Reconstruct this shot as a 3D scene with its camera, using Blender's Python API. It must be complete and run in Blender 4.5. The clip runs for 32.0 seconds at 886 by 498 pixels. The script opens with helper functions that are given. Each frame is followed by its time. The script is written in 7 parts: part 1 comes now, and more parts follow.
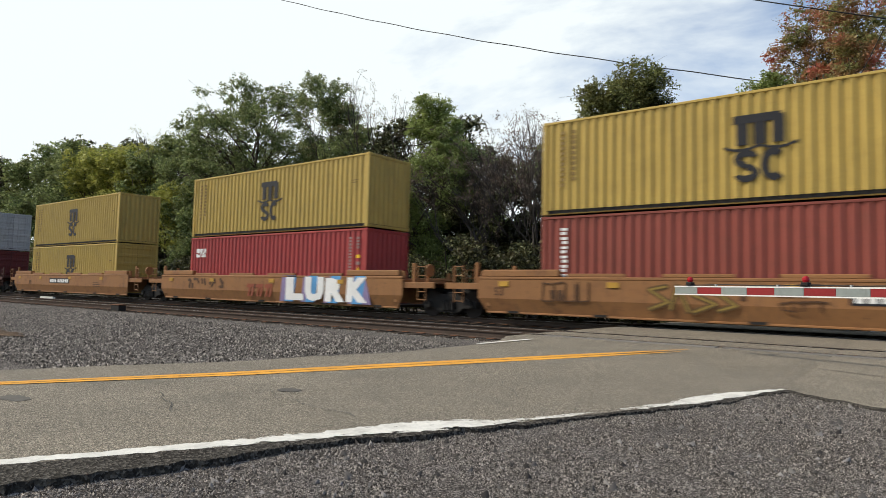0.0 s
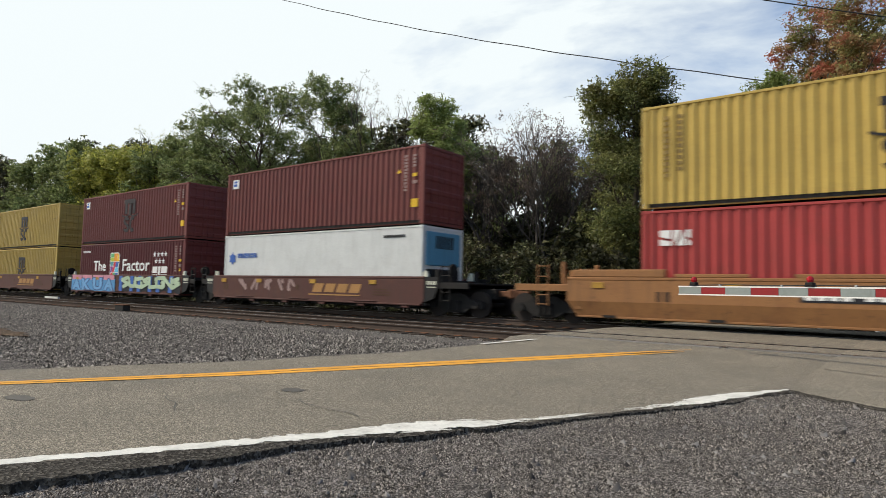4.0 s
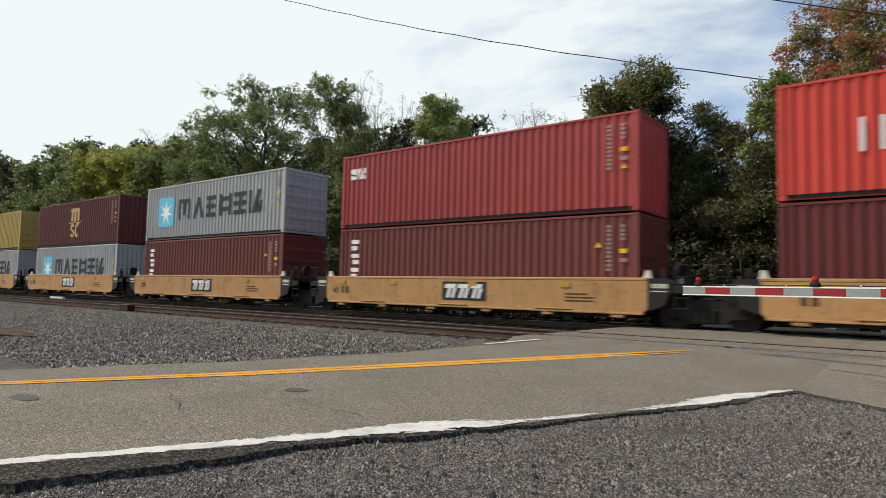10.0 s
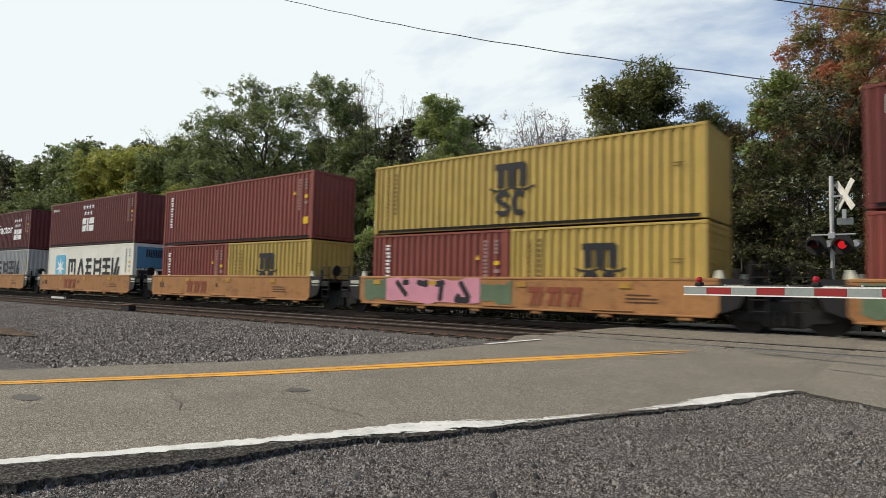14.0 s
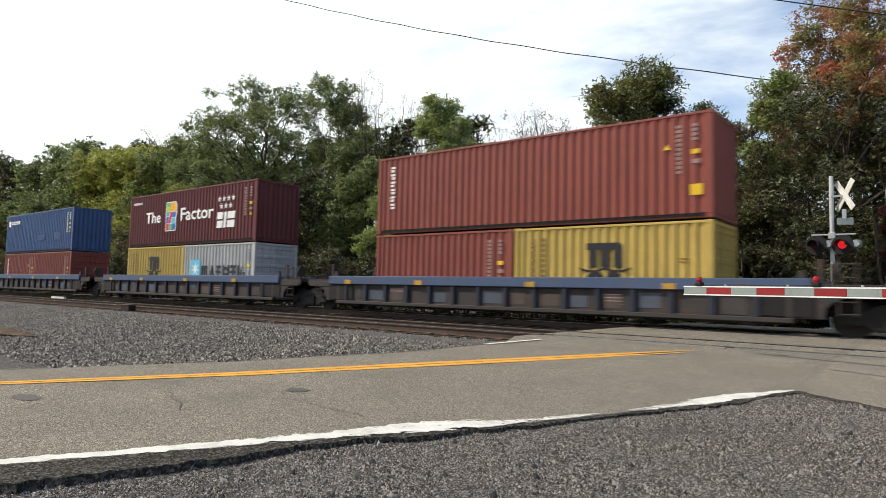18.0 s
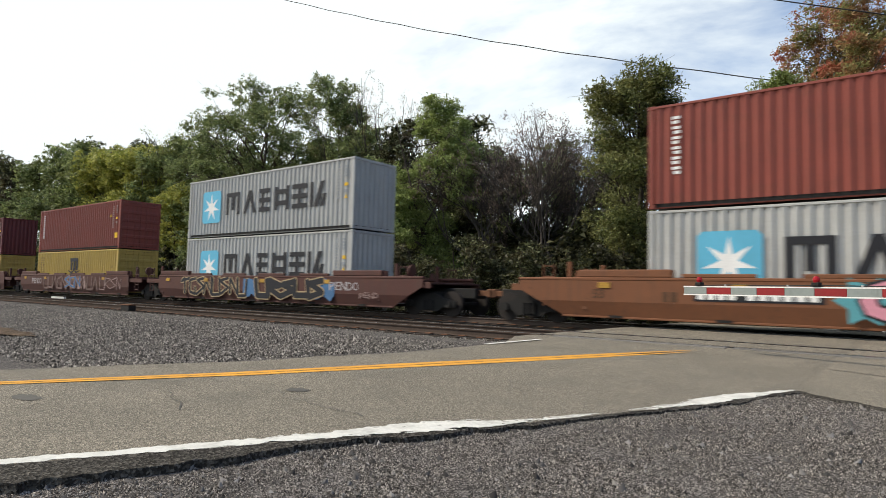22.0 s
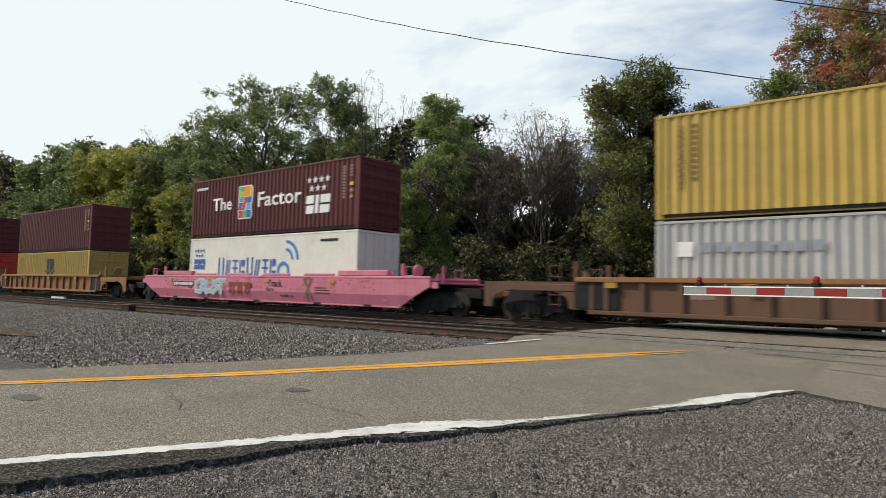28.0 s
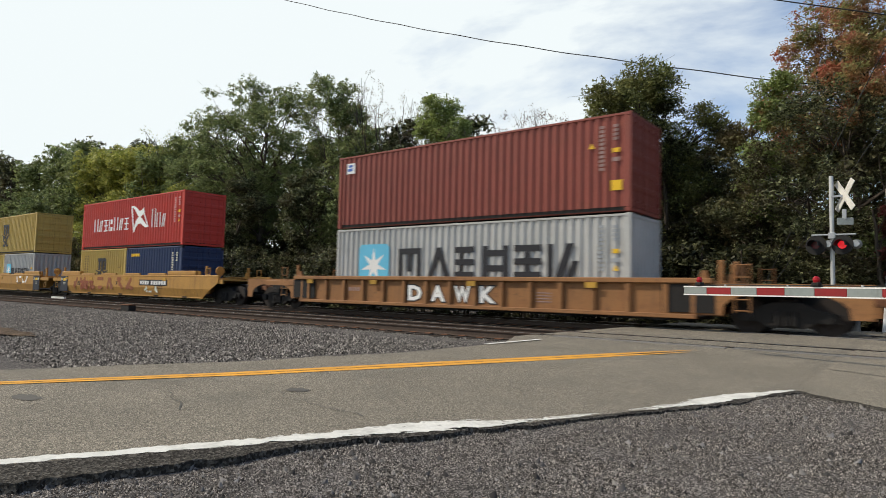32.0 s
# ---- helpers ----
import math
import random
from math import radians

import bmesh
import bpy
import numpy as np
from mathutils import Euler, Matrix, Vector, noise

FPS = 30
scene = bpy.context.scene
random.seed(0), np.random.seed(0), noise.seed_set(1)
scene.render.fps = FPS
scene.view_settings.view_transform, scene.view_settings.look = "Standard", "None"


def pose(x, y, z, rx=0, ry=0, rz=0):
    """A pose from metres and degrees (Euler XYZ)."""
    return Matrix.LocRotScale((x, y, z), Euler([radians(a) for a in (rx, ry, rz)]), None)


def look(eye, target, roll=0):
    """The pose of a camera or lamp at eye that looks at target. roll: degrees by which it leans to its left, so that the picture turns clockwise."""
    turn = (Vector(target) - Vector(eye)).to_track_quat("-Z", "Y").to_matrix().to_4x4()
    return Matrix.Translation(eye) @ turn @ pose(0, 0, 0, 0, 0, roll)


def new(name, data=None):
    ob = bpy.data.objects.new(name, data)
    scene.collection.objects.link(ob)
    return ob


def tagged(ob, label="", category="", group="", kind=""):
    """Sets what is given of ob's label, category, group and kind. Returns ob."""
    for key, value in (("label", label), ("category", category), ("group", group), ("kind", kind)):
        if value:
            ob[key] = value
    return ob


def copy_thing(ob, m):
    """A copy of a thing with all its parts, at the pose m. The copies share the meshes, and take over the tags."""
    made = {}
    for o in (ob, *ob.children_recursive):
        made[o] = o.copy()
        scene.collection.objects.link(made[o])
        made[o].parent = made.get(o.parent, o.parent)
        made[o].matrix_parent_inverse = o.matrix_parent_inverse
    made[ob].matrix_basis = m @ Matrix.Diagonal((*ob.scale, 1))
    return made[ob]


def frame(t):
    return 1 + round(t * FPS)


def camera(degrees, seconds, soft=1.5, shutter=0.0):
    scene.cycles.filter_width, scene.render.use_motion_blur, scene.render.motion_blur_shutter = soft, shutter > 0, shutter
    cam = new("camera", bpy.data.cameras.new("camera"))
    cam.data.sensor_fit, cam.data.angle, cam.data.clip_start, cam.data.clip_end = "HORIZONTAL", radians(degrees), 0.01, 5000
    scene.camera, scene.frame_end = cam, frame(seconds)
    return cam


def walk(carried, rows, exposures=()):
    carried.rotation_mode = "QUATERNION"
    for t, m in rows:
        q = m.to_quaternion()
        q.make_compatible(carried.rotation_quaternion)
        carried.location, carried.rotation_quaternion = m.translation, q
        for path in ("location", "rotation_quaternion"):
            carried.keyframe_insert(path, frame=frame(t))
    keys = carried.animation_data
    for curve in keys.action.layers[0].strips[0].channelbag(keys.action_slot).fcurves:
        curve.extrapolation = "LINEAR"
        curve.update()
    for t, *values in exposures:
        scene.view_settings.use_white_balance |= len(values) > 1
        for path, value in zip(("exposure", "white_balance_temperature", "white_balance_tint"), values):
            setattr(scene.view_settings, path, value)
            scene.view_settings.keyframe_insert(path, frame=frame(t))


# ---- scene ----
# The world: x runs along the track, y away from the camera over it, z up from the rail tops.
cam = camera(70.63, 32.0, soft=0.6, shutter=0.18)
EYE = (0.0, 0.0, 0.886)


def aim(turn, lift=3.805, roll=1.318):
    """The camera's pose, turned from the line square to the track by so many degrees."""
    a, b = radians(turn), radians(lift)
    way = Vector((math.sin(a) * math.cos(b), math.cos(a) * math.cos(b), math.sin(b)))
    return look(EYE, Vector(EYE) + way, roll)


TURN = -38.22
walk(cam, [(t, aim(TURN + d)) for t, d in ((0, 0.725), (1, 0.655), (2, 0.585), (3.5, 0.465), (5.5, 0.31), (7, 0.235),
                                          (9, 0.135), (11, 0.03), (12, 0.0), (16, 0.0), (24, 0.0), (32, 0.0))],
     exposures=[(0, 0.04), (1, 0.10), (2, 0.04), (3, 0.0), (5.5, 0.0), (6.3, 0.0), (7, -0.22), (7.7, 0.0), (9, -0.06), (11, -0.06), (12, 0.04), (13, -0.06), (14, -0.06), (17, 0.24), (20, 0.22), (21, 0.13), (24, 0.12), (25, 0.17), (28, -0.06), (29, 0.03), (30, 0.05), (31, -0.1), (32, -0.03)])

# ---- sky and sun ----
SUN_AZ, SUN_EL = 236.0, 42.0  # degrees: the sun stands behind the camera, to its left
world = bpy.data.worlds.new("sky")
scene.world = world
world.use_nodes = True
wt = world.node_tree
wt.nodes.clear()


def sky_nodes():
    n, l = wt.nodes, wt.links
    out, bg = n.new("ShaderNodeOutputWorld"), n.new("ShaderNodeBackground")
    sky = n.new("ShaderNodeTexSky")
    sky.sky_type, sky.sun_disc = "NISHITA", False
    sky.sun_elevation, sky.sun_rotation = radians(SUN_EL), radians(SUN_AZ)
    co = n.new("ShaderNodeTexCoord")
    sep = n.new("ShaderNodeSeparateXYZ")
    l.new(co.outputs["Generated"], sep.inputs[0])
    flat = n.new("ShaderNodeMapping")
    flat.inputs["Scale"].default_value = (1.0, 1.0, 2.6)
    flat.inputs["Rotation"].default_value = (0.25, 0.15, 0.6)
    l.new(co.outputs["Generated"], flat.inputs[0])
    nz = n.new("ShaderNodeTexNoise")
    nz.inputs["Scale"].default_value, nz.inputs["Detail"].default_value, nz.inputs["Roughness"].default_value = 2.6, 7.0, 0.55
    nz.inputs["Distortion"].default_value = 0.4
    l.new(flat.outputs[0], nz.inputs["Vector"])
    # thin cloud, thicker towards the far end of the line
    side = n.new("ShaderNodeMapRange")
    side.inputs["From Min"].default_value, side.inputs["From Max"].default_value = -0.95, 0.1
    side.inputs["To Min"].default_value, side.inputs["To Max"].default_value = 0.44, -0.17
    l.new(sep.outputs["X"], side.inputs["Value"])
    back = n.new("ShaderNodeMapRange")
    back.inputs["From Min"].default_value, back.inputs["From Max"].default_value = 0.25, -0.4
    back.inputs["To Min"].default_value, back.inputs["To Max"].default_value = 0.0, 0.10
    l.new(sep.outputs["Y"], back.inputs["Value"])
    both = n.new("ShaderNodeMath")
    both.operation = "ADD"
    l.new(side.outputs[0], both.inputs[0])
    l.new(back.outputs[0], both.inputs[1])
    add = n.new("ShaderNodeMath")
    add.operation = "ADD"
    l.new(nz.outputs["Fac"], add.inputs[0])
    l.new(both.outputs[0], add.inputs[1])
    ramp = n.new("ShaderNodeValToRGB")
    ramp.color_ramp.elements[0].position, ramp.color_ramp.elements[1].position = 0.38, 0.66
    l.new(add.outputs[0], ramp.inputs[0])
    mix = n.new("ShaderNodeMixRGB")
    mix.inputs[2].default_value = (10.2, 10.95, 11.1, 1)
    l.new(ramp.outputs[0], mix.inputs[0])
    boost = n.new("ShaderNodeMixRGB")
    boost.blend_type, boost.inputs[0].default_value = "MULTIPLY", 1.0
    boost.inputs[2].default_value = (1.7, 1.75, 1.85, 1)
    l.new(sky.outputs[0], boost.inputs[1])
    l.new(boost.outputs[0], mix.inputs[1])
    l.new(mix.outputs[0], bg.inputs["Color"])
    bg.inputs["Strength"].default_value = 0.09
    l.new(bg.outputs[0], out.inputs[0])


sky_nodes()
sun = new("sun", bpy.data.lights.new("sun", "SUN"))
sun.data.energy, sun.data.angle, sun.data.color = 3.4, radians(0.6), (1.0, 0.905, 0.765)
_a, _e = radians(SUN_AZ), radians(SUN_EL)
SUN_FROM = Vector((math.sin(_a) * math.cos(_e), math.cos(_a) * math.cos(_e), math.sin(_e)))
sun.matrix_world = look(SUN_FROM * 50, (0, 0, 0))
tagged(sun, kind="structure")

# ---- materials ----
MATS = {}


def surface(name, rgb, rough=0.6, metal=0.0, vary=0.25, grain=30.0, stain=1.2, bump=0.15, streak=0.0, dirt=(0.06, 0.045, 0.035), dirty=0.0, shift=0.06, speck=0.0, speck_by=0.4, rusty=0.0, sheen=0.3):
    """A painted, metal, stone or earth surface: colour with stains at two scales, streaks down its sides, dirt and fine relief."""
    if name in MATS:
        return MATS[name]
    m = bpy.data.materials.new(name)
    m.use_nodes = True
    t = m.node_tree
    n, l = t.nodes, t.links
    b = n["Principled BSDF"]
    co = n.new("ShaderNodeTexCoord")
    info = n.new("ShaderNodeObjectInfo")
    mv = n.new("ShaderNodeVectorMath")
    mv.operation = "ADD"
    rnd = n.new("ShaderNodeMath")
    rnd.operation, rnd.inputs[1].default_value = "MULTIPLY", 37.0
    l.new(info.outputs["Random"], rnd.inputs[0])
    l.new(co.outputs["Object"], mv.inputs[0])
    l.new(rnd.outputs[0], mv.inputs[1])

    def noise_tex(scale, detail, stretch=None):
        z = n.new("ShaderNodeTexNoise")
        z.inputs["Scale"].default_value, z.inputs["Detail"].default_value, z.inputs["Roughness"].default_value = scale, detail, 0.6
        if stretch:
            mp = n.new("ShaderNodeMapping")
            mp.inputs["Scale"].default_value = stretch
            l.new(mv.outputs[0], mp.inputs[0])
            l.new(mp.outputs[0], z.inputs["Vector"])
        else:
            l.new(mv.outputs[0], z.inputs["Vector"])
        return z

    big, fine = noise_tex(stain, 5), noise_tex(grain, 4)
    mixn = n.new("ShaderNodeMath")
    mixn.operation = "ADD"
    l.new(big.outputs["Fac"], mixn.inputs[0])
    l.new(fine.outputs["Fac"], mixn.inputs[1])
    rng = n.new("ShaderNodeMapRange")
    rng.inputs["From Min"].default_value, rng.inputs["From Max"].default_value = 0.6, 1.4
    rng.inputs["To Min"].default_value, rng.inputs["To Max"].default_value = 1.0 - vary, 1.0 + vary
    l.new(mixn.outputs[0], rng.inputs["Value"])
    tone = n.new("ShaderNodeMapRange")
    tone.inputs["To Min"].default_value, tone.inputs["To Max"].default_value = 1 - shift, 1 + shift
    l.new(info.outputs["Random"], tone.inputs["Value"])
    mul = n.new("ShaderNodeMath")
    mul.operation = "MULTIPLY"
    l.new(rng.outputs[0], mul.inputs[0])
    l.new(tone.outputs[0], mul.inputs[1])
    fac = mul.outputs[0]
    vor = None
    if speck:
        vor = n.new("ShaderNodeTexVoronoi")
        vor.inputs["Scale"].default_value = speck
        l.new(mv.outputs[0], vor.inputs["Vector"])
        sp = n.new("ShaderNodeSeparateColor")
        l.new(vor.outputs["Color"], sp.inputs[0])
        pw = n.new("ShaderNodeMath")
        pw.operation, pw.inputs[1].default_value = "POWER", 2.2
        l.new(sp.outputs[0], pw.inputs[0])
        vr = n.new("ShaderNodeMapRange")
        vr.inputs["To Min"].default_value, vr.inputs["To Max"].default_value = 1 - speck_by * 0.6, 1 + speck_by * 1.6
        l.new(pw.outputs[0], vr.inputs["Value"])
        m2 = n.new("ShaderNodeMath")
        m2.operation = "MULTIPLY"
        l.new(fac, m2.inputs[0])
        l.new(vr.outputs[0], m2.inputs[1])
        fac = m2.outputs[0]
    sc = n.new("ShaderNodeVectorMath")
    sc.operation, sc.inputs[0].default_value = "SCALE", rgb
    l.new(fac, sc.inputs["Scale"])
    col = sc.outputs[0]
    if streak or dirty:
        st = noise_tex(2.2, 5, (5.0, 5.0, 0.35)) if streak else noise_tex(stain * 1.7, 6)
        ra = n.new("ShaderNodeMapRange")
        ra.inputs["From Min"].default_value, ra.inputs["From Max"].default_value = 0.5, 0.78
        ra.inputs["To Max"].default_value = streak or dirty
        l.new(st.outputs["Fac"], ra.inputs["Value"])
        mx = n.new("ShaderNodeMixRGB")
        mx.inputs[2].default_value = (*dirt, 1)
        l.new(ra.outputs[0], mx.inputs[0])
        l.new(col, mx.inputs[1])
        col = mx.outputs[0]
    if rusty:
        for scale, lo, hi, tone_rgb in ((1.3, 0.52, 0.74, (0.15, 0.062, 0.03)), (6.5, 0.60, 0.70, (0.075, 0.04, 0.026))):
            rn = noise_tex(scale, 8, (1.0, 1.0, 1.7))
            rm = n.new("ShaderNodeMapRange")
            rm.inputs["From Min"].default_value, rm.inputs["From Max"].default_value, rm.inputs["To Max"].default_value = lo, hi, rusty
            l.new(rn.outputs["Fac"], rm.inputs["Value"])
            rx = n.new("ShaderNodeMixRGB")
            rx.inputs[2].default_value = (*tone_rgb, 1)
            l.new(rm.outputs[0], rx.inputs[0])
            l.new(col, rx.inputs[1])
            col = rx.outputs[0]
    l.new(col, b.inputs["Base Color"])
    rr = n.new("ShaderNodeMapRange")
    rr.inputs["To Min"].default_value, rr.inputs["To Max"].default_value = max(0.05, rough - 0.12), min(1.0, rough + 0.12)
    l.new(big.outputs["Fac"], rr.inputs["Value"])
    l.new(rr.outputs[0], b.inputs["Roughness"])
    b.inputs["Metallic"].default_value = metal
    b.inputs["Specular IOR Level"].default_value = sheen
    if bump:
        bp = n.new("ShaderNodeBump")
        bp.inputs["Strength"].default_value, bp.inputs["Distance"].default_value = bump, 0.01
        l.new(vor.outputs["Distance"] if vor else fine.outputs["Fac"], bp.inputs["Height"])
        l.new(bp.outputs[0], b.inputs["Normal"])
    MATS[name] = m
    return m


def paint(name, rgb, rough=0.5, streak=0.35, **k):
    return surface("paint_" + name, rgb, rough, vary=0.13, grain=24.0, stain=0.9, bump=0.05, streak=streak, **k)


def leaf_material(name, a, b, c, patch=None, much=0.5):
    """Leaves: three tones from leaf to leaf, a drift of tone from bough to bough, and some light through them."""
    m = bpy.data.materials.new(name)
    m.use_nodes = True
    n, l = m.node_tree.nodes, m.node_tree.links
    bs = n["Principled BSDF"]
    geo = n.new("ShaderNodeNewGeometry")
    ramp = n.new("ShaderNodeValToRGB")
    e = ramp.color_ramp.elements
    e[0].color, e[1].color = (*a, 1), (*c, 1)
    mid = e.new(0.6)
    mid.color = (*b, 1)
    l.new(geo.outputs["Random Per Island"], ramp.inputs[0])
    col = ramp.outputs[0]
    if patch:
        co, nz = n.new("ShaderNodeTexCoord"), n.new("ShaderNodeTexNoise")
        nz.inputs["Scale"].default_value, nz.inputs["Detail"].default_value = 0.55, 3.0
        l.new(co.outputs["Object"], nz.inputs["Vector"])
        mr = n.new("ShaderNodeMapRange")
        mr.inputs["From Min"].default_value, mr.inputs["From Max"].default_value, mr.inputs["To Max"].default_value = 0.42, 0.66, much
        l.new(nz.outputs["Fac"], mr.inputs["Value"])
        tint = n.new("ShaderNodeMixRGB")
        tint.inputs[2].default_value = (*patch, 1)
        l.new(mr.outputs[0], tint.inputs[0])
        l.new(col, tint.inputs[1])
        col = tint.outputs[0]
    l.new(col, bs.inputs["Base Color"])
    bs.inputs["Roughness"].default_value, bs.inputs["Specular IOR Level"].default_value = 0.55, 0.3
    tr = n.new("ShaderNodeBsdfTranslucent")
    l.new(col, tr.inputs["Color"])
    mx = n.new("ShaderNodeMixShader")
    mx.inputs[0].default_value = 0.4
    l.new(bs.outputs[0], mx.inputs[1])
    l.new(tr.outputs[0], mx.inputs[2])
    l.new(mx.outputs[0], n["Material Output"].inputs["Surface"])
    MATS[name] = m
    return m


def glow(name, rgb, strength):
    m = bpy.data.materials.new(name)
    m.use_nodes = True
    b = m.node_tree.nodes["Principled BSDF"]
    b.inputs["Base Color"].default_value = (*rgb, 1)
    b.inputs["Emission Color"].default_value = (*rgb, 1)
    b.inputs["Emission Strength"].default_value = strength
    b.inputs["Roughness"].default_value = 0.25
    MATS[name] = m
    return m


YELLOW = paint("yellow", (0.48, 0.335, 0.085), rusty=0.10)
GREY = paint("grey", (0.435, 0.432, 0.412), rusty=0.10)
RUST_RED = paint("rust_red", (0.250, 0.064, 0.046), rusty=0.22)
BROWN_RED = paint("brown_red", (0.175, 0.046, 0.038), rusty=0.16)
MAROON = paint("maroon", (0.130, 0.028, 0.027))
DARK_BROWN = paint("dark_brown", (0.13, 0.05, 0.042), rusty=0.20)
BRIGHT_RED = paint("bright_red", (0.58, 0.062, 0.042))
CRIMSON = paint("crimson", (0.37, 0.054, 0.050), rusty=0.12)
NAVY = paint("navy", (0.030, 0.050, 0.115))
MID_BLUE = paint("mid_blue", (0.055, 0.105, 0.225), dirt=(0.10, 0.09, 0.09), rusty=0.16)
BRONZE = paint("golden_brown", (0.27, 0.148, 0.050), rough=0.6, streak=0.5, rusty=0.50)
WHITE = paint("white", (0.61, 0.62, 0.60), streak=0.18, rusty=0.08)
CREAM = paint("cream", (0.74, 0.72, 0.62), streak=0.15, rusty=0.10)
RUST_ORANGE = paint("rusty_orange", (0.196, 0.078, 0.036), rough=0.7, streak=0.5, rusty=0.6)
ORANGE = paint("orange", (0.285, 0.134, 0.051), rough=0.65, streak=0.5, dirty=0.2, rusty=0.60)
TAN = paint("tan", (0.45, 0.246, 0.098), rough=0.6, streak=0.6, dirt=(0.13, 0.062, 0.035), rusty=0.55)
TAN_OLD = paint("rusted_tan", (0.37, 0.175, 0.062), rough=0.65, streak=0.6, dirt=(0.13, 0.062, 0.035), rusty=0.75)
OCHRE = paint("ochre", (0.43, 0.228, 0.056), rough=0.6, streak=0.6, dirt=(0.12, 0.06, 0.03), rusty=0.28)
CAR_BROWN = paint("car_brown", (0.090, 0.037, 0.030), rough=0.7, streak=0.55, rusty=0.35)
UMBER = paint("umber", (0.135, 0.074, 0.046), rough=0.75, streak=0.55, rusty=0.50)
CAR_GREY = paint("car_grey", (0.042, 0.036, 0.033), rough=0.7, streak=0.5, rusty=0.40)
RIB_BLUE = paint("rib_blue", (0.024, 0.027, 0.042), rough=0.65)
STEEL_BLUE = paint("steel_blue", (0.066, 0.098, 0.175), rough=0.6, rusty=0.35)
PINK = paint("pink", (0.62, 0.20, 0.27), rough=0.6, streak=0.3, rusty=0.30)
BLACK = surface("black_steel", (0.015, 0.0135, 0.0125), 0.75, 0.0, vary=0.4, grain=20, stain=2.0, dirty=0.3, dirt=(0.045, 0.033, 0.024))
INK = surface("black_marking", (0.018, 0.018, 0.022), 0.6, vary=0.2)
INK_WHITE = surface("white_marking", (0.78, 0.77, 0.74), 0.6, vary=0.15)
INK_GOLD = surface("gold_marking", (0.44, 0.285, 0.11), 0.6, vary=0.15)
INK_YELLOW = surface("yellow_marking", (0.75, 0.46, 0.02), 0.6, vary=0.15)
INK_SKY = surface("sky_blue_marking", (0.12, 0.44, 0.62), 0.6, vary=0.15)
INK_BLUE = surface("blue_marking", (0.05, 0.13, 0.42), 0.6, vary=0.2)
INK_RED = surface("red_marking", (0.55, 0.04, 0.05), 0.6, vary=0.2)
INK_DULL_RED = surface("dull_red_marking", (0.25, 0.065, 0.032), 0.6, vary=0.25)
INK_GREEN = surface("green_marking", (0.12, 0.42, 0.16), 0.6, vary=0.2)
INK_ORANGE = surface("orange_marking", (0.75, 0.30, 0.03), 0.6, vary=0.2)
INK_PALE = surface("pale_marking", (0.62, 0.62, 0.5), 0.6, vary=0.25)
INK_TEAL = surface("teal_marking", (0.10, 0.32, 0.36), 0.6, vary=0.25)
RUST = surface("rust", (0.16, 0.07, 0.035), 0.85, vary=0.4, grain=26, dirty=0.3)
GALV = surface("galvanised_steel", (0.45, 0.46, 0.46), 0.45, 0.6, vary=0.15)
ALU = surface("weathered_aluminium", (0.55, 0.56, 0.55), 0.5, 0.3, vary=0.1)
RAIL_HEAD = surface("polished_rail", (0.42, 0.40, 0.38), 0.28, 0.9, vary=0.15)
RAIL_SIDE = surface("rail_rust", (0.085, 0.064, 0.052), 0.8, vary=0.3, sheen=0.04)
TIE = surface("creosoted_wood", (0.055, 0.042, 0.033), 0.9, vary=0.4, grain=14, bump=0.4, sheen=0.04)
BARK = surface("bark", (0.085, 0.068, 0.052), 0.95, vary=0.35, grain=16, bump=0.5)
BARK_PALE = surface("pale_bark", (0.082, 0.070, 0.061), 0.95, vary=0.3, grain=16, bump=0.4)
ASPHALT = surface("asphalt", (0.204, 0.178, 0.136), 0.92, vary=0.26, grain=45, stain=0.8, bump=0.45, speck=135.0, speck_by=0.8, dirty=0.6, dirt=(0.130, 0.118, 0.094))
DARK_ASPHALT = surface("dark_asphalt", (0.062, 0.056, 0.048), 0.95, vary=0.35, grain=40, stain=2.5, bump=0.9, speck=70.0, speck_by=0.9, dirty=0.4, dirt=(0.022, 0.020, 0.018), sheen=0.04)
GRAVEL_BED = surface("gravel_bed", (0.138, 0.124, 0.112), 0.95, vary=0.4, grain=30, stain=0.7, bump=1.0, speck=120.0, speck_by=1.2, dirty=0.5, dirt=(0.05, 0.046, 0.042), sheen=0.04)
BALLAST_BED = surface("ballast_bed", (0.076, 0.071, 0.065), 0.95, vary=0.35, grain=9, stain=0.35, bump=1.0, speck=30.0, speck_by=0.8, dirty=0.3, dirt=(0.09, 0.075, 0.055), sheen=0.04)
EARTH = surface("earth", (0.115, 0.082, 0.056), 0.95, vary=0.45, grain=14, stain=1.6, bump=1.0, speck=40.0, speck_by=0.7, dirty=0.6, dirt=(0.05, 0.043, 0.037), sheen=0.04)
ROAD_YELLOW = surface("road_yellow", (0.74, 0.35, 0.045), 0.85, vary=0.2, grain=60, stain=2.5, dirty=0.4, dirt=(0.2, 0.15, 0.09))
ROAD_WHITE = surface("road_white", (0.66, 0.64, 0.58), 0.85, vary=0.2, grain=50, stain=3.0, dirty=0.55, dirt=(0.26, 0.24, 0.20), bump=0.4)
CABLE = surface("black_cable", (0.02, 0.02, 0.02), 0.7)
INK_FADED = surface("faded_marking", (0.31, 0.21, 0.19), 0.6, vary=0.25)
OIL_SHADE_BED = surface("oily_ballast", (0.014, 0.0125, 0.0115), 0.9, vary=0.6, grain=24, stain=0.5, bump=1.0, sheen=0.04)
WHEEL = surface("wheel_steel", (0.026, 0.020, 0.017), 0.75, 0.0, vary=0.4)
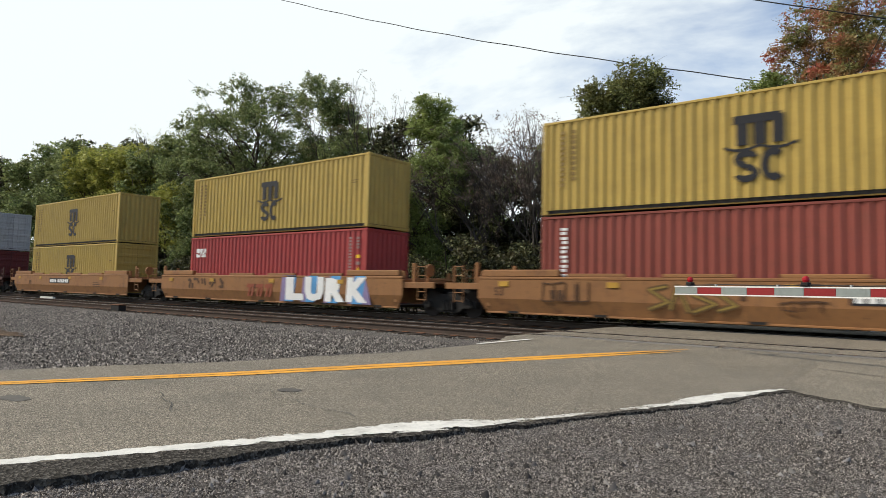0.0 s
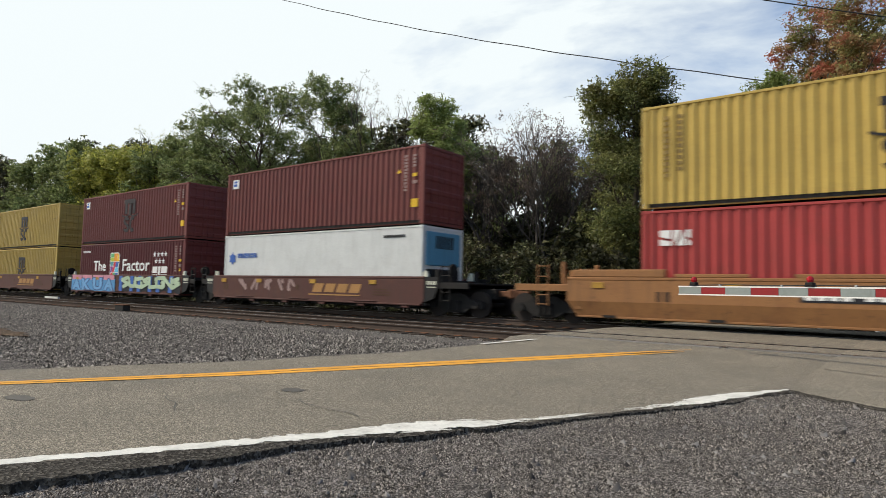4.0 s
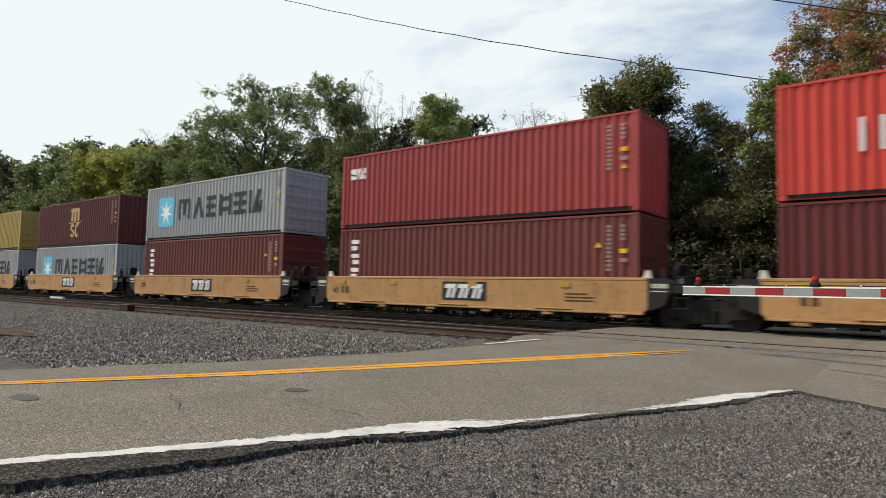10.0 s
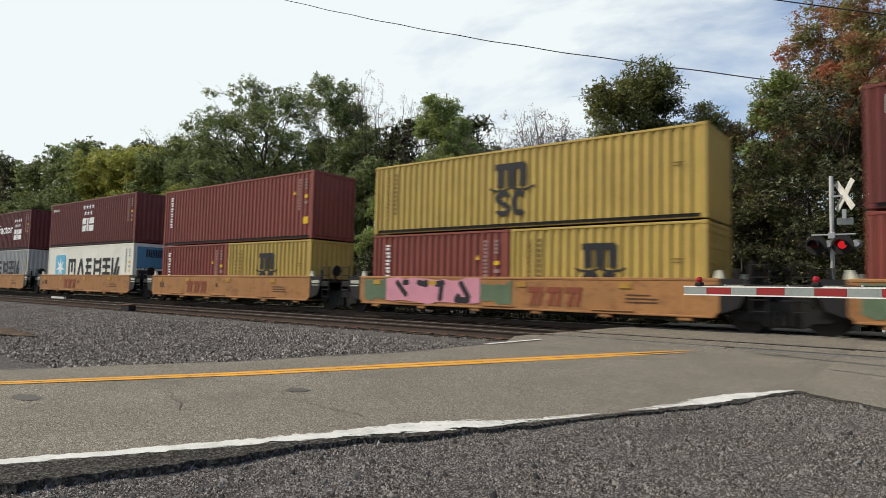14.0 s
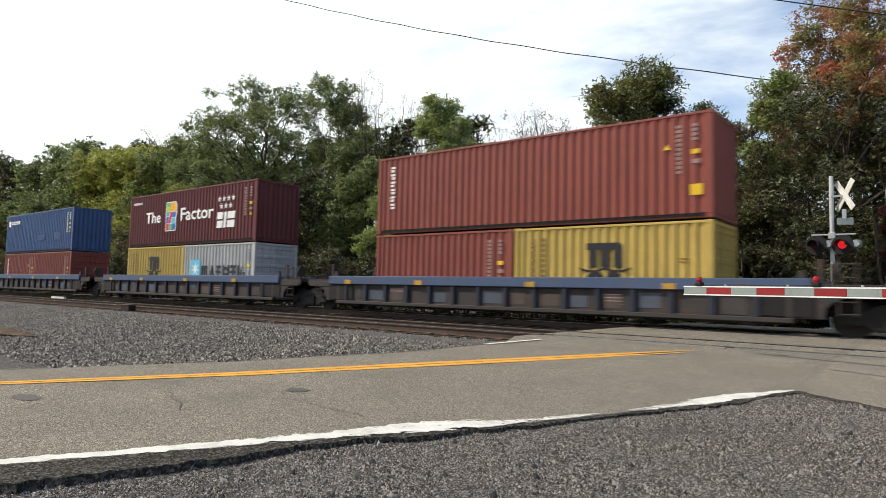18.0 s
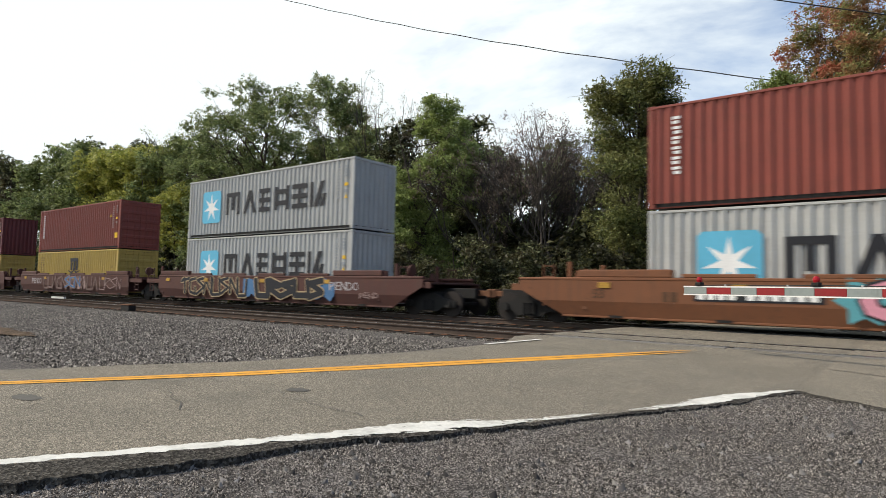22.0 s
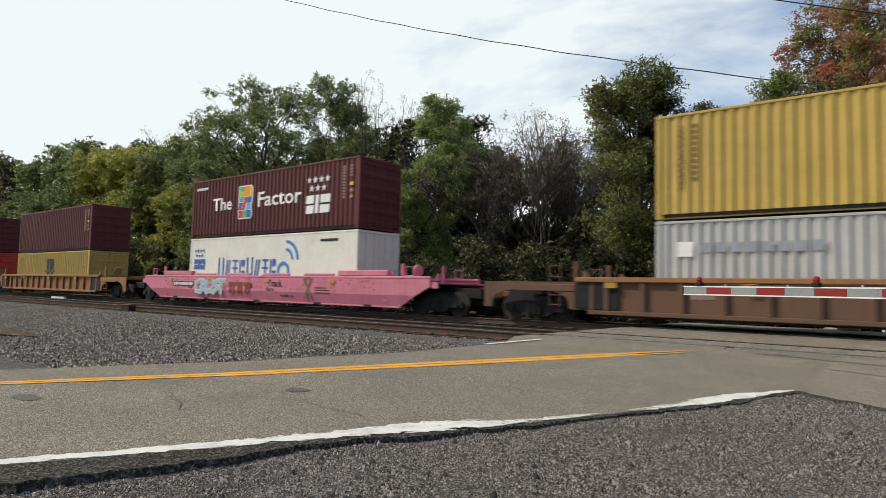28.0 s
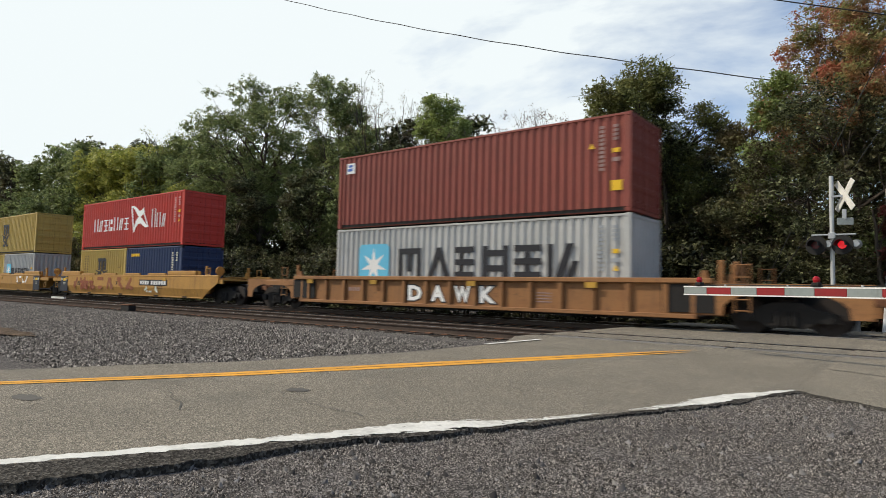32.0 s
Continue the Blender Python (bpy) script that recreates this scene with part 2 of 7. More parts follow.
REFLECTOR = surface("dull_yellow_plate", (0.46, 0.26, 0.04), 0.6, vary=0.3, rusty=0.5)
LAMP_RED = glow("red_lamp_lit", (0.70, 0.012, 0.020), 0.75)
LENS_DARK = surface("dark_red_lens", (0.10, 0.012, 0.012), 0.25)

# ---- mesh helpers ----


class Geo:
    """Collects vertices and faces for one mesh."""

    def __init__(self):
        self.v, self.f = [], []

    def box(self, x0, x1, y0, y1, z0, z1, c=0.0):
        o, v = len(self.v), self.v
        if c <= 0:
            v += [(x, y, z) for z in (z0, z1) for y in (y0, y1) for x in (x0, x1)]
            self.f += [tuple(o + i for i in q) for q in ((0, 2, 3, 1), (4, 5, 7, 6), (0, 1, 5, 4), (2, 6, 7, 3), (0, 4, 6, 2), (1, 3, 7, 5))]
            return self
        # chamfered: three vertices at each corner
        for k in range(8):
            sx, sy, sz = k & 1, k >> 1 & 1, k >> 2 & 1
            x, y, z = (x1 if sx else x0), (y1 if sy else y0), (z1 if sz else z0)
            cx, cy, cz = (-c if sx else c), (-c if sy else c), (-c if sz else c)
            v += [(x, y + cy, z + cz), (x + cx, y, z + cz), (x + cx, y + cy, z)]
        g = lambda k, a: o + 3 * k + a
        self.f += [(g(0, 0), g(4, 0), g(6, 0), g(2, 0)), (g(1, 0), g(3, 0), g(7, 0), g(5, 0)),
                   (g(0, 1), g(1, 1), g(5, 1), g(4, 1)), (g(2, 1), g(6, 1), g(7, 1), g(3, 1)),
                   (g(0, 2), g(2, 2), g(3, 2), g(1, 2)), (g(4, 2), g(5, 2), g(7, 2), g(6, 2))]
        for a, b, p, q in ((0, 1, 1, 2), (2, 3, 1, 2), (4, 5, 1, 2), (6, 7, 1, 2), (0, 2, 0, 2), (1, 3, 0, 2), (4, 6, 0, 2), (5, 7, 0, 2),
                           (0, 4, 0, 1), (1, 5, 0, 1), (2, 6, 0, 1), (3, 7, 0, 1)):
            self.f.append((g(a, p), g(b, p), g(b, q), g(a, q)))
        for k in range(8):
            self.f.append((g(k, 0), g(k, 1), g(k, 2)))
        return self

    def tube(self, a, b, r, n=8, r2=None):
        a, b = Vector(a), Vector(b)
        d = (b - a).normalized()
        s = d.orthogonal().normalized()
        t = d.cross(s)
        o = len(self.v)
        for p, rr in ((a, r), (b, r if r2 is None else r2)):
            for i in range(n):
                w = 2 * math.pi * i / n
                self.v.append(tuple(p + (s * math.cos(w) + t * math.sin(w)) * rr))
        for i in range(n):
            j = (i + 1) % n
            self.f.append((o + i, o + j, o + n + j, o + n + i))
        self.f += [tuple(o + i for i in reversed(range(n))), tuple(o + n + i for i in range(n))]
        return self

    def slab(self, poly, y0, y1):
        """A polygon in the x-z plane, given clockwise or not, with thickness from y0 to y1."""
        o, n = len(self.v), len(poly)
        self.v += [(x, y0, z) for x, z in poly] + [(x, y1, z) for x, z in poly]
        self.f += [tuple(o + i for i in range(n)), tuple(o + n + i for i in reversed(range(n)))]
        self.f += [(o + i, o + (i + 1) % n, o + n + (i + 1) % n, o + n + i) for i in range(n)]
        return self

    def strip(self, left, right):
        """A band between two rows of points."""
        o, n = len(self.v), len(left)
        self.v += list(left) + list(right)
        self.f += [(o + i, o + n + i, o + n + i + 1, o + i + 1) for i in range(n - 1)]
        return self

    def mesh(self, name, mat, smooth=False):
        me = bpy.data.meshes.new(name)
        me.from_pydata(self.v, [], self.f)
        bm = bmesh.new()
        bm.from_mesh(me)
        bmesh.ops.recalc_face_normals(bm, faces=bm.faces)
        bm.to_mesh(me)
        bm.free()
        me.materials.append(mat)
        if smooth:
            me.polygons.foreach_set("use_smooth", [True] * len(me.polygons))
        return me


CACHE = {}


def shared(key, mat, make, smooth=False):
    """One mesh for all alike parts of one colour."""
    k = (key, mat.name)
    if k not in CACHE:
        g = Geo()
        make(g)
        CACHE[k] = g.mesh(key if isinstance(key, str) else key[0], mat, smooth)
    return CACHE[k]


def put(name, mesh, parent, label="", at=None):
    """Links a mesh as one part under a thing or a part."""
    ob = new(name, mesh)
    ob.parent = parent
    if at is not None:
        ob.matrix_basis = at if isinstance(at, Matrix) else Matrix.Translation(at)
    if label:
        ob["label"] = label
    return ob


def part(name, geo, mat, parent, label="", smooth=False):
    return put(name, geo.mesh(name, mat, smooth), parent, label)


def thing(name, label, category, at=None, group="", kind=""):
    ob = new(name)
    ob.empty_display_size = 0.3
    if at is not None:
        ob.matrix_world = at
    return tagged(ob, label, category, group, kind)


TYPE = {}


def cut_type(text, bold):
    """A flat mesh of built-in type, 1 m high, its lower left corner at 0, standing in x-z and facing -y."""
    cu = bpy.data.curves.new("type", "FONT")
    cu.body, cu.size, cu.resolution_u, cu.offset = text, 1 / 0.72, 2, bold
    ob = new("type", cu)
    dg = bpy.context.evaluated_depsgraph_get()
    me = bpy.data.meshes.new_from_object(ob.evaluated_get(dg))
    bpy.data.objects.remove(ob)
    bpy.data.curves.remove(cu)
    me.transform(Matrix.Rotation(radians(90), 4, "X"))
    me.materials.clear()
    TYPE[text, bold] = me


THIN, FAT, EDGE, ROUND, ROUND_EDGE = 0.008, 0.06, 0.14, 0.11, 0.20
for _t in ("The", "Factor", "Track", "for a", "Cure", "53", "40"):
    cut_type(_t, 0.02)
for _t in "ABCDEFGHKLMNOPRSTUWZ2":
    for _b in (THIN, FAT, EDGE, ROUND, ROUND_EDGE):
        cut_type(_t, _b)


def lettering(text, height, mat, spread=1.0, bold=0.02):
    """Built-in type of a height and colour, as thin sheet."""
    key = ("lettering", text, round(height, 3), mat.name, spread, bold)
    if key not in CACHE:
        me = TYPE[text, bold].copy()
        me.transform(Matrix.Diagonal((height * spread, 1, height, 1)))
        me.materials.append(mat)
        CACHE[key] = me
    return CACHE[key]


# ---- containers ----
W = 2.438
RIGID = []  # things that travel with the train: (thing, place at 0 s)


def corrugated(g, x0, x1, z0, z1, face, pitch=0.278, deep=0.055, back=0.068):
    """A corrugated steel wall facing -y, its outer ribs at y = face."""
    n = max(2, round((x1 - x0) / pitch))
    p = (x1 - x0) / n
    prof = []
    for i in range(n):
        x = x0 + i * p
        prof += [(x + 0.01 * p, face + deep), (x + 0.28 * p, face + deep), (x + 0.48 * p, face), (x + 0.80 * p, face)]
    prof = [(x0, face + deep)] + prof + [(x1, face + deep)]
    o = len(g.v)
    for x, y in prof:
        g.v += [(x, y, z0), (x, y, z1)]
    for i in range(len(prof) - 1):
        a = o + 2 * i
        g.f.append((a, a + 2, a + 3, a + 1))
    b = len(g.v)
    g.v += [(x0, face + back, z0), (x0, face + back, z1), (x1, face + back, z0), (x1, face + back, z1)]
    g.f.append((b, b + 1, b + 3, b + 2))


def flat_wall(g, x0, x1, z0, z1, face):
    """A smooth insulated wall with shallow upright ribs."""
    corrugated(g, x0, x1, z0, z1, face + 0.002, 0.42, 0.004, 0.05)


def door_leaf(g, x0, x1, z0, z1, deep):
    """A door leaf facing -y, folded in level ribs."""
    prof, n = [(0.03, z0), (0.03, z0 + 0.1)], 5
    p = (z1 - z0 - 0.2) / n
    for i in range(n):
        z = z0 + 0.1 + i * p
        prof += [(0.03, z + 0.12 * p), (0.03 + deep, z + 0.24 * p), (0.03 + deep, z + 0.76 * p), (0.03, z + 0.88 * p)]
    prof += [(0.03, z1), (0.08, z1), (0.08, z0)]
    m = len(prof)
    g.v += [(x0, y, z) for y, z in prof] + [(x1, y, z) for y, z in prof]
    g.f += [(i, (i + 1) % m, m + (i + 1) % m, m + i) for i in range(m)] + [tuple(range(m)), tuple(m + i for i in reversed(range(m)))]


def container(x, z, length, high, mat, label, doors=True, flat=False, unit=None):
    """A freight container whose lower left near corner stands at x, z at 0 s. Its own space starts at that corner."""
    c = thing("shipping_container", label, "container")
    h, l = high, length
    face = -W / 2
    wall = flat_wall if flat else corrugated
    k = (l, h, flat)
    near = shared(("side_wall", *k), mat, lambda g: wall(g, 0.10, l - 0.10, 0.14, h - 0.08, face + 0.012))
    put("side_wall", near, c)
    put("side_wall", near, c, at=pose(l, 0, 0, 0, 0, 180))
    put("roof", shared(("roof", *k), mat, lambda g: [g.box(0.06, l - 0.06, face + 0.06, -face - 0.06, h - 0.05, h - 0.025)] +
                       [g.box(0.3 + i * 0.42, 0.5 + i * 0.42, face + 0.2, -face - 0.2, h - 0.026, h - 0.012) for i in range(int((l - 0.6) / 0.42))]), c)
    put("floor", shared(("floor", *k), BLACK, lambda g: g.box(0.1, l - 0.1, face + 0.06, -face - 0.06, 0.05, 0.15)), c)
    rail = shared(("top_rail", *k), mat, lambda g: g.box(0.16, l - 0.16, face, face + 0.06, h - 0.09, h - 0.015, 0.012))
    low = shared(("bottom_rail", *k), mat, lambda g: g.box(0.16, l - 0.16, face + 0.084, face + 0.13, 0.012, 0.15, 0.012))
    for y in (0, 1):
        turn = pose(l, 0, 0, 0, 0, 180) if y else None
        put("top_rail", rail, c, at=turn)
        put("bottom_rail", low, c, at=turn)
    post = shared(("corner_post", h), mat, lambda g: g.box(0, 0.15, face, face + 0.12, 0.11, h - 0.11, 0.015))
    cast = shared("corner_casting", BLACK if mat is NAVY else mat, lambda g: [g.box(0, 0.178, face - 0.003, face + 0.16, 0, 0.118, 0.012), g.box(0.05, 0.12, face - 0.006, face, 0.03, 0.09)])
    for i, (px, py) in enumerate(((0, 0), (l - 0.15, 0), (l, 1), (0.15, 1))):
        put("corner_post", post, c, at=pose(px, 0, 0, 0, 0, 180 * py))
    for px, py in ((0, 0), (l - 0.178, 0), (l, 1), (0.178, 1)):
        for pz in (0, h - 0.118):
            put("corner_casting", cast, c, at=pose(px, 0, pz, 0, 0, 180 * py))
    # the end that the camera sees faces +x
    end = pose(l, 0, 0, 0, 0, 90)
    half = W / 2
    if doors:
        for s in (0, 1):
            y0, y1 = (-half + 0.12, -0.012) if s == 0 else (0.012, half - 0.12)
            d = put("door", shared(("door", h, s, flat), mat, lambda g: door_leaf(g, y0, y1, 0.15, h - 0.13, 0.004 if flat else 0.03)), c, at=end)
            for q in (0.3, 0.72):
                yy = y0 + q * (y1 - y0)
                put("lock_rod", shared(("lock_rod", h, s, q), mat, lambda g: [g.tube((yy, -0.005, 0.1), (yy, -0.005, h - 0.08), 0.018, 6),
                                       g.box(yy - 0.03, yy + 0.03, -0.02, 0.03, h - 0.3, h - 0.24), g.box(yy - 0.03, yy + 0.03, -0.02, 0.03, 0.3, 0.36)]), d)
                put("lock_handle", shared(("lock_handle", h, s, q), mat, lambda g: g.box(yy, yy + 0.34, -0.03, -0.012, 1.05, 1.09)), d)
    else:
        put("end_wall", shared(("end_wall", h, flat), mat, lambda g: wall(g, -half + 0.12, half - 0.12, 0.14, h - 0.1, 0.015)), c, at=end)
    put("end_wall", shared(("end_wall", h, flat), mat, lambda g: wall(g, -half + 0.12, half - 0.12, 0.14, h - 0.1, 0.015)), c, at=pose(0, 0, 0, 0, 0, -90))
    for zz, nm in ((0.0, "end_sill"), (h - 0.13, "end_header")):
        put(nm, shared((nm, h), mat, lambda g: g.box(-half + 0.1, half - 0.1, 0.004, 0.09, zz + 0.01, zz + 0.12, 0.01)), c, at=end)
    if flat and not doors:
        # cooling unit set in the front end
        u = put("cooling_unit", shared(("cooling_unit", h), paint("unit_blue", (0.11, 0.30, 0.44)), lambda g: g.box(-half + 0.2, half - 0.2, -0.03, 0.05, h * 0.5, h - 0.2, 0.03)), c, "blue-grey cooling unit", at=end)
        put("fan_grille", shared(("fan_grille", h), BLACK, lambda g: [g.box(-0.5 + i * 0.14, -0.42 + i * 0.14, -0.045, -0.02, h * 0.72, h - 0.35) for i in range(8)]), u)
        put("machinery_bay", shared(("machinery_bay", h), BLACK, lambda g: g.box(-half + 0.25, half - 0.25, -0.02, 0.06, 0.3, h * 0.46, 0.03)), c, at=end)
    RIGID.append((c, (x, z)))
    return c


# ---- markings, as plain shapes in their colours ----
FACE = -W / 2 - 0.001


def flat_shape(c, name, polys, mat, label="", face=FACE, thick=0.006):
    """Flat polygons in x-z on the near wall of a thing."""
    g = Geo()
    for i, p in enumerate(polys):
        g.slab(p, face - thick - 0.0004 * (i % 8), face + 0.002)
    ob = part(name, g, mat, c, label)
    if len(polys) > 1:
        ob["kind"] = "stuff"
    return ob


def rect(x, z, w, h, lean=0.0):
    return [(x, z), (x + w, z), (x + w + lean, z + h), (x + lean, z + h)]


def ring(x, z, rx, rz, t, a0=0, a1=360, n=18):
    """Polygons of a ring, or of a part of it."""
    out = []
    for i in range(n):
        a, b = radians(a0 + (a1 - a0) * i / n), radians(a0 + (a1 - a0) * (i + 1) / n)
        out.append([(x + rx * math.cos(a), z + rz * math.sin(a)), (x + rx * math.cos(b), z + rz * math.sin(b)),
                    (x + (rx - t) * math.cos(b), z + (rz - t) * math.sin(b)), (x + (rx - t) * math.cos(a), z + (rz - t) * math.sin(a))])
    return out


def star(x, z, r, n=7, inner=0.42, turn=90):
    return [(x + (r if i % 2 == 0 else r * inner) * math.cos(radians(turn + 180 * i / n)),
             z + (r if i % 2 == 0 else r * inner) * math.sin(radians(turn + 180 * i / n))) for i in range(2 * n)]


def wave_band(x0, x1, z, amp, t, n=24):
    out = []
    for i in range(n):
        q = [x0 + (x1 - x0) * (i + k) / n for k in (0, 1)]
        zz = [z - amp * abs(math.sin((v - x0) / (x1 - x0) * math.pi * 2)) for v in q]
        out.append([(q[0], zz[0]), (q[1], zz[1]), (q[1], zz[1] + t), (q[0], zz[0] + t)])
    return out


def line_logo(c, x, z, s, mat):
    """Three arched stems over a wave and two open rings."""
    p = []
    for k in range(3):
        p.append(rect(x + k * 0.41 * s, z + 0.62 * s, 0.26 * s, 0.70 * s))
    p += [rect(x - 0.08 * s, z + 1.17 * s, 1.10 * s, 0.21 * s)]
    p += wave_band(x - 0.3 * s, x + 1.36 * s, z + 0.56 * s, 0.10 * s, 0.07 * s)
    p += ring(x + 0.22 * s, z + 0.27 * s, 0.29 * s, 0.23 * s, 0.17 * s, 15, 270, 14)
    p += ring(x + 0.22 * s, z - 0.09 * s, 0.29 * s, 0.23 * s, 0.17 * s, -165, 90, 14)
    p += ring(x + 0.84 * s, z + 0.09 * s, 0.30 * s, 0.41 * s, 0.18 * s, 50, 310)
    return flat_shape(c, "logo", p, mat)


def blocks(c, x, z, h, widths, gap, mat, name="marking_block", slit=0.16):
    """A row of plain blocks in place of a brand name, each split by a slit."""
    p = []
    for i, w in enumerate(widths):
        d, k = 0.34 * w, 0.13 * w
        if i % 2:
            p.append([(x, z), (x + w * 0.5 - d - k, z), (x + w * 0.5 + d - k, z + h), (x, z + h)])
            p.append([(x + w * 0.5 - d + k, z), (x + w, z), (x + w, z + h), (x + w * 0.5 + d + k, z + h)])
        else:
            p.append([(x, z), (x + w, z), (x + w, z + h * 0.26), (x, z + h * 0.42)])
            p.append([(x, z + h * 0.58), (x + w, z + h * 0.42), (x + w, z + h), (x, z + h)])
        x += w + gap
    return flat_shape(c, name, p, mat)


def stroke_word(c, x, z, w, h, mat):
    """A row of six bold open shapes in place of a brand name."""
    t, u = 0.19 * h, w / 6.35
    k, a = 0.86 * u, x
    p = [rect(a, z, t, h), rect(a + k * 1.1 - t, z, t, h), rect(a + t, z + h - t, k * 1.1 - 2 * t, t), rect(a + k * 0.55 - t / 2, z + h * 0.2, t, h * 0.62)]
    a += 1.22 * u
    p += [rect(a, z, t * 1.15, h, k * 0.40), rect(a + k - t * 1.15, z, t * 1.15, h, -k * 0.40)]
    a += 1.06 * u
    p += [rect(a, z + q * (h - t), k * 0.8, t) for q in (0.0, 0.5, 1.0)] + [rect(a + k * 0.16, z + t, t * 0.8, h - 2 * t)]
    a += u
    p += [rect(a, z, t, h), rect(a + k - t, z, t, h), rect(a + t, z + h * 0.68, k - 2 * t, t), rect(a + t, z + h * 0.2, k - 2 * t, t)]
    a += 1.05 * u
    p += [rect(a, z + q * (h - t), k, t) for q in (0.0, 0.5, 1.0)] + [rect(a + k * 0.4, z + t, t, h - 2 * t)]
    a += 1.04 * u
    p += [rect(a, z, t, h), rect(a + t * 1.3, z, t * 1.3, h, k * 0.4), rect(a + t * 3.2, z, t * 1.1, h * 0.5, k * 0.2)]
    return flat_shape(c, "brand_marking", p, mat)


def thin_bars(c, x, z, h, n, step, mat):
    """A row of finely drawn open shapes in place of a brand name."""
    p, t = [], step * 0.15
    for i in range(n):
        a, k = x + i * step, i % 4
        w = step * 0.76
        if k == 0:
            p += [rect(a, z, t, h * 1.15), rect(a + w - t, z, t, h * 1.15)]
        elif k == 1:
            p += [rect(a, z, t, h, w * 0.3), rect(a + w * 0.45, z, t, h, w * 0.3)]
        elif k == 2:
            p += [rect(a, z + q * h * 0.45, w, h * 0.1) for q in (0, 1, 2)] + [rect(a + w * 0.4, z, t, h)]
        else:
            p += [rect(a, z, t, h), rect(a + t * 2, z + h * 0.6, w * 0.5, h * 0.4), rect(a + t * 2, z, w * 0.5, h * 0.35)]
    return flat_shape(c, "brand_marking", p, mat)


def stacked(c, x, z_top, n, s, mat, step=1.3):
    p = []
    for i in range(n):
        zz = z_top - (i + 1) * s * step
        p += [rect(x, zz + 0.62 * s, s, 0.38 * s), rect(x + (0.2 * s if i % 2 else 0), zz, 0.8 * s, 0.42 * s)]
    return flat_shape(c, "upright_marking", p, mat)


def data_columns(c, l, h, mat=None, plates=True, x=None, big=False):
    """Number columns near the right end, as bars, and small yellow plates."""
    mat = mat or INK_FADED
    x = l - 0.95 if x is None else x
    flat_shape(c, "number_marking", [rect(x, h - 0.42 - i * 0.125, 0.13, 0.085) for i in range(11)] + [rect(x + 0.42, h - 0.42 - i * 0.125, 0.13, 0.085) for i in range(4)], mat)
    if plates:
        flat_shape(c, "yellow_plate", [rect(x + 0.40, h - 1.16, 0.2, 0.13)] + ([rect(x + 0.36, 0.62, 0.32, 0.3)] if big else []), INK_YELLOW)
        tx, tz = (x - 0.26, h - 0.98) if big else (x + 0.5, h - 1.66)
        flat_shape(c, "warning_triangle", [[(tx - 0.09, tz), (tx + 0.09, tz), (tx, tz + 0.16)]], INK_YELLOW)
        flat_shape(c, "data_marking", [rect(x + 0.40, h - 1.42, 0.2, 0.12)], mat)


def star_panel(c, x, z, s):
    q = 0.08 * s
    flat_shape(c, "star_panel", [[(x + q, z), (x + s - q, z), (x + s, z + q), (x + s, z + s - q), (x + s - q, z + s), (x + q, z + s), (x, z + s - q), (x, z + q)]], INK_SKY, "sky-blue square with a white star")
    flat_shape(c, "star", [star(x + s / 2, z + s * 0.48, s * 0.43, 7, 0.33)], INK_WHITE, thick=0.010)


def mark_star_line(c, l, h, z=None, small=False, ink=None):
    """Blue star panel and a row of six broad blocks."""
    k = l / 12.19
    s = 1.58 if l > 8 else 0.9
    z = h * 0.36 if z is None else z
    star_panel(c, 1.3 * k, z - (0.36 if l > 8 and z > 0.9 else 0.0), s)
    stroke_word(c, 3.36 * k, z - 0.03 if z > 0.9 else z + 0.26, 7.3 * k, 1.05 if l > 8 else 0.62, ink or INK)
    data_columns(c, l, h, INK_FADED if ink else surface("faint_marking", (0.28, 0.3, 0.32), 0.6), True)


def mark_yellow(c, l, h):
    s = 1.02 if l > 8 else 0.94
    line_logo(c, l / 2 - 0.50 * s, h * 0.5 - 0.58 * s, s, INK)
    brown = surface("faded_brown_marking", (0.20, 0.13, 0.04), 0.6)
    flat_shape(c, "number_marking", [rect(0.62, h - 0.45 - i * 0.16, 0.13, 0.10) for i in range(11)] + [rect(0.98, h - 0.45 - i * 0.16, 0.13, 0.10) for i in range(10)], brown)
    flat_shape(c, "data_marking", [rect(l - 0.9, h - 1.05, 0.3, 0.03), rect(l - 0.9, h - 1.14, 0.22, 0.03)], brown)


def seven_stars(c, x, z, s, mat=None):
    """Four stars over three, over three slanted blocks."""
    mat = mat or INK_WHITE
    one = shared(("star", s), mat, lambda g: g.slab(star(0, 0, 0.17 * s, 5), FACE - 0.006, FACE + 0.002))
    for i in range(7):
        put("star", one, c, at=(x + 0.18 * s + i * 0.40 * s if i < 4 else x + 0.36 * s + (i - 4) * 0.40 * s, 0, z + (1.48 if i < 4 else 1.10) * s))
    g = [rect(x, z + 0.44 * s, 0.5 * s, 0.36 * s, 0.04), rect(x, z, 0.5 * s, 0.36 * s, 0.04), rect(x + 0.6 * s, z, 0.2 * s, 0.8 * s, 0.05), rect(x + 0.9 * s, z, 0.64 * s, 0.36 * s, 0.03), rect(x + 0.93 * s, z + 0.44 * s, 0.64 * s, 0.36 * s, 0.03)]
    flat_shape(c, "block_mark", g, mat)


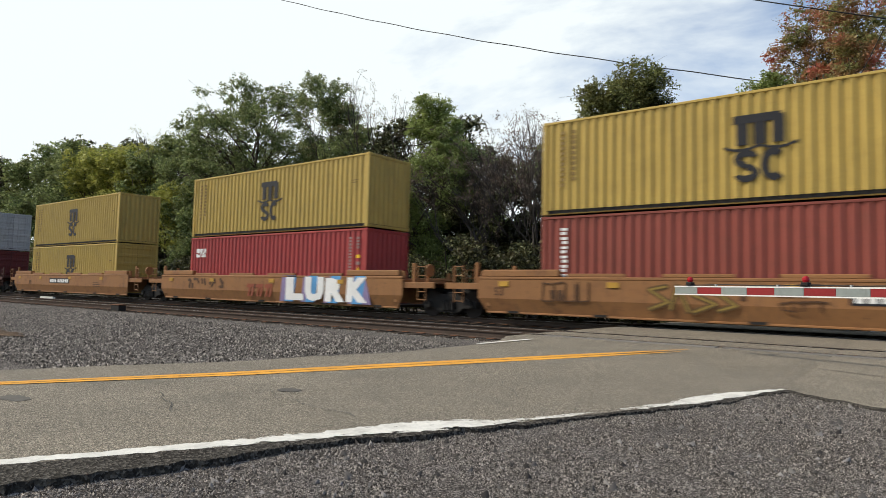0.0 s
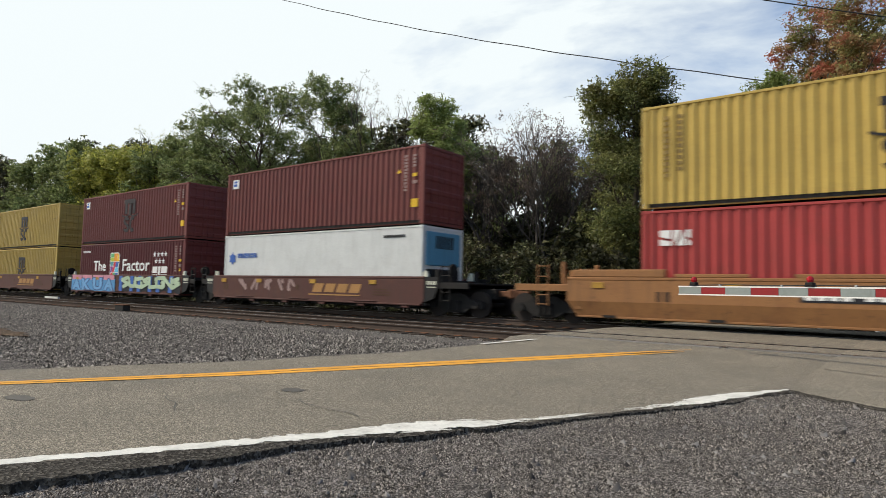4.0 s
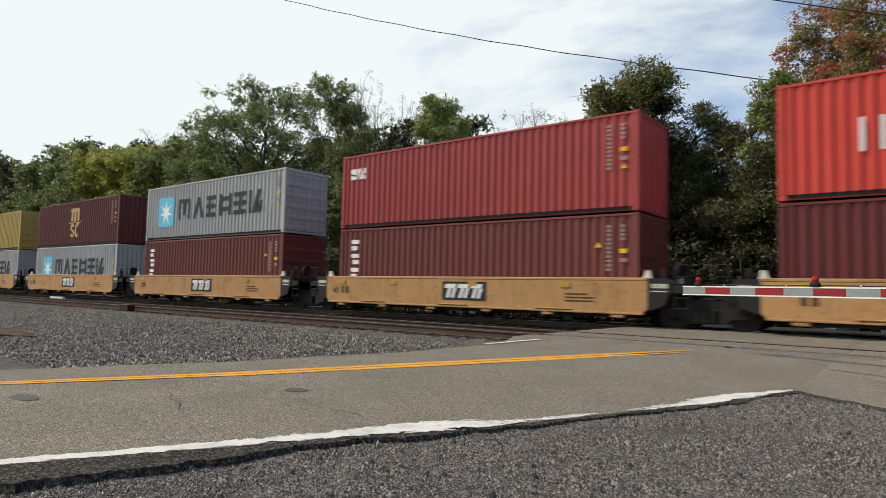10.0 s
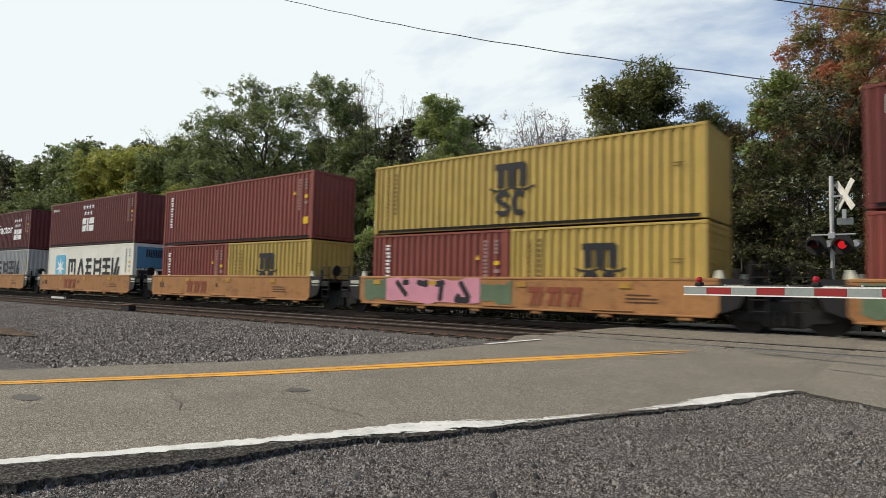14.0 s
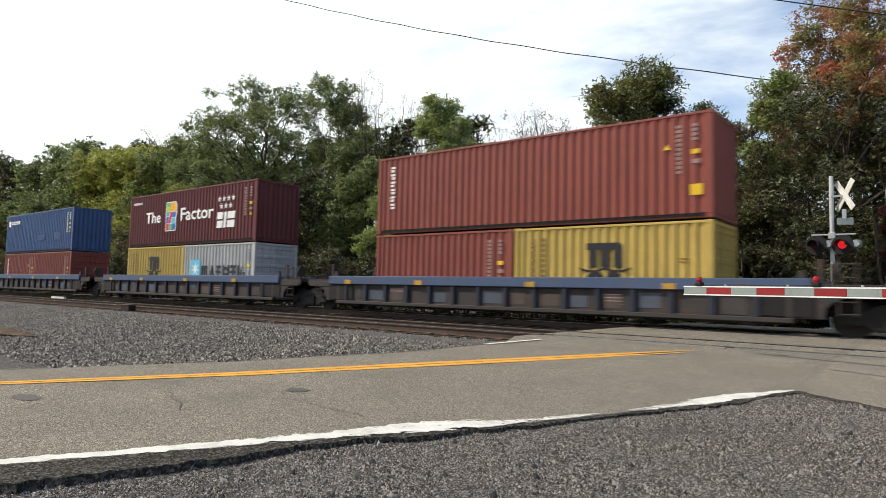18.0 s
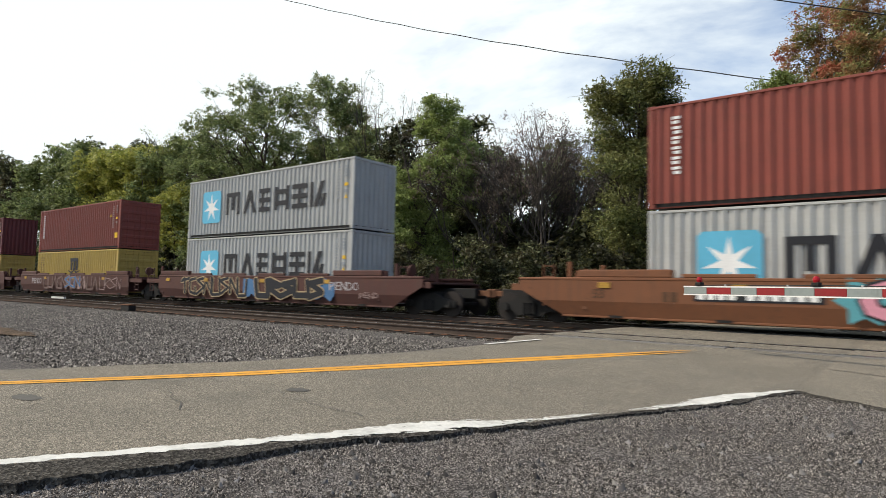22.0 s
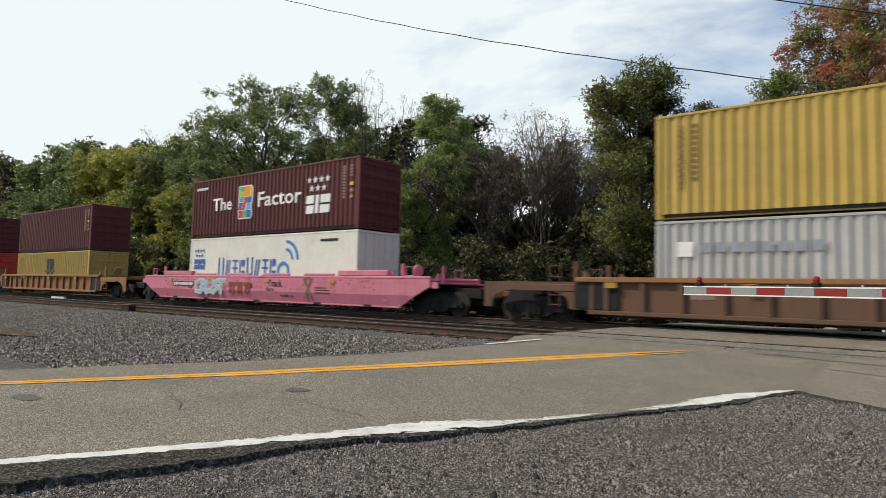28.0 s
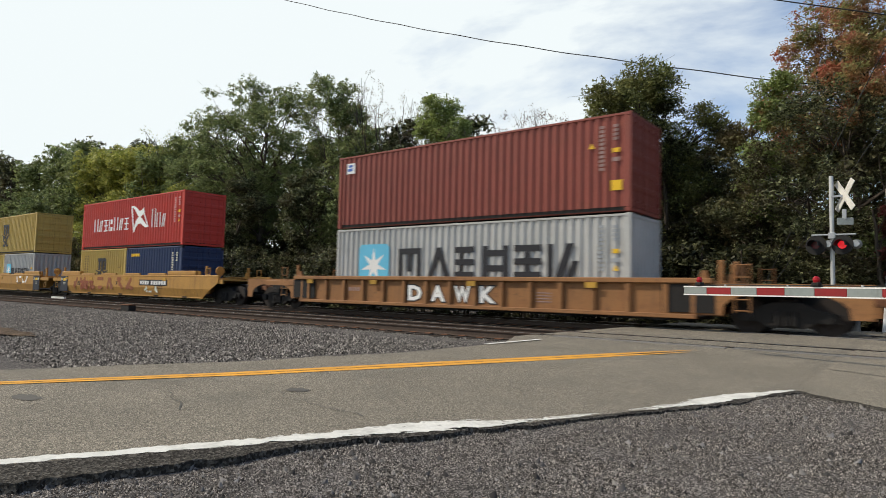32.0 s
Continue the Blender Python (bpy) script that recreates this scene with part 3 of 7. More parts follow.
def mark_factor(c, l, h):
    put("lettering", lettering("The", 0.62, INK_WHITE, 1.2), c, "white lettering", at=(1.9, FACE - 0.004, h * 0.44))
    put("lettering", lettering("Factor", 0.68, INK_WHITE, 1.27), c, "white lettering", at=(5.5, FACE - 0.004, h * 0.44))
    x, z = 4.05, h * 0.26
    flat_shape(c, "emblem_plate", [[(x, z + 0.06), (x + 0.06, z), (x + 0.98, z), (x + 1.12, z + 0.14), (x + 1.06, z + 0.62), (x + 1.14, z + 1.0), (x + 1.14, z + 1.42), (x + 0.98, z + 1.58), (x + 0.04, z + 1.58), (x, z + 1.5)]], INK_WHITE)
    lilac, lime = surface("purple_marking", (0.20, 0.05, 0.30), 0.6, vary=0.2), surface("lime_patch", (0.42, 0.52, 0.06), 0.6, vary=0.2)
    for poly, m in ((rect(x + 0.05, z + 1.30, 0.42, 0.23), INK_GREEN), (rect(x + 0.05, z + 1.06, 0.42, 0.23), lime), ([(x + 0.48, z + 1.06), (x + 0.80, z + 1.06), (x + 0.92, z + 1.53), (x + 0.48, z + 1.53)], INK_ORANGE),
                    ([(x + 0.82, z + 1.06), (x + 1.09, z + 1.06), (x + 1.09, z + 1.40), (x + 0.95, z + 1.52)], INK_YELLOW), ([(x + 0.05, z + 0.80), (x + 0.36, z + 0.80), (x + 0.46, z + 1.04), (x + 0.05, z + 1.04)], INK_TEAL),
                    ([(x + 0.62, z + 0.74), (x + 1.0, z + 0.74), (x + 1.06, z + 1.03), (x + 0.74, z + 1.03)], INK_BLUE), ([(x + 0.26, z + 0.42), (x + 0.52, z + 0.42), (x + 0.72, z + 1.03), (x + 0.50, z + 1.03)], INK_RED),
                    ([(x + 0.05, z + 0.42), (x + 0.24, z + 0.42), (x + 0.36, z + 0.78), (x + 0.05, z + 0.78)], lilac), ([(x + 0.58, z + 0.42), (x + 1.02, z + 0.42), (x + 0.98, z + 0.72), (x + 0.66, z + 0.72)], INK_SKY),
                    (rect(x + 0.05, z + 0.05, 0.30, 0.35), INK_RED), (rect(x + 0.36, z + 0.05, 0.30, 0.35), INK_GREEN), ([(x + 0.67, z + 0.05), (x + 0.96, z + 0.05), (x + 1.05, z + 0.16), (x + 1.02, z + 0.40), (x + 0.67, z + 0.40)], INK_BLUE)):
        flat_shape(c, "emblem_patch", [poly], m, thick=0.010)
    seven_stars(c, 8.98, h * 0.25, 0.96)
    flat_shape(c, "name_marking", [rect(0.4 + i * 0.17, h - 0.52, 0.12, 0.13) for i in range(6)], INK_WHITE)
    data_columns(c, l, h)


def mark_swan(c, l, h, ink, logo=None, z=None, k=1.0):
    """A row of narrow blocks, a curved cross and four more blocks."""
    z = h * 0.36 if z is None else z
    thin_bars(c, 1.7 * k, z, 0.70 * k, 7, 0.66 * k, ink)
    x = 6.75 * k
    def bow(rows):
        """Quads of a band whose upper and lower edges pass through the rows."""
        return [[(x + (a[0] - 0.15) * 2.05 * k, z + (a[1] * 1.56 - 0.22) * k), (x + (b[0] - 0.15) * 2.05 * k, z + (b[1] * 1.56 - 0.22) * k), (x + (b[0] - 0.15) * 2.05 * k, z + (b[2] * 1.56 - 0.22) * k), (x + (a[0] - 0.15) * 2.05 * k, z + (a[2] * 1.56 - 0.22) * k)] for a, b in zip(rows, rows[1:])]

    sw = bow([(0.0, 0.92, 1.0), (0.12, 0.93, 1.0), (0.25, 0.80, 0.96), (0.37, 0.64, 0.86), (0.48, 0.56, 0.79), (0.6, 0.58, 0.81), (0.72, 0.70, 0.90)])
    sw += bow([(0.16, 0.0, 0.06), (0.22, 0.04, 0.26), (0.31, 0.20, 0.46), (0.43, 0.32, 0.58), (0.56, 0.32, 0.56), (0.70, 0.24, 0.44), (0.85, 0.16, 0.30), (1.0, 0.17, 0.21)])
    sw += bow([(0.0, 0.86, 0.98), (0.06, 0.60, 0.90), (0.12, 0.24, 0.56), (0.18, 0.0, 0.26)]) + bow([(0.70, 0.72, 0.90), (0.78, 0.54, 0.66), (0.88, 0.34, 0.44), (1.0, 0.17, 0.22)])
    if logo:
        sw = bow([(0.02, 0.84, 0.96), (0.10, 0.36, 0.93), (0.18, 0.05, 0.88), (0.27, 0.16, 0.76), (0.38, 0.28, 0.60), (0.50, 0.34, 0.52), (0.60, 0.34, 0.56), (0.70, 0.26, 0.84), (0.76, 0.22, 0.62), (0.86, 0.16, 0.36), (0.98, 0.16, 0.19)])
    flat_shape(c, "curved_emblem", sw, logo or ink)
    thin_bars(c, x + 2.1 * k, z, 0.90 * k, 1, 0.55 * k, ink)
    thin_bars(c, x + 2.65 * k, z, 0.70 * k, 2, 0.55 * k, ink)
    data_columns(c, l, h, surface("pink_faded_marking", (0.55, 0.3, 0.28), 0.6), ink is INK_WHITE)


def mark_plate(c, l, h, mat=None, w=0.45):
    flat_shape(c, "owner_plate", [rect(0.45, h - 0.72, w, 0.42)], mat or INK_WHITE)
    flat_shape(c, "owner_mark", [rect(0.5, h - 0.62, w * 0.6, 0.12), rect(0.55, h - 0.46, w * 0.5, 0.1)], INK_BLUE, thick=0.010)
    data_columns(c, l, h, big=True)


# style: colour, flat wall, label
STYLES = {
    "Y": (YELLOW, False, "yellow corrugated steel container with a dark line logo"),
    "G": (GREY, False, "pale grey corrugated container with blue star panel and black blocks"),
    "RT": (RUST_RED, False, "rust-red corrugated container with white upright marking"),
    "R": (RUST_RED, False, "rust-red corrugated steel container with small white plate"),
    "BR": (BROWN_RED, False, "brown-red corrugated steel container with small owner plate"),
    "BF": (BROWN_RED, False, "brown-red corrugated container with a blue owner plate"),
    "BP": (BROWN_RED, False, "brown-red corrugated container with a brighter repainted patch"),
    "DT": (DARK_BROWN, False, "dark brown corrugated container with white upright marking"),
    "M": (MAROON, False, "dark maroon corrugated steel container"),
    "MX": (BROWN_RED, False, "brown-red corrugated container with white upright marking"),
    "ML": (MAROON, False, "dark maroon corrugated container with a gold line logo"),
    "BM": (BROWN_RED, False, "brown-red corrugated container with a faint dark line logo"),
    "Z": (MAROON, False, "dark maroon container with white lettering and a coloured emblem"),
    "ZS": (BROWN_RED, False, "brown-red corrugated container with white stars and blocks"),
    "H": (BRIGHT_RED, False, "bright red corrugated container with white blocks and curved emblem"),
    "HY": (BRIGHT_RED, False, "bright red corrugated container with broad white blocks"),
    "C": (CRIMSON, False, "crimson corrugated steel container with small white marking"),
    "B": (NAVY, False, "dark blue corrugated container with rust-brown repair patches"),
    "BS": (MID_BLUE, False, "mid-blue corrugated steel container with small white marking"),
    "N": (NAVY, False, "dark blue corrugated steel container"),
    "GP": (GREY, False, "pale grey corrugated steel container"),
    "WR": (WHITE, True, "white smooth-walled refrigerated container with a dark plate"),
    "WC": (WHITE, True, "white smooth-walled container with small blue marking"),
    "WH": (CREAM, True, "white refrigerated container with grey blocks and red emblem"),
    "WM": (CREAM, True, "white refrigerated container with blue star panel and black blocks"),
    "WZ": (CREAM, True, "cream refrigerated container with blue blocks and arcs"),
}
C40, C20 = 12.192, 6.058
HI, STD = 2.896, 2.591


def loaded(style, x, z, length, high, doors):
    mat, flat, label = STYLES[style]
    c = container(x, z, length, high, mat, label, doors, flat)
    l, h = length, high
    if style == "Y":
        mark_yellow(c, l, h)
    elif style == "G":
        mark_star_line(c, l, h)
    elif style == "WM":
        mark_star_line(c, l, h, 0.76)
    elif style in ("RT", "DT", "MX"):
        stacked(c, 0.66, h - 0.3, 6 if style != "MX" else 3, 0.205 if style != "MX" else 0.40, INK_WHITE, 1.36)
        data_columns(c, l, h, big=True)
    elif style == "BF":
        flat_shape(c, "owner_plate", [rect(0.6, h - 0.78, 1.1, 0.5)], INK_BLUE, "blue owner plate with a yellow stripe")
        flat_shape(c, "stripe", [rect(0.62, h - 0.44, 1.06, 0.07)], INK_YELLOW, thick=0.010)
        flat_shape(c, "owner_mark", [rect(0.7, h - 0.70, 0.5, 0.14)], INK_WHITE, thick=0.010)
        data_columns(c, l, h)
    elif style == "BP":
        mark_plate(c, l, h)
        flat_shape(c, "repaint_patch", [rect(5.6 + 0.85 * i, 0.16 + 0.03 * (i % 3), 0.84, 0.78 + 0.05 * (i % 2)) for i in range(7)], surface("fresh_red", (0.30, 0.055, 0.040), 0.55, vary=0.2), "brighter red repaint")
    elif style in ("R", "BR"):
        if l > 8:
            mark_plate(c, l, h)
        else:
            data_columns(c, l, h)
    elif style == "M":
        data_columns(c, l, h)
    elif style == "ML":
        line_logo(c, l / 2 - 0.6, h * 0.5 - 0.56, 1.12, INK_GOLD)
        data_columns(c, l, h)
    elif style == "BM":
        line_logo(c, l / 2 - 0.6, h * 0.5 - 0.56, 1.12, surface("faint_dark_marking", (0.022, 0.016, 0.018), 0.6))
        mark_plate(c, l, h)
    elif style == "Z":
        mark_factor(c, l, h)
    elif style == "ZS":
        seven_stars(c, l * 0.42, h * 0.30, 1.05)
        flat_shape(c, "name_marking", [rect(0.4 + i * 0.2, h - 0.52, 0.14, 0.16) for i in range(5)], INK_PALE)
        data_columns(c, l, h)
    elif style == "H":
        mark_swan(c, l, h, INK_WHITE, k=1.0 if l > 8 else 0.55)
    elif style == "WH":
        mark_swan(c, l, h, surface("grey_marking", (0.22, 0.23, 0.26), 0.6), INK_RED, 0.98)
    elif style == "HY":
        blocks(c, 4.0, 0.7, 0.62, [0.85] * 7, 0.18, INK_WHITE)
        flat_shape(c, "green_emblem", [[(2.6, 0.7), (3.5, 0.7), (3.1, 1.4)]], INK_GREEN)
        flat_shape(c, "owner_plate", [rect(0.5, h - 0.75, 1.1, 0.42)], INK_WHITE)
        data_columns(c, l, h)
    elif style == "C":
        blocks(c, 0.5, h * 0.66, 0.42, [0.3, 0.3, 0.1], 0.06, INK_WHITE)
        data_columns(c, l, h)
    elif style in ("B", "BS"):
        blocks(c, 0.95, h - 0.72, 0.24, [0.3] * 5, 0.05, INK_WHITE)
        flat_shape(c, "white_emblem", [star(0.62, h - 0.66, 0.3, 6, 0.6)], INK_WHITE)
        if style == "B":
            flat_shape(c, "repair_patch", [rect(0.5, 1.1, 0.9, 0.85), rect(1.4, 0.25, 0.85, 0.9), rect(4.0, 1.1, 2.6, 0.32), rect(6.2, 0.8, 0.7, 0.8)], surface("brown_patch", (0.085, 0.058, 0.055), 0.7, vary=0.3))
        else:
            flat_shape(c, "repair_patch", [rect(9.3, 0.8, 1.0, 0.5), rect(6.2, 0.85, 1.4, 0.35)], surface("dark_blue_patch", (0.03, 0.06, 0.14), 0.7, vary=0.3))
        data_columns(c, l, h, INK_PALE, style == "BS")
    elif style == "N":
        flat_shape(c, "number_marking", [rect(0.6 + i * 0.14, h - 0.5, 0.1, 0.16) for i in range(7)], INK_YELLOW)
        data_columns(c, l, h, INK_PALE, False)
    elif style == "GP":
        flat_shape(c, "faint_marking", [rect(1.2 + i * 0.36, h * 0.66, 0.28, 0.26) for i in range(8)], surface("faint_marking", (0.28, 0.3, 0.32), 0.6))
        flat_shape(c, "white_panel", [rect(0.6, h * 0.62, 0.4, 0.4)], INK_WHITE)
    elif style == "WR":
        flat_shape(c, "owner_plate", [rect(0.35, h - 1.05, 1.05, 0.55)], INK)
        flat_shape(c, "owner_mark", [rect(0.45, h - 0.98, 0.7, 0.16)], INK_WHITE, thick=0.010)
        flat_shape(c, "owner_stripe", [[(0.75, h - 0.68), (1.35, h - 0.74 + i * 0.07), (1.35, h - 0.70 + i * 0.07)] for i in range(3)], surface("lime_marking", (0.5, 0.6, 0.05), 0.6), thick=0.010)
        flat_shape(c, "yellow_plate", [rect(l - 1.1, 0.3, 0.38, 0.34)], INK_YELLOW)
        flat_shape(c, "number_marking", [rect(l - 1.9 + i * 0.12, h - 0.42, 0.09, 0.1) for i in range(9)] + [rect(l - 1.5, h - 0.62 - i * 0.1, 0.3, 0.05) for i in range(3)], INK)
    elif style == "WC":
        blocks(c, 1.05, h * 0.64, 0.2, [0.2] * 6, 0.05, INK_BLUE)
        flat_shape(c, "blue_emblem", [star(0.65, h * 0.63, 0.3, 6, 0.6)], INK_BLUE)
        flat_shape(c, "number_marking", [rect(l - 1.9 + i * 0.12, h - 0.42, 0.09, 0.1) for i in range(9)], INK)
        flat_shape(c, "yellow_plate", [rect(l - 1.1, 0.6, 0.3, 0.3)], INK_YELLOW)
    elif style == "WZ":
        thin_bars(c, 2.6, 1.0, 0.78, 8, 0.58, INK_BLUE)
        flat_shape(c, "arc_emblem", ring(7.6, 1.25, 0.42, 0.42, 0.14) + ring(7.75, 1.75, 0.5, 0.5, 0.12, 0, 90, 8) + ring(7.75, 1.75, 0.85, 0.85, 0.13, 0, 90, 8), surface("azure_marking", (0.05, 0.22, 0.55), 0.6))
        seven_stars(c, 0.4, 1.35, 0.62, INK_BLUE)
        flat_shape(c, "yellow_plate", [rect(l - 1.5, 0.5, 0.4, 0.3)], INK_YELLOW)
        flat_shape(c, "number_marking", [rect(l - 2.2 + i * 0.12, h - 0.42, 0.09, 0.1) for i in range(9)], INK)
    return c

# ---- well cars ----
YC = 18.335  # middle of the far track
FLOOR = 0.33  # container floors above the rails
SIDE = 1.53  # half the width of a car
TOP = 1.366


def wheel_geo(g):
    n = 20
    for y0, y1, r in ((-0.065, 0.065, 0.42), (0.065, 0.095, 0.45), (-0.09, -0.065, 0.2)):
        g.tube((0, y0, 0), (0, y1, 0), r, n)


def frame_geo(g):
    g.slab([(-1.15, 0.52), (-1.15, 0.30), (-0.62, 0.30), (-0.42, 0.16), (0.42, 0.16), (0.62, 0.30), (1.15, 0.30), (1.15, 0.52), (0.62, 0.62), (0.35, 0.78), (-0.35, 0.78), (-0.62, 0.62)], -0.06, 0.06)
    for x in (-0.18, 0.0, 0.18):
        g.tube((x, -0.10, 0.22), (x, -0.10, 0.56), 0.075, 8)
    for x in (-0.875, 0.875):
        g.tube((x, -0.13, 0.42), (x, 0.0, 0.42), 0.13, 10)


def truck(car, x):
    t = put("truck", shared("truck", BLACK, lambda g: [g.box(-0.2, 0.2, -0.95, 0.95, 0.45, 0.85, 0.04), g.tube((-0.875, -0.8, 0.42), (-0.875, 0.8, 0.42), 0.08), g.tube((0.875, -0.8, 0.42), (0.875, 0.8, 0.42), 0.08)]), car, at=(x, 0, 0))
    for y, turn in ((-1.0, 0), (1.0, 180)):
        put("side_frame", shared("side_frame", BLACK, frame_geo), t, at=pose(0, y, 0, 0, 0, turn))
        for wx in (-0.875, 0.875):
            put("wheel", shared("wheel", WHEEL, wheel_geo, False), t, "dark steel wheel", at=pose(wx, 0.755 * (1 if turn else -1), 0.43, 0, 0, turn + 180))
    return t


def stepped_side(g, al, cl, ul, ar, cr, ur, low):
    """A side sheet: upright above, leaning in below a level fold."""
    fold = 0.68
    xl = cl + (al - cl) * min(1.0, (fold - low) / ul)
    xr = cr + (ar - cr) * min(1.0, (fold - low) / ur)
    upper = [(-xl, fold), (xr, fold)] + ([(ar, low + ur)] if low + ur > fold else []) + [(ar, TOP - 0.09), (-al, TOP - 0.09)] + ([(-al, low + ul)] if low + ul > fold else [])
    g.slab(upper, -SIDE, -SIDE + 0.03)
    o = len(g.v)
    for y in (0.0, 0.03):
        g.v += [(-cl, -SIDE + 0.115 + y, low), (cr, -SIDE + 0.115 + y, low), (xr, -SIDE + y, fold - 0.001), (-xl, -SIDE + y, fold - 0.001)]
    g.f += [(o, o + 1, o + 2, o + 3), (o + 7, o + 6, o + 5, o + 4), (o, o + 4, o + 5, o + 1), (o + 1, o + 5, o + 6, o + 2), (o + 2, o + 6, o + 7, o + 3), (o + 3, o + 7, o + 4, o)]


def well_car(x, kind, mat, label, left, right, top_mat=None, end_mat=None):
    """A well car whose middle is at x at 0 s. kind: smooth40, smooth53, rib40, rib53. left, right: 'joint', 'shared' or the half length to the coupler."""
    car = thing("well_car", label, "rail car", group="cars of the train")
    long = kind.endswith("53")
    a = 8.15 if long else 6.45
    rib = kind.startswith("rib")
    tm = top_mat or mat
    em = end_mat or mat
    for s in (0, 1):
        turn = pose(0, 0, 0, 0, 0, 180 * s)
        if rib:
            side = put("side", shared((kind, "side"), mat, lambda g: g.slab([(-a, 0.42), (-a + 0.35, 0.36), (a - 0.35, 0.36), (a, 0.42), (a, 1.24), (-a, 1.24)], -SIDE + 0.11, -SIDE + 0.14)), car, at=turn)
            n = 14 if long else 11
            for i in range(n + 1):
                xr = -7.4 + 1.04 * i if long else -a + 0.12 + i * (2 * a - 0.24) / n
                put("rib", shared((kind, "rib"), RIB_BLUE if mat is CAR_GREY else mat, lambda g: g.box(-0.07, 0.07, -SIDE, -SIDE + 0.115, 0.41, 1.22, 0.012)), side, at=(xr, 0, 0))
            put("top_chord", shared((kind, "top_chord"), tm, lambda g: g.box(-a - 0.2, a + 0.2, -SIDE - 0.03, -SIDE + 0.17, 1.225 if long and mat is not CAR_GREY else 1.11 if not long else 1.05, TOP, 0.018)), car, at=turn)
            put("bottom_chord", shared((kind, "bottom_chord"), mat, lambda g: g.box(-a + 0.2, a - 0.2, -SIDE - 0.005, -SIDE + 0.16, 0.30, 0.42, 0.015)), car, at=turn)
        else:
            low = 0.27 if long else 0.40
            # half length at each end, and where the lower edge starts to rise: plain at a joint, drawn out and slanted over a coupler truck
            ends = [(10.05, 8.6, 0.74) if long and not isinstance(how, str) and how > 11 else (8.22, 7.95, 0.10) if long else (a, a - 0.12, 0.12) for how in ((left, right) if s == 0 else (right, left))]
            (al, cl, ul), (ar, cr, ur) = ends
            ek = (kind, al, ar)
            side = put("side", shared(("side", *ek), mat, lambda g: stepped_side(g, al, cl, ul, ar, cr, ur, low) if long else g.slab([(-al, low + ul), (-cl, low), (cr, low), (ar, low + ur), (ar, TOP - 0.09), (-al, TOP - 0.09)], -SIDE, -SIDE + 0.03)), car, at=turn)
            put("top_chord", shared(("top_chord", *ek), tm, lambda g: g.box(-al, ar, -SIDE - 0.012, -SIDE + 0.15, TOP - 0.09, TOP, 0.02)), car, at=turn)
            put("bottom_lip", shared(("bottom_lip", *ek), mat, lambda g: g.box(-cl, cr, -SIDE + (0.10 if long else -0.05), -SIDE + 0.17, low - 0.06, low, 0.012)), car, at=turn)
            if s:
                continue
            if not long:
                for xx in (-5.6, -3.4, -1.1, 1.2, 3.4, 5.6):
                    put("lug", shared("lug", tm, lambda g: g.box(-0.18, 0.18, -SIDE - 0.03, -SIDE + 0.08, 0.24, 0.339, 0.02)), car, at=turn @ Matrix.Translation((xx, 0, 0)))
                for xx in (-3.9, -0.2, 3.6):
                    put("step_bar", shared("step_bar", mat, lambda g: g.box(-0.62, 0.62, -SIDE - 0.075, -SIDE - 0.002, 0.425, 0.455, 0.008)), car, at=turn @ Matrix.Translation((xx, 0, 0)))
            else:
                for xx in (-1, 1):
                    put("raised_rail", shared((kind, "raised_rail"), tm, lambda g: g.box(-1.35, 1.35, -SIDE - 0.005, -SIDE + 0.22, TOP + 0.002, TOP + 0.22, 0.025)), car, at=turn @ Matrix.Translation((xx * (a - 1.45), 0, 0)))
                for xx in (-4.2, -1.4, 1.4, 4.2):
                    put("guide_rail", shared((kind, "guide_rail"), tm, lambda g: g.box(-0.9, 0.9, -SIDE + 0.0, -SIDE + 0.1, TOP + 0.002, TOP + 0.10, 0.015)), car, at=turn @ Matrix.Translation((xx, 0, 0)))
        # reflector plates
        for xx in () if s else (-a + 0.9, -a * 0.45, a * 0.1, a * 0.62):
            put("plate", shared("small_plate", REFLECTOR, lambda g: g.box(-0.17, 0.17, -SIDE - 0.034, -SIDE - 0.012, 1.06, 1.22, 0.004)), car, "yellow reflector plate", at=turn @ Matrix.Translation((xx, -0.02 if rib else 0.005, 0)))
    put("well_floor", shared((kind, "well_floor"), BLACK, lambda g: [g.box(-a + 0.5, a - 0.5, -1.3, 1.3, 0.24, FLOOR - 0.004)] + [g.box(xx - 0.2, xx + 0.2, -1.45, 1.45, 0.23, 0.30) for xx in (-a + 1.2, -a / 2, 0, a / 2, a - 1.2)]), car)
    for sgn, how in ((-1, left), (1, right)):
        reach = 7.85 if how == "joint40" else 9.95 if how in ("joint53", "shared53") else 7.85 if how == "shared40" else (a + 1.55)
        turn = pose(0, 0, 0, 0, 0, 0 if sgn > 0 else 180)
        end = reach if isinstance(how, str) else how - 0.55
        # end structure: bulkhead, stub sill, deck, ladder, posts
        put("bulkhead", shared((kind, "bulkhead"), em if rib or long else BLACK, lambda g: [g.box(a - 0.35, a - 0.22, -SIDE + 0.04, SIDE - 0.04, 0.42, TOP - 0.1, 0.015), g.box(a - 0.3, a + 0.1, -SIDE + 0.1, SIDE - 0.1, 1.0, 1.1)]), car, at=turn)
        put("stub_sill", shared(("stub_sill", round(end - a, 2)), BLACK, lambda g: g.box(a - 0.3, end, -0.32, 0.32, 0.62, 0.98, 0.02)), car, at=turn)
        mid = min(9.95 if long else 7.85, how - 1.75) if not isinstance(how, str) else reach
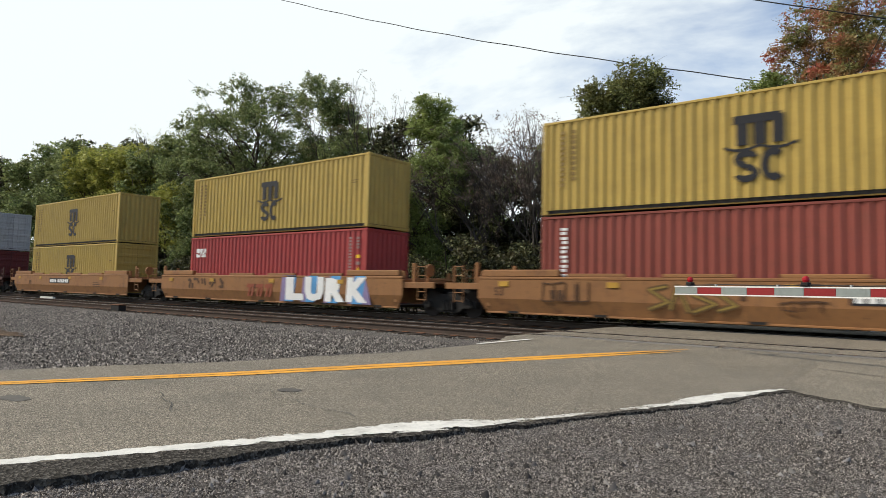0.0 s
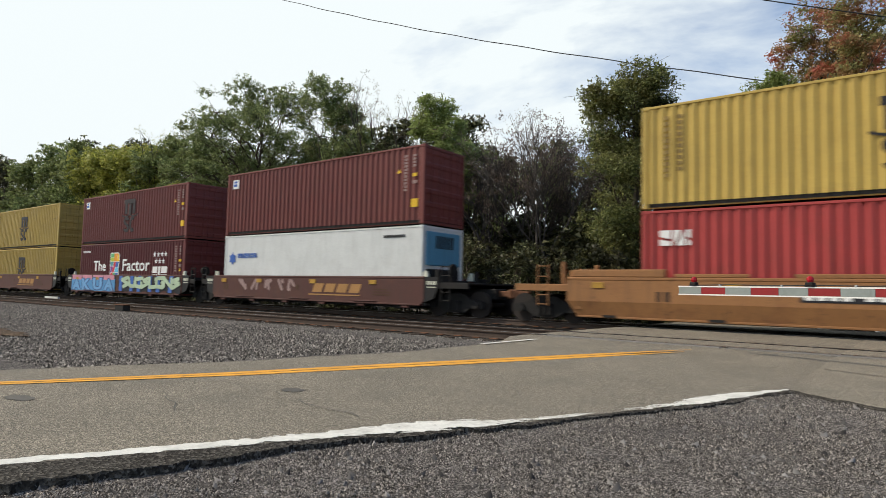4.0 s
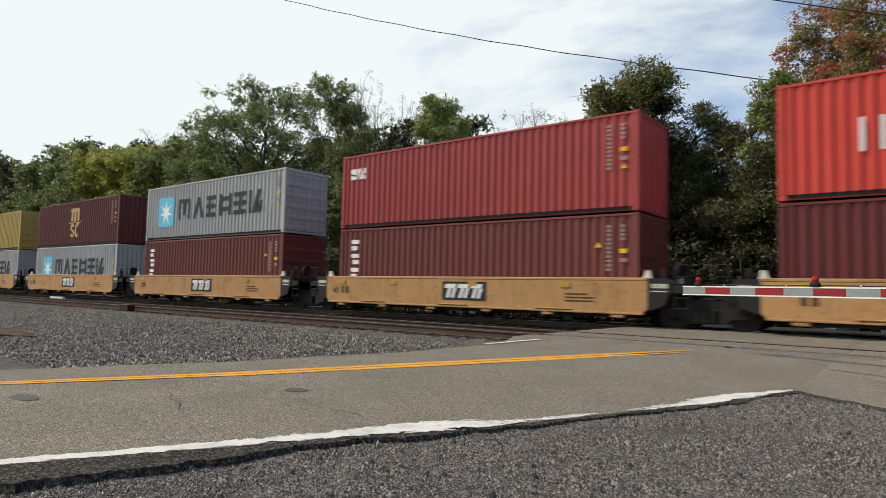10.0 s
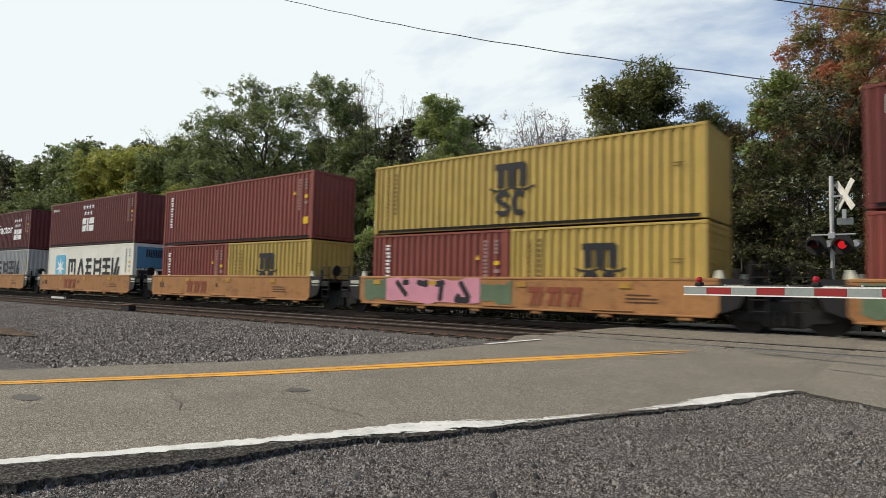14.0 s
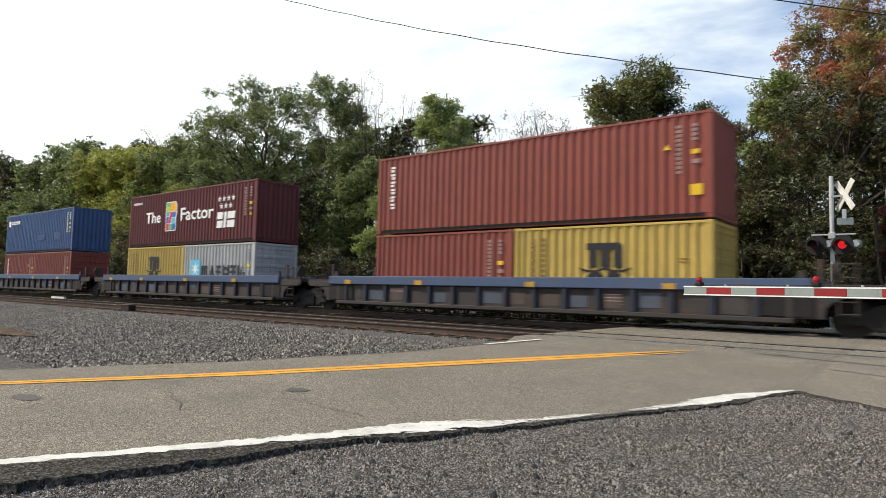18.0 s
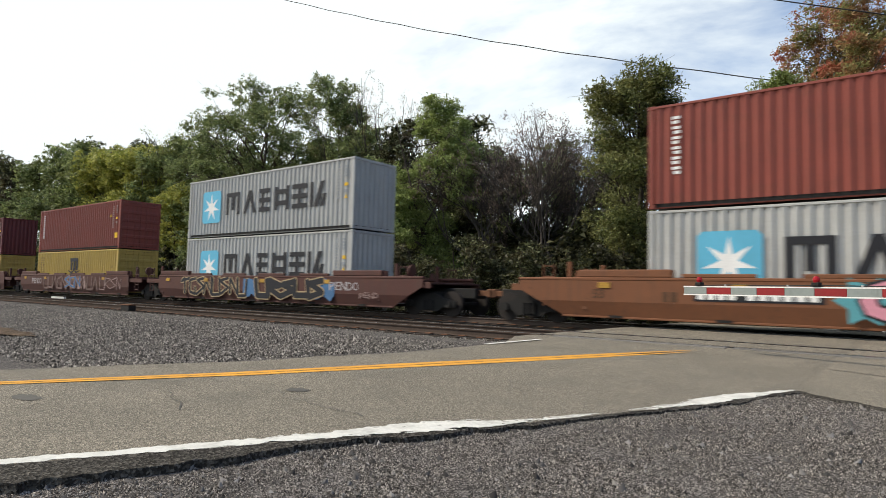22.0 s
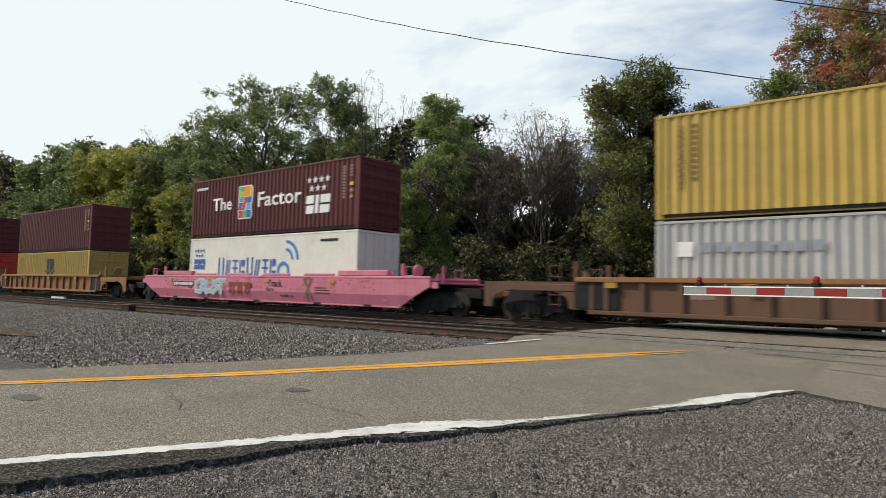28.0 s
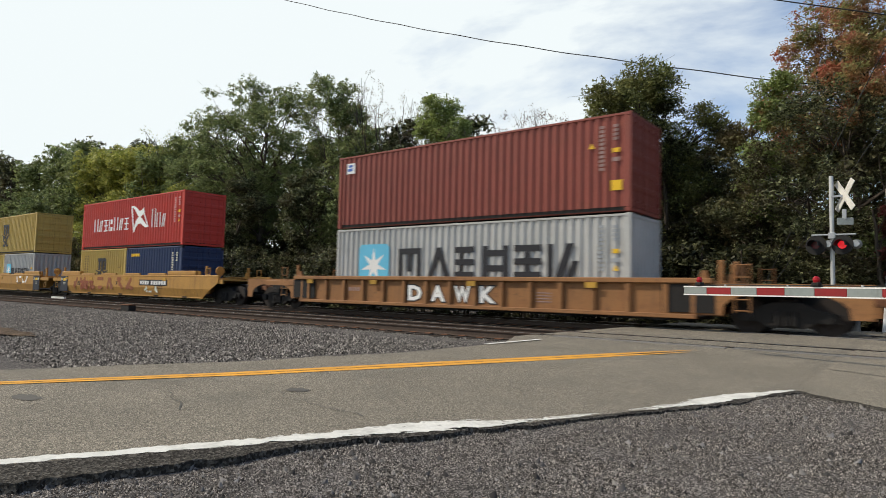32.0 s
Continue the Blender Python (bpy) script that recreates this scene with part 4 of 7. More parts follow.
        if kind == "rib53":
            far_end = reach - 0.25 if isinstance(how, str) else how - 0.35
            r = 1.38
            arc = [(mid + r * math.cos(radians(w)), 0.42 + 0.60 * max(0.0, math.sin(radians(w))) ** 0.6) for w in range(180, -1, -15)]
            cut_arc = [(px, pz) for px, pz in arc if px < far_end - 0.02]
            tail = [(far_end, cut_arc[-1][1])] if len(cut_arc) < len(arc) else [(far_end, 0.42)]
            for yy in (-1, 1):
                put("end_arch", shared(("end_arch", round(mid, 2), round(far_end, 2), yy), mat, lambda g: g.slab([(a - 0.02, 1.23), (a - 0.02, 0.42)] + cut_arc + tail + [(far_end, 1.23)], yy * (SIDE - 0.09) - 0.02, yy * (SIDE - 0.09) + 0.02)), car, "arched side plate over the truck", at=turn)
                put("end_panel", shared(("end_panel", yy), BLACK, lambda g: g.box(a - 1.1, a + 0.25, yy * (SIDE - 0.055) - 0.012, yy * (SIDE - 0.055) + 0.012, 0.46, 1.2, 0.005)), car, "black painted end panel", at=turn)
        dk = min(end - 0.35, a + 2.2)
        put("end_deck", shared(("end_deck", round(dk - a, 2), kind), em if long else BLACK, lambda g: [g.box(a - 0.1, dk, -SIDE + 0.06, SIDE - 0.06, 1.10, 1.16, 0.012), g.box(a - 0.1, dk, -SIDE + 0.05, -SIDE + 0.13, 0.95, 1.155, 0.01), g.box(a - 0.1, dk, SIDE - 0.13, SIDE - 0.05, 0.95, 1.155, 0.01)]), car, at=turn)
        for yy in (-1, 1):
            if not long:
                put("end_plate", shared((kind, "end_plate", yy), paint("end_grey", (0.014, 0.013, 0.013)), lambda g: g.slab([(a + 0.01, 0.45), (a + 0.45, 0.62), (a + 0.62, TOP - 0.35), (a + 0.62, TOP - 0.02), (a + 0.01, TOP - 0.02)], yy * (SIDE - 0.03) - 0.012, yy * (SIDE - 0.03) + 0.012)), car, "dark grey end plate", at=turn)
            if not long and yy < 0:
                flat_shape(car, "stencil", [rect(sgn * (a + 0.32) - 0.2 + 0.11 * q, 1.08, 0.08, 0.12) for q in range(4)] + [rect(sgn * (a + 0.32) - 0.2, 0.98, 0.4, 0.03)], INK_PALE, face=-SIDE + 0.016)
            put("ladder", shared((kind, "ladder", yy), em if long else BLACK, lambda g: [g.tube((a + 0.72, yy * 1.46, 0.5), (a + 0.72, yy * 1.46, 1.75), 0.022, 6), g.tube((a + 1.08, yy * 1.46, 0.5), (a + 1.08, yy * 1.46, 1.75), 0.022, 6)] +
                [g.tube((a + 0.72, yy * 1.46, zz), (a + 1.08, yy * 1.46, zz), 0.016, 6) for zz in (0.55, 0.83, 1.11, 1.39, 1.7)]), car, at=turn)
            put("post", shared(("post", long, yy), em if long else BLACK, lambda g: g.box(a + 0.28, a + 0.40, yy * 1.2 - 0.05, yy * 1.2 + 0.05, 1.155, 1.84 if long else 1.62, 0.012)), car, at=turn)
            put("corner_guide", shared(("corner_guide", long, yy), INK_PALE if not long else em, lambda g: g.slab([(a - 0.2, TOP - 0.1), (a + 0.08, TOP - 0.1), (a + 0.02, TOP + 0.2), (a - 0.08, TOP + 0.2)], yy * 1.36 - 0.05, yy * 1.36 + 0.05)), car, at=turn)
        if sgn > 0:
            put("brake_wheel", shared(("brake_wheel", kind), em if long else BLACK, lambda g: [g.tube((a + 0.55, -0.62, 1.60), (a + 0.62, -0.62, 1.60), 0.23, 16), g.tube((a + 0.5, -0.62, 1.16), (a + 0.5, -0.62, 1.75), 0.05, 8)]), car, at=turn)
            put("hose", shared(("hose", kind), BLACK, lambda g: [g.tube((a + 0.5, -0.3, 0.7), (a + 1.0, -0.36, 0.42), 0.03, 6), g.tube((a + 1.0, -0.36, 0.42), (a + 1.6, -0.34, 0.62), 0.03, 6)]), car, at=turn)
        if not isinstance(how, str):
            truck(car, sgn * min(9.95 if long else 7.85, how - 1.75))
            put("coupler", shared(("coupler", round(how, 2)), RUST, lambda g: [g.box(how - 0.6, how - 0.02, -0.1, 0.1, 0.72, 0.92, 0.02), g.box(how - 0.16, how + 0.02, -0.2, 0.14, 0.66, 0.98, 0.04)]), car, at=turn)
        elif how.startswith("joint"):
            truck(car, sgn * reach)
    RIGID.append((car, (x, 0.0)))
    return car


def side_marks(car, kind, rng):
    """Number bars, a dark owner block and small stencils on the near side."""
    y = -SIDE - 0.002
    if kind.startswith("rib"):
        flat_shape(car, "stencil", [rect(-5.1 + 0.16 * i, 0.80, 0.1, 0.14) for i in range(4)] + [rect(3.2, 0.6 + 0.09 * i, 0.5, 0.03) for i in range(4)], INK_FADED, face=-SIDE + 0.108)
        return
    flat_shape(car, "stencil", [rect(-5.6, 0.72, 0.14, 0.26), rect(-5.38, 0.72, 0.16, 0.26), rect(4.0, 0.66, 0.9, 0.04), rect(4.0, 0.76, 0.9, 0.04), rect(4.0, 0.86, 0.7, 0.04), rect(-0.4, 0.8, 0.16, 0.2)],
               surface("dark_stencil", (0.08, 0.04, 0.02), 0.7), face=y)


def owner_blocks(car, x, z, h, mat, plate=None, face=-SIDE - 0.004):
    if plate:
        flat_shape(car, "owner_panel", [rect(x - 0.12, z - 0.08, h * 3.4 + 0.24, h + 0.16)], plate, face=face + 0.001)
    p = []
    for k in range(3):
        p += [rect(x + k * h * 1.15, z + h * 0.70, h * 0.95, h * 0.30, 0.05), rect(x + k * h * 1.15 + h * 0.12, z, h * 0.26, h * 0.69, 0.11), rect(x + k * h * 1.15 + h * 0.56, z, h * 0.26, h * 0.69, 0.11)]
    flat_shape(car, "owner_marking", p, mat, face=face - 0.008)


def number_panel(car, x, z, face=-SIDE - 0.004):
    flat_shape(car, "number_panel", [rect(x, z, 2.95, 0.31)], INK, face=face)
    flat_shape(car, "number_marking", [rect(x + 0.10 + i * 0.25, z + 0.05, 0.17, 0.2) for i in range(4)] + [rect(x + 1.28 + i * 0.27, z + 0.05, 0.18, 0.2) for i in range(6)], INK_WHITE, face=face - 0.008)


def stroke(pts, w):
    """A thick line through points, as polygons with cut corners."""
    out = []
    for (ax, az), (bx, bz) in zip(pts, pts[1:]):
        L = math.hypot(bx - ax, bz - az) or 1e-6
        ux, uz = (bx - ax) / L, (bz - az) / L
        nx, nz = -uz * w / 2, ux * w / 2
        ex, ez = ux * w * 0.35, uz * w * 0.35
        out.append([(ax - ex - nx * 0.6, az - ez - nz * 0.6), (ax - nx, az - nz), (bx - nx, bz - nz), (bx + ex - nx * 0.6, bz + ez - nz * 0.6),
                    (bx + ex + nx * 0.6, bz + ez + nz * 0.6), (bx + nx, bz + nz), (ax + nx, az + nz), (ax - ex + nx * 0.6, az - ez + nz * 0.6)])
    return out


def scrawl(car, x0, x1, z0, z1, mats, seed, n=5, face=-SIDE - 0.006, name="graffiti"):
    """Spray-painted loops and bars: an outline, a fill and a highlight."""
    w = (x1 - x0) / n
    h = z1 - z0
    for layer, (m, wide) in enumerate(zip(mats, (0.20, 0.12, 0.04))):
        polys = []
        for i in range(n):
            r2 = random.Random(seed * 31 + i)
            k = r2.randint(5, 7)
            pts = [(x0 + (i + 0.15 + 0.7 * r2.random()) * w, z0 + h * (0.16 + 0.68 * ((j + r2.randint(0, 1)) % 2 if r2.random() < 0.7 else r2.random()))) for j in range(k)]
            polys += stroke(pts, wide * min(1.0, h / 0.75))
        if len(mats) == 1:
            polys = [q for i, q in enumerate(polys) if i % 2 == 0]
        flat_shape(car, name, polys, m, face=face - 0.002 * layer, thick=0.004 + 0.001 * layer)


def spray(car, text, x0, x1, z0, z1, fill, edge=None, bold=0.05, seed=1, lean=0.06, face=-SIDE - 0.008, gap=0.94):
    """Fat spray-painted letters, one after another between x0 and x1, each with its outline behind it."""
    r = random.Random(seed)
    w = (x1 - x0) / len(text)
    for i, ch in enumerate(text):
        for layer, (m, b) in enumerate(((edge, EDGE if bold < 0.06 else ROUND_EDGE), (fill, THIN if bold < 0.025 else FAT if bold < 0.06 else ROUND))):
            if m is None:
                continue
            me = lettering(ch, 0.8, m, 1.0, b)
            xs, zs = [v.co.x for v in me.vertices], [v.co.z for v in me.vertices]
            if layer == 0 or edge is None:
                lx, hx, lz, hz = min(xs), max(xs), min(zs), max(zs)
                sx, sz = w * gap / (hx - lx), (z1 - z0) * r.uniform(0.9, 1.0) / (hz - lz)
                sh, dz = r.uniform(-lean, lean), r.uniform(0, 0.05)
            at = Matrix.Translation((x0 + (i + 0.5) * w, face - 0.010 * layer, z0 + dz)) @ Matrix(((sx, 0, sh, 0), (0, 1, 0, 0), (0, 0, sz, 0), (0, 0, 0, 1))) @ Matrix.Translation((-(lx + hx) / 2, 0, -lz))
            ob = put("graffiti", me, car, "spray-painted graffiti letter")
            # the slant goes into a mesh of its own, so that the part keeps a plain pose
            me2 = me.copy()
            me2.transform(Matrix.Translation(-at.translation) @ at)
            ob.data = me2
            ob.matrix_basis = Matrix.Translation(at.translation)


FORMS = ([(0.1, 0), (0.12, 1), (0.88, 0), (0.9, 1)], [(0.1, 0), (0.5, 1), (0.9, 0)], [(0.9, 1), (0.1, 0.85), (0.15, 0.1), (0.9, 0), (0.8, 0.5)], [(0.1, 1), (0.12, 0), (0.88, 0), (0.9, 1)],
         [(0.9, 1), (0.1, 0.75), (0.9, 0.35), (0.1, 0)], [(0.5, 0), (0.5, 1), (0.05, 0.9), (0.95, 0.95)], [(0.1, 0), (0.1, 1), (0.9, 0.75), (0.15, 0.5), (0.9, 0)])


def wild(car, x0, x1, z0, z1, n, fill, edge, seed, w=0.17, face=-SIDE - 0.008):
    """Interlocking spray-painted strokes that spell nothing, each with its outline."""
    r = random.Random(seed)
    step = (x1 - x0) / n
    runs = []
    for i in range(n):
        form = FORMS[r.randrange(len(FORMS))]
        runs.append([(x0 + step * (i + 0.5 + (u - 0.5) * 1.12 + r.uniform(-0.12, 0.12)), z0 + w * 0.6 + (z1 - z0 - w * 1.2) * min(1, max(0, v + r.uniform(-0.12, 0.12)))) for u, v in form])
    for layer, (m, ww) in enumerate(((edge, w + 0.10), (fill, w))):
        if m is not None:
            flat_shape(car, "graffiti", [q for run in runs for q in stroke(run, ww)], m, "spray-painted graffiti", face=face - 0.010 * layer)


def blob(x0, x1, z0, z1, seed, n=18, rag=0.12):
    """An uneven patch of sprayed paint."""
    r = random.Random(seed)
    up = [(x0 + (x1 - x0) * i / n, z1 - rag * r.random() * (z1 - z0)) for i in range(n + 1)]
    dn = [(x0 + (x1 - x0) * i / n, z0 + rag * r.random() * (z1 - z0)) for i in range(n + 1)]
    return [[dn[i], dn[i + 1], up[i + 1], up[i]] for i in range(n)]


# ---- the train: place of the upper container's left end at 0 s, car, loads ----
ORA, TAN_L, BRN = "orange steel well car, dirty and graffitied", "tan steel well car with stepped sides", "brown steel well car with long low sides"
# x, set, kind, colour, upper style, upper doors, lower styles, lower doors, lower height
TRAIN = [
    (-68.9, 0, "smooth53", CAR_BROWN, "G", 1, "M", 1, HI), (-48.98, 1, "smooth53", ORANGE, "Y", 0, "Y", 1, HI),
    (-28.99, 1, "smooth53", ORANGE, "Y", 0, "C", 0, HI), (-9.30, 1, "smooth53", ORANGE, "Y", 0, "RT", 1, HI),
    (13.00, 2, "smooth40", CAR_BROWN, "G", 1, "Y", 0, HI), (28.67, 2, "smooth40", CAR_BROWN, "Y", 1, "Y", 0, HI),
    (44.05, 2, "smooth40", CAR_BROWN, "Y", 1, "Y", 1, HI), (59.90, 2, "smooth40", CAR_BROWN, "BM", 1, "Z", 1, HI),
    (75.60, 2, "smooth40", CAR_BROWN, "BR", 1, "WC", 0, HI),
    (95.72, 3, "smooth53", ORANGE, "Y", 0, "C", 0, HI), (116.10, 3, "smooth53", ORANGE, "R", 1, "WR", 1, HI),
    (136.22, 5, "rib40", BRONZE, "BP", 1, "WR", 1, HI), (152.32, 5, "rib40", BRONZE, "Y", 0, "WH", 0, HI), (168.42, 5, "rib40", BRONZE, "BF", 0, "RT", 0, HI),
    (188.65, 6, "smooth40", TAN, "Y", 1, "G", 1, HI), (204.43, 6, "smooth40", TAN, "ML", 0, "G", 0, HI), (219.99, 6, "smooth40", TAN, "G", 1, "MX", 1, HI),
    (235.85, 6, "smooth40", TAN, "C", 0, "MX", 1, HI), (251.55, 6, "smooth40", TAN, "H", 0, "ML", 1, HI),
    (271.65, 7, "smooth53", OCHRE, "RT", 0, "Y", 0, STD),
    (291.87, 8, "smooth40", TAN_OLD, "Z", 0, "G", 0, HI), (307.83, 8, "smooth40", TAN_OLD, "ZS", 0, "WM", 0, HI), (323.31, 8, "smooth40", TAN_OLD, "RT", 0, "rt+Y", 0, STD),
    (339.15, 8, "smooth40", TAN_OLD, "Y", 0, "rt+Y", 1, STD), (354.80, 8, "smooth40", TAN_OLD, "BR", 0, "rt+Y", 1, STD),
    (376.77, 9, "smooth53", CAR_GREY, "ZS", 1, "Y+H", 1, STD),
    (400.92, 10, "rib53", CAR_GREY, "BS", 0, "rt+R", 1, STD), (420.98, 10, "rib53", CAR_GREY, "Z", 0, "Y+G", 1, STD), (440.90, 10, "rib53", CAR_GREY, "RT", 0, "R+Y", 1, STD),
    (465.05, 11, "smooth53", CAR_BROWN, "RT", 0, "Y+Y", 1, STD),
    (489.29, 12, "smooth53", CAR_BROWN, "Z", 0, "Y", 1, STD), (509.16, 12, "smooth53", CAR_BROWN, "RT", 1, "Y", 1, STD), (528.96, 12, "smooth53", CAR_BROWN, "G", 0, "G", 0, HI),
    (552.97, 13, "smooth53", RUST_ORANGE, "RT", 1, "G", 0, HI), (572.91, 13, "smooth53", RUST_ORANGE, "B", 0, "H", 0, HI), (592.65, 13, "smooth53", RUST_ORANGE, "DT", 0, "H", 0, HI),
    (616.67, 14, "rib53", ORANGE, "RT", 0, "RT", 1, STD), (636.41, 14, "rib53", ORANGE, "Z", 1, "HY", 1, HI), (656.26, 14, "rib53", ORANGE, "M", 1, "Y", 1, STD),
    (680.26, 15, "smooth53", PINK, "Z", 1, "WZ", 1, HI),
    (704.16, 16, "rib53", UMBER, "Y", 0, "GP+Y", 1, STD),
    (728.17, 17, "smooth53", OCHRE, "M", 1, "Z", 1, HI), (747.93, 17, "smooth53", OCHRE, "Y", 1, "Y+G", 0, STD), (767.96, 17, "smooth53", OCHRE, "H", 1, "Y+N", 1, STD),
    (791.98, 18, "rib53", ORANGE, "R", 1, "G", 0, HI), (816.2, 19, "smooth53", CAR_BROWN, "R", 1, "Y", 1, HI),
]
CARS = []


def build_train():
    mid = [r[0] + C40 / 2 for r in TRAIN]
    for i, (x, s, kind, mat, up, ud, low, ld, lh) in enumerate(TRAIN):
        size = kind[-2:]

        def link(j, side):
            if not 0 <= j < len(TRAIN):
                return 12.0 if size == "53" else 8.5
            gap = abs(mid[j] - mid[i])
            if TRAIN[j][1] == s:
                return ("shared" if side < 0 else "joint") + size
            own, other = (8.15 if size == "53" else 6.45), (8.15 if TRAIN[j][2].endswith("53") else 6.45)
            return own + (gap - own - other) / 2

        name = {ORANGE: "orange", RUST_ORANGE: "rusty orange-brown", TAN: "tan", TAN_OLD: "rust-stained tan", BRONZE: "golden-brown", UMBER: "brown", OCHRE: "yellow-ochre", CAR_BROWN: "dark brown", CAR_GREY: "dark grey", PINK: "pink"}[mat]
        shape = "rib-sided" if kind.startswith("rib") else "smooth-sided"
        lab = f"{name} {shape} steel well car carrying stacked containers"
        top_mat = STEEL_BLUE if mat is CAR_GREY and kind == "rib53" else ORANGE if kind == "rib53" and mat is UMBER else None
        car = well_car(mid[i], kind, mat, lab, link(i - 1, -1), link(i + 1, 1), top_mat)
        side_marks(car, kind, None)
        CARS.append(car)
        if "+" in low:
            one, two = low.split("+")
            loaded({"rt": "RT"}.get(one, one), x, FLOOR, C20, lh, 0)
            loaded(two, x + C40 - C20, FLOOR, C20, lh, ld)
        else:
            loaded(low, x, FLOOR, C40, lh, ld)
        upper = loaded(up, x, FLOOR + lh + 0.045, C40, STD if i == 23 else HI, ud)
        if i == 29:
            flat_shape(upper, "repaint_patch", [rect(8.7, 0.5, 0.5, 1.5), rect(9.25, 0.75, 0.45, 1.6), rect(4.7, 0.7, 1.3, 0.4)], surface("fresh_red", (0.30, 0.055, 0.040), 0.55, vary=0.2), "brighter red repaint")


build_train()


def paint_cars():
    """What sets single cars apart."""
    c = CARS
    for i in (1, 9, 43):
        number_panel(c[i], 2.4 if i == 43 else -2.2 if i % 2 else 0.6, 0.80)
    for i in (14, 18, 20, 24):
        number_panel(c[i], -3.2 if i in (14, 20) else -0.9, 0.76, -SIDE - 0.004)
    for i in (15, 16, 17):
        owner_blocks(c[i], -0.5, 0.66, 0.46, INK_WHITE, INK)
    for i in (21, 22, 23):
        owner_blocks(c[i], 0.87 if i == 23 else -3.0 if i == 22 else -2.5, 0.52, 0.55, INK_DULL_RED)
    for i, x in ((2, -0.93), (43, -5.2)):
        owner_blocks(c[i], x, 0.45, 0.55, INK_DULL_RED, face=-SIDE - 0.004)
    owner_blocks(c[34], -1.3, 0.55, 0.44, INK_WHITE, INK, face=-SIDE - 0.004)
    owner_blocks(c[42], -5.1, 0.74, 0.5, INK_DULL_RED, face=-SIDE - 0.004)
    number_panel(c[35], 1.85, 0.72)
    number_panel(c[41], -5.7, 0.88)
    for i in (41, 42, 43):
        for sgn in ((1,) if i == 41 else (-1, 1) if i == 42 else (-1,)):
            x0 = 7.1 if sgn > 0 else -8.2
            flat_shape(c[i], "end_panel", [rect(x0, 0.30, 1.1, 0.97)], surface("dark_blue_panel", (0.020, 0.022, 0.034), 0.6, vary=0.3), "dark blue painted end panel", face=-SIDE - 0.004)
            flat_shape(c[i], "yellow_square", [rect(x0 + 0.42, 0.97, 0.36, 0.17)], INK_YELLOW, "yellow square on the end panel", face=-SIDE - 0.012)
            flat_shape(c[i], "panel_stencil", [rect(x0 + 0.12, 1.0, 0.14, 0.14), rect(x0 + 0.86, 1.0, 0.14, 0.14), rect(x0 + 0.45, 0.82, 0.3, 0.03), rect(x0 + 0.45, 0.74, 0.3, 0.03)], INK_PALE, face=-SIDE - 0.012)
    # the single ochre car: a small number plate and dull red owner shapes
    flat_shape(c[19], "number_panel", [rect(-5.9, 0.98, 1.5, 0.16)], INK, face=-SIDE - 0.004)
    flat_shape(c[19], "number_marking", [rect(-5.84 + i * 0.145, 1.01, 0.1, 0.1) for i in range(10)], INK_PALE, face=-SIDE - 0.012)
    owner_blocks(c[19], 0.3, 0.62, 0.5, INK_DULL_RED, face=-SIDE - 0.004)
    top = -SIDE - 0.004
    sky = surface("graffiti_blue", (0.10, 0.30, 0.56), 0.6, vary=0.25)
    chalk = surface("chalky_marking", (0.40, 0.36, 0.36), 0.7, vary=0.3)
    dusk = surface("dusty_pink", (0.29, 0.175, 0.14), 0.7, vary=0.3)
    sand = surface("sand_marking", (0.42, 0.31, 0.18), 0.7, vary=0.3)
    moss = surface("moss_marking", (0.12, 0.17, 0.10), 0.7, vary=0.3)
    mauve = surface("mauve_marking", (0.24, 0.19, 0.33), 0.7, vary=0.25)
    mint = surface("mint_marking", (0.42, 0.52, 0.36), 0.7, vary=0.3)
    soft_pink = surface("soft_pink_marking", (0.60, 0.26, 0.32), 0.7, vary=0.25)
    # white letters shaded blue
    flat_shape(c[2], "graffiti", [rect(1.42 + i * 1.36, 0.30, 0.42, 1.06, 0.10) for i in range(4)] + [rect(6.0, 0.30, 0.7, 0.95, -0.3)], mauve, face=top)
    flat_shape(c[2], "graffiti", [rect(1.72 + i * 1.32, 0.30, 0.55, 1.06, 0.16) for i in range(4)], sky, face=top - 0.002)
    spray(c[2], "LURK", 1.75, 6.55, 0.34, 1.36, INK_WHITE, None, 0.075, 3, face=top - 0.010)
    scrawl(c[2], -6.0, -2.6, 0.75, 1.25, (surface("dark_stencil", (0.08, 0.04, 0.02), 0.7),), 13, 5)
    stencil_dark = surface("dark_stencil", (0.08, 0.04, 0.02), 0.7)
    wild(c[3], -2.7, -0.4, 0.45, 1.18, 4, surface("mustard_marking", (0.28, 0.19, 0.045), 0.7, vary=0.3), surface("dark_scrawl", (0.11, 0.065, 0.025), 0.7), 5, 0.05)
    wild(c[3], 0.1, 2.3, 0.92, 1.25, 7, stencil_dark, None, 6, 0.035)
    wild(c[3], 0.5, 1.5, 0.55, 0.85, 3, stencil_dark, None, 16, 0.04)
    wild(c[3], 6.9, 8.0, 0.72, 1.15, 3, stencil_dark, None, 26, 0.06)
    wild(c[3], -5.9, -4.4, 0.62, 1.24, 4, stencil_dark, None, 36, 0.04)
    number_panel(c[3], 1.9, 0.76)
    flat_shape(c[3], "number_panel", [rect(7.4, 0.48, 0.5, 0.2)], INK, face=-SIDE + 0.05)
    for i in (4, 6, 8):
        flat_shape(c[i], "owner_marking", [rect(0.62 + k * 0.7, 0.72, 0.56, 0.34, 0.14) for k in range(4)] + [rect(0.4, 0.60, 2.9, 0.05, 0.02)], surface("faded_orange_marking", (0.38, 0.20, 0.07), 0.7), face=-SIDE - 0.004)
    s40 = -SIDE - 0.008
    flat_shape(c[7], "graffiti", blob(-6.4, -0.55, 0.36, 1.34, 4, 16, 0.05), INK, face=s40)
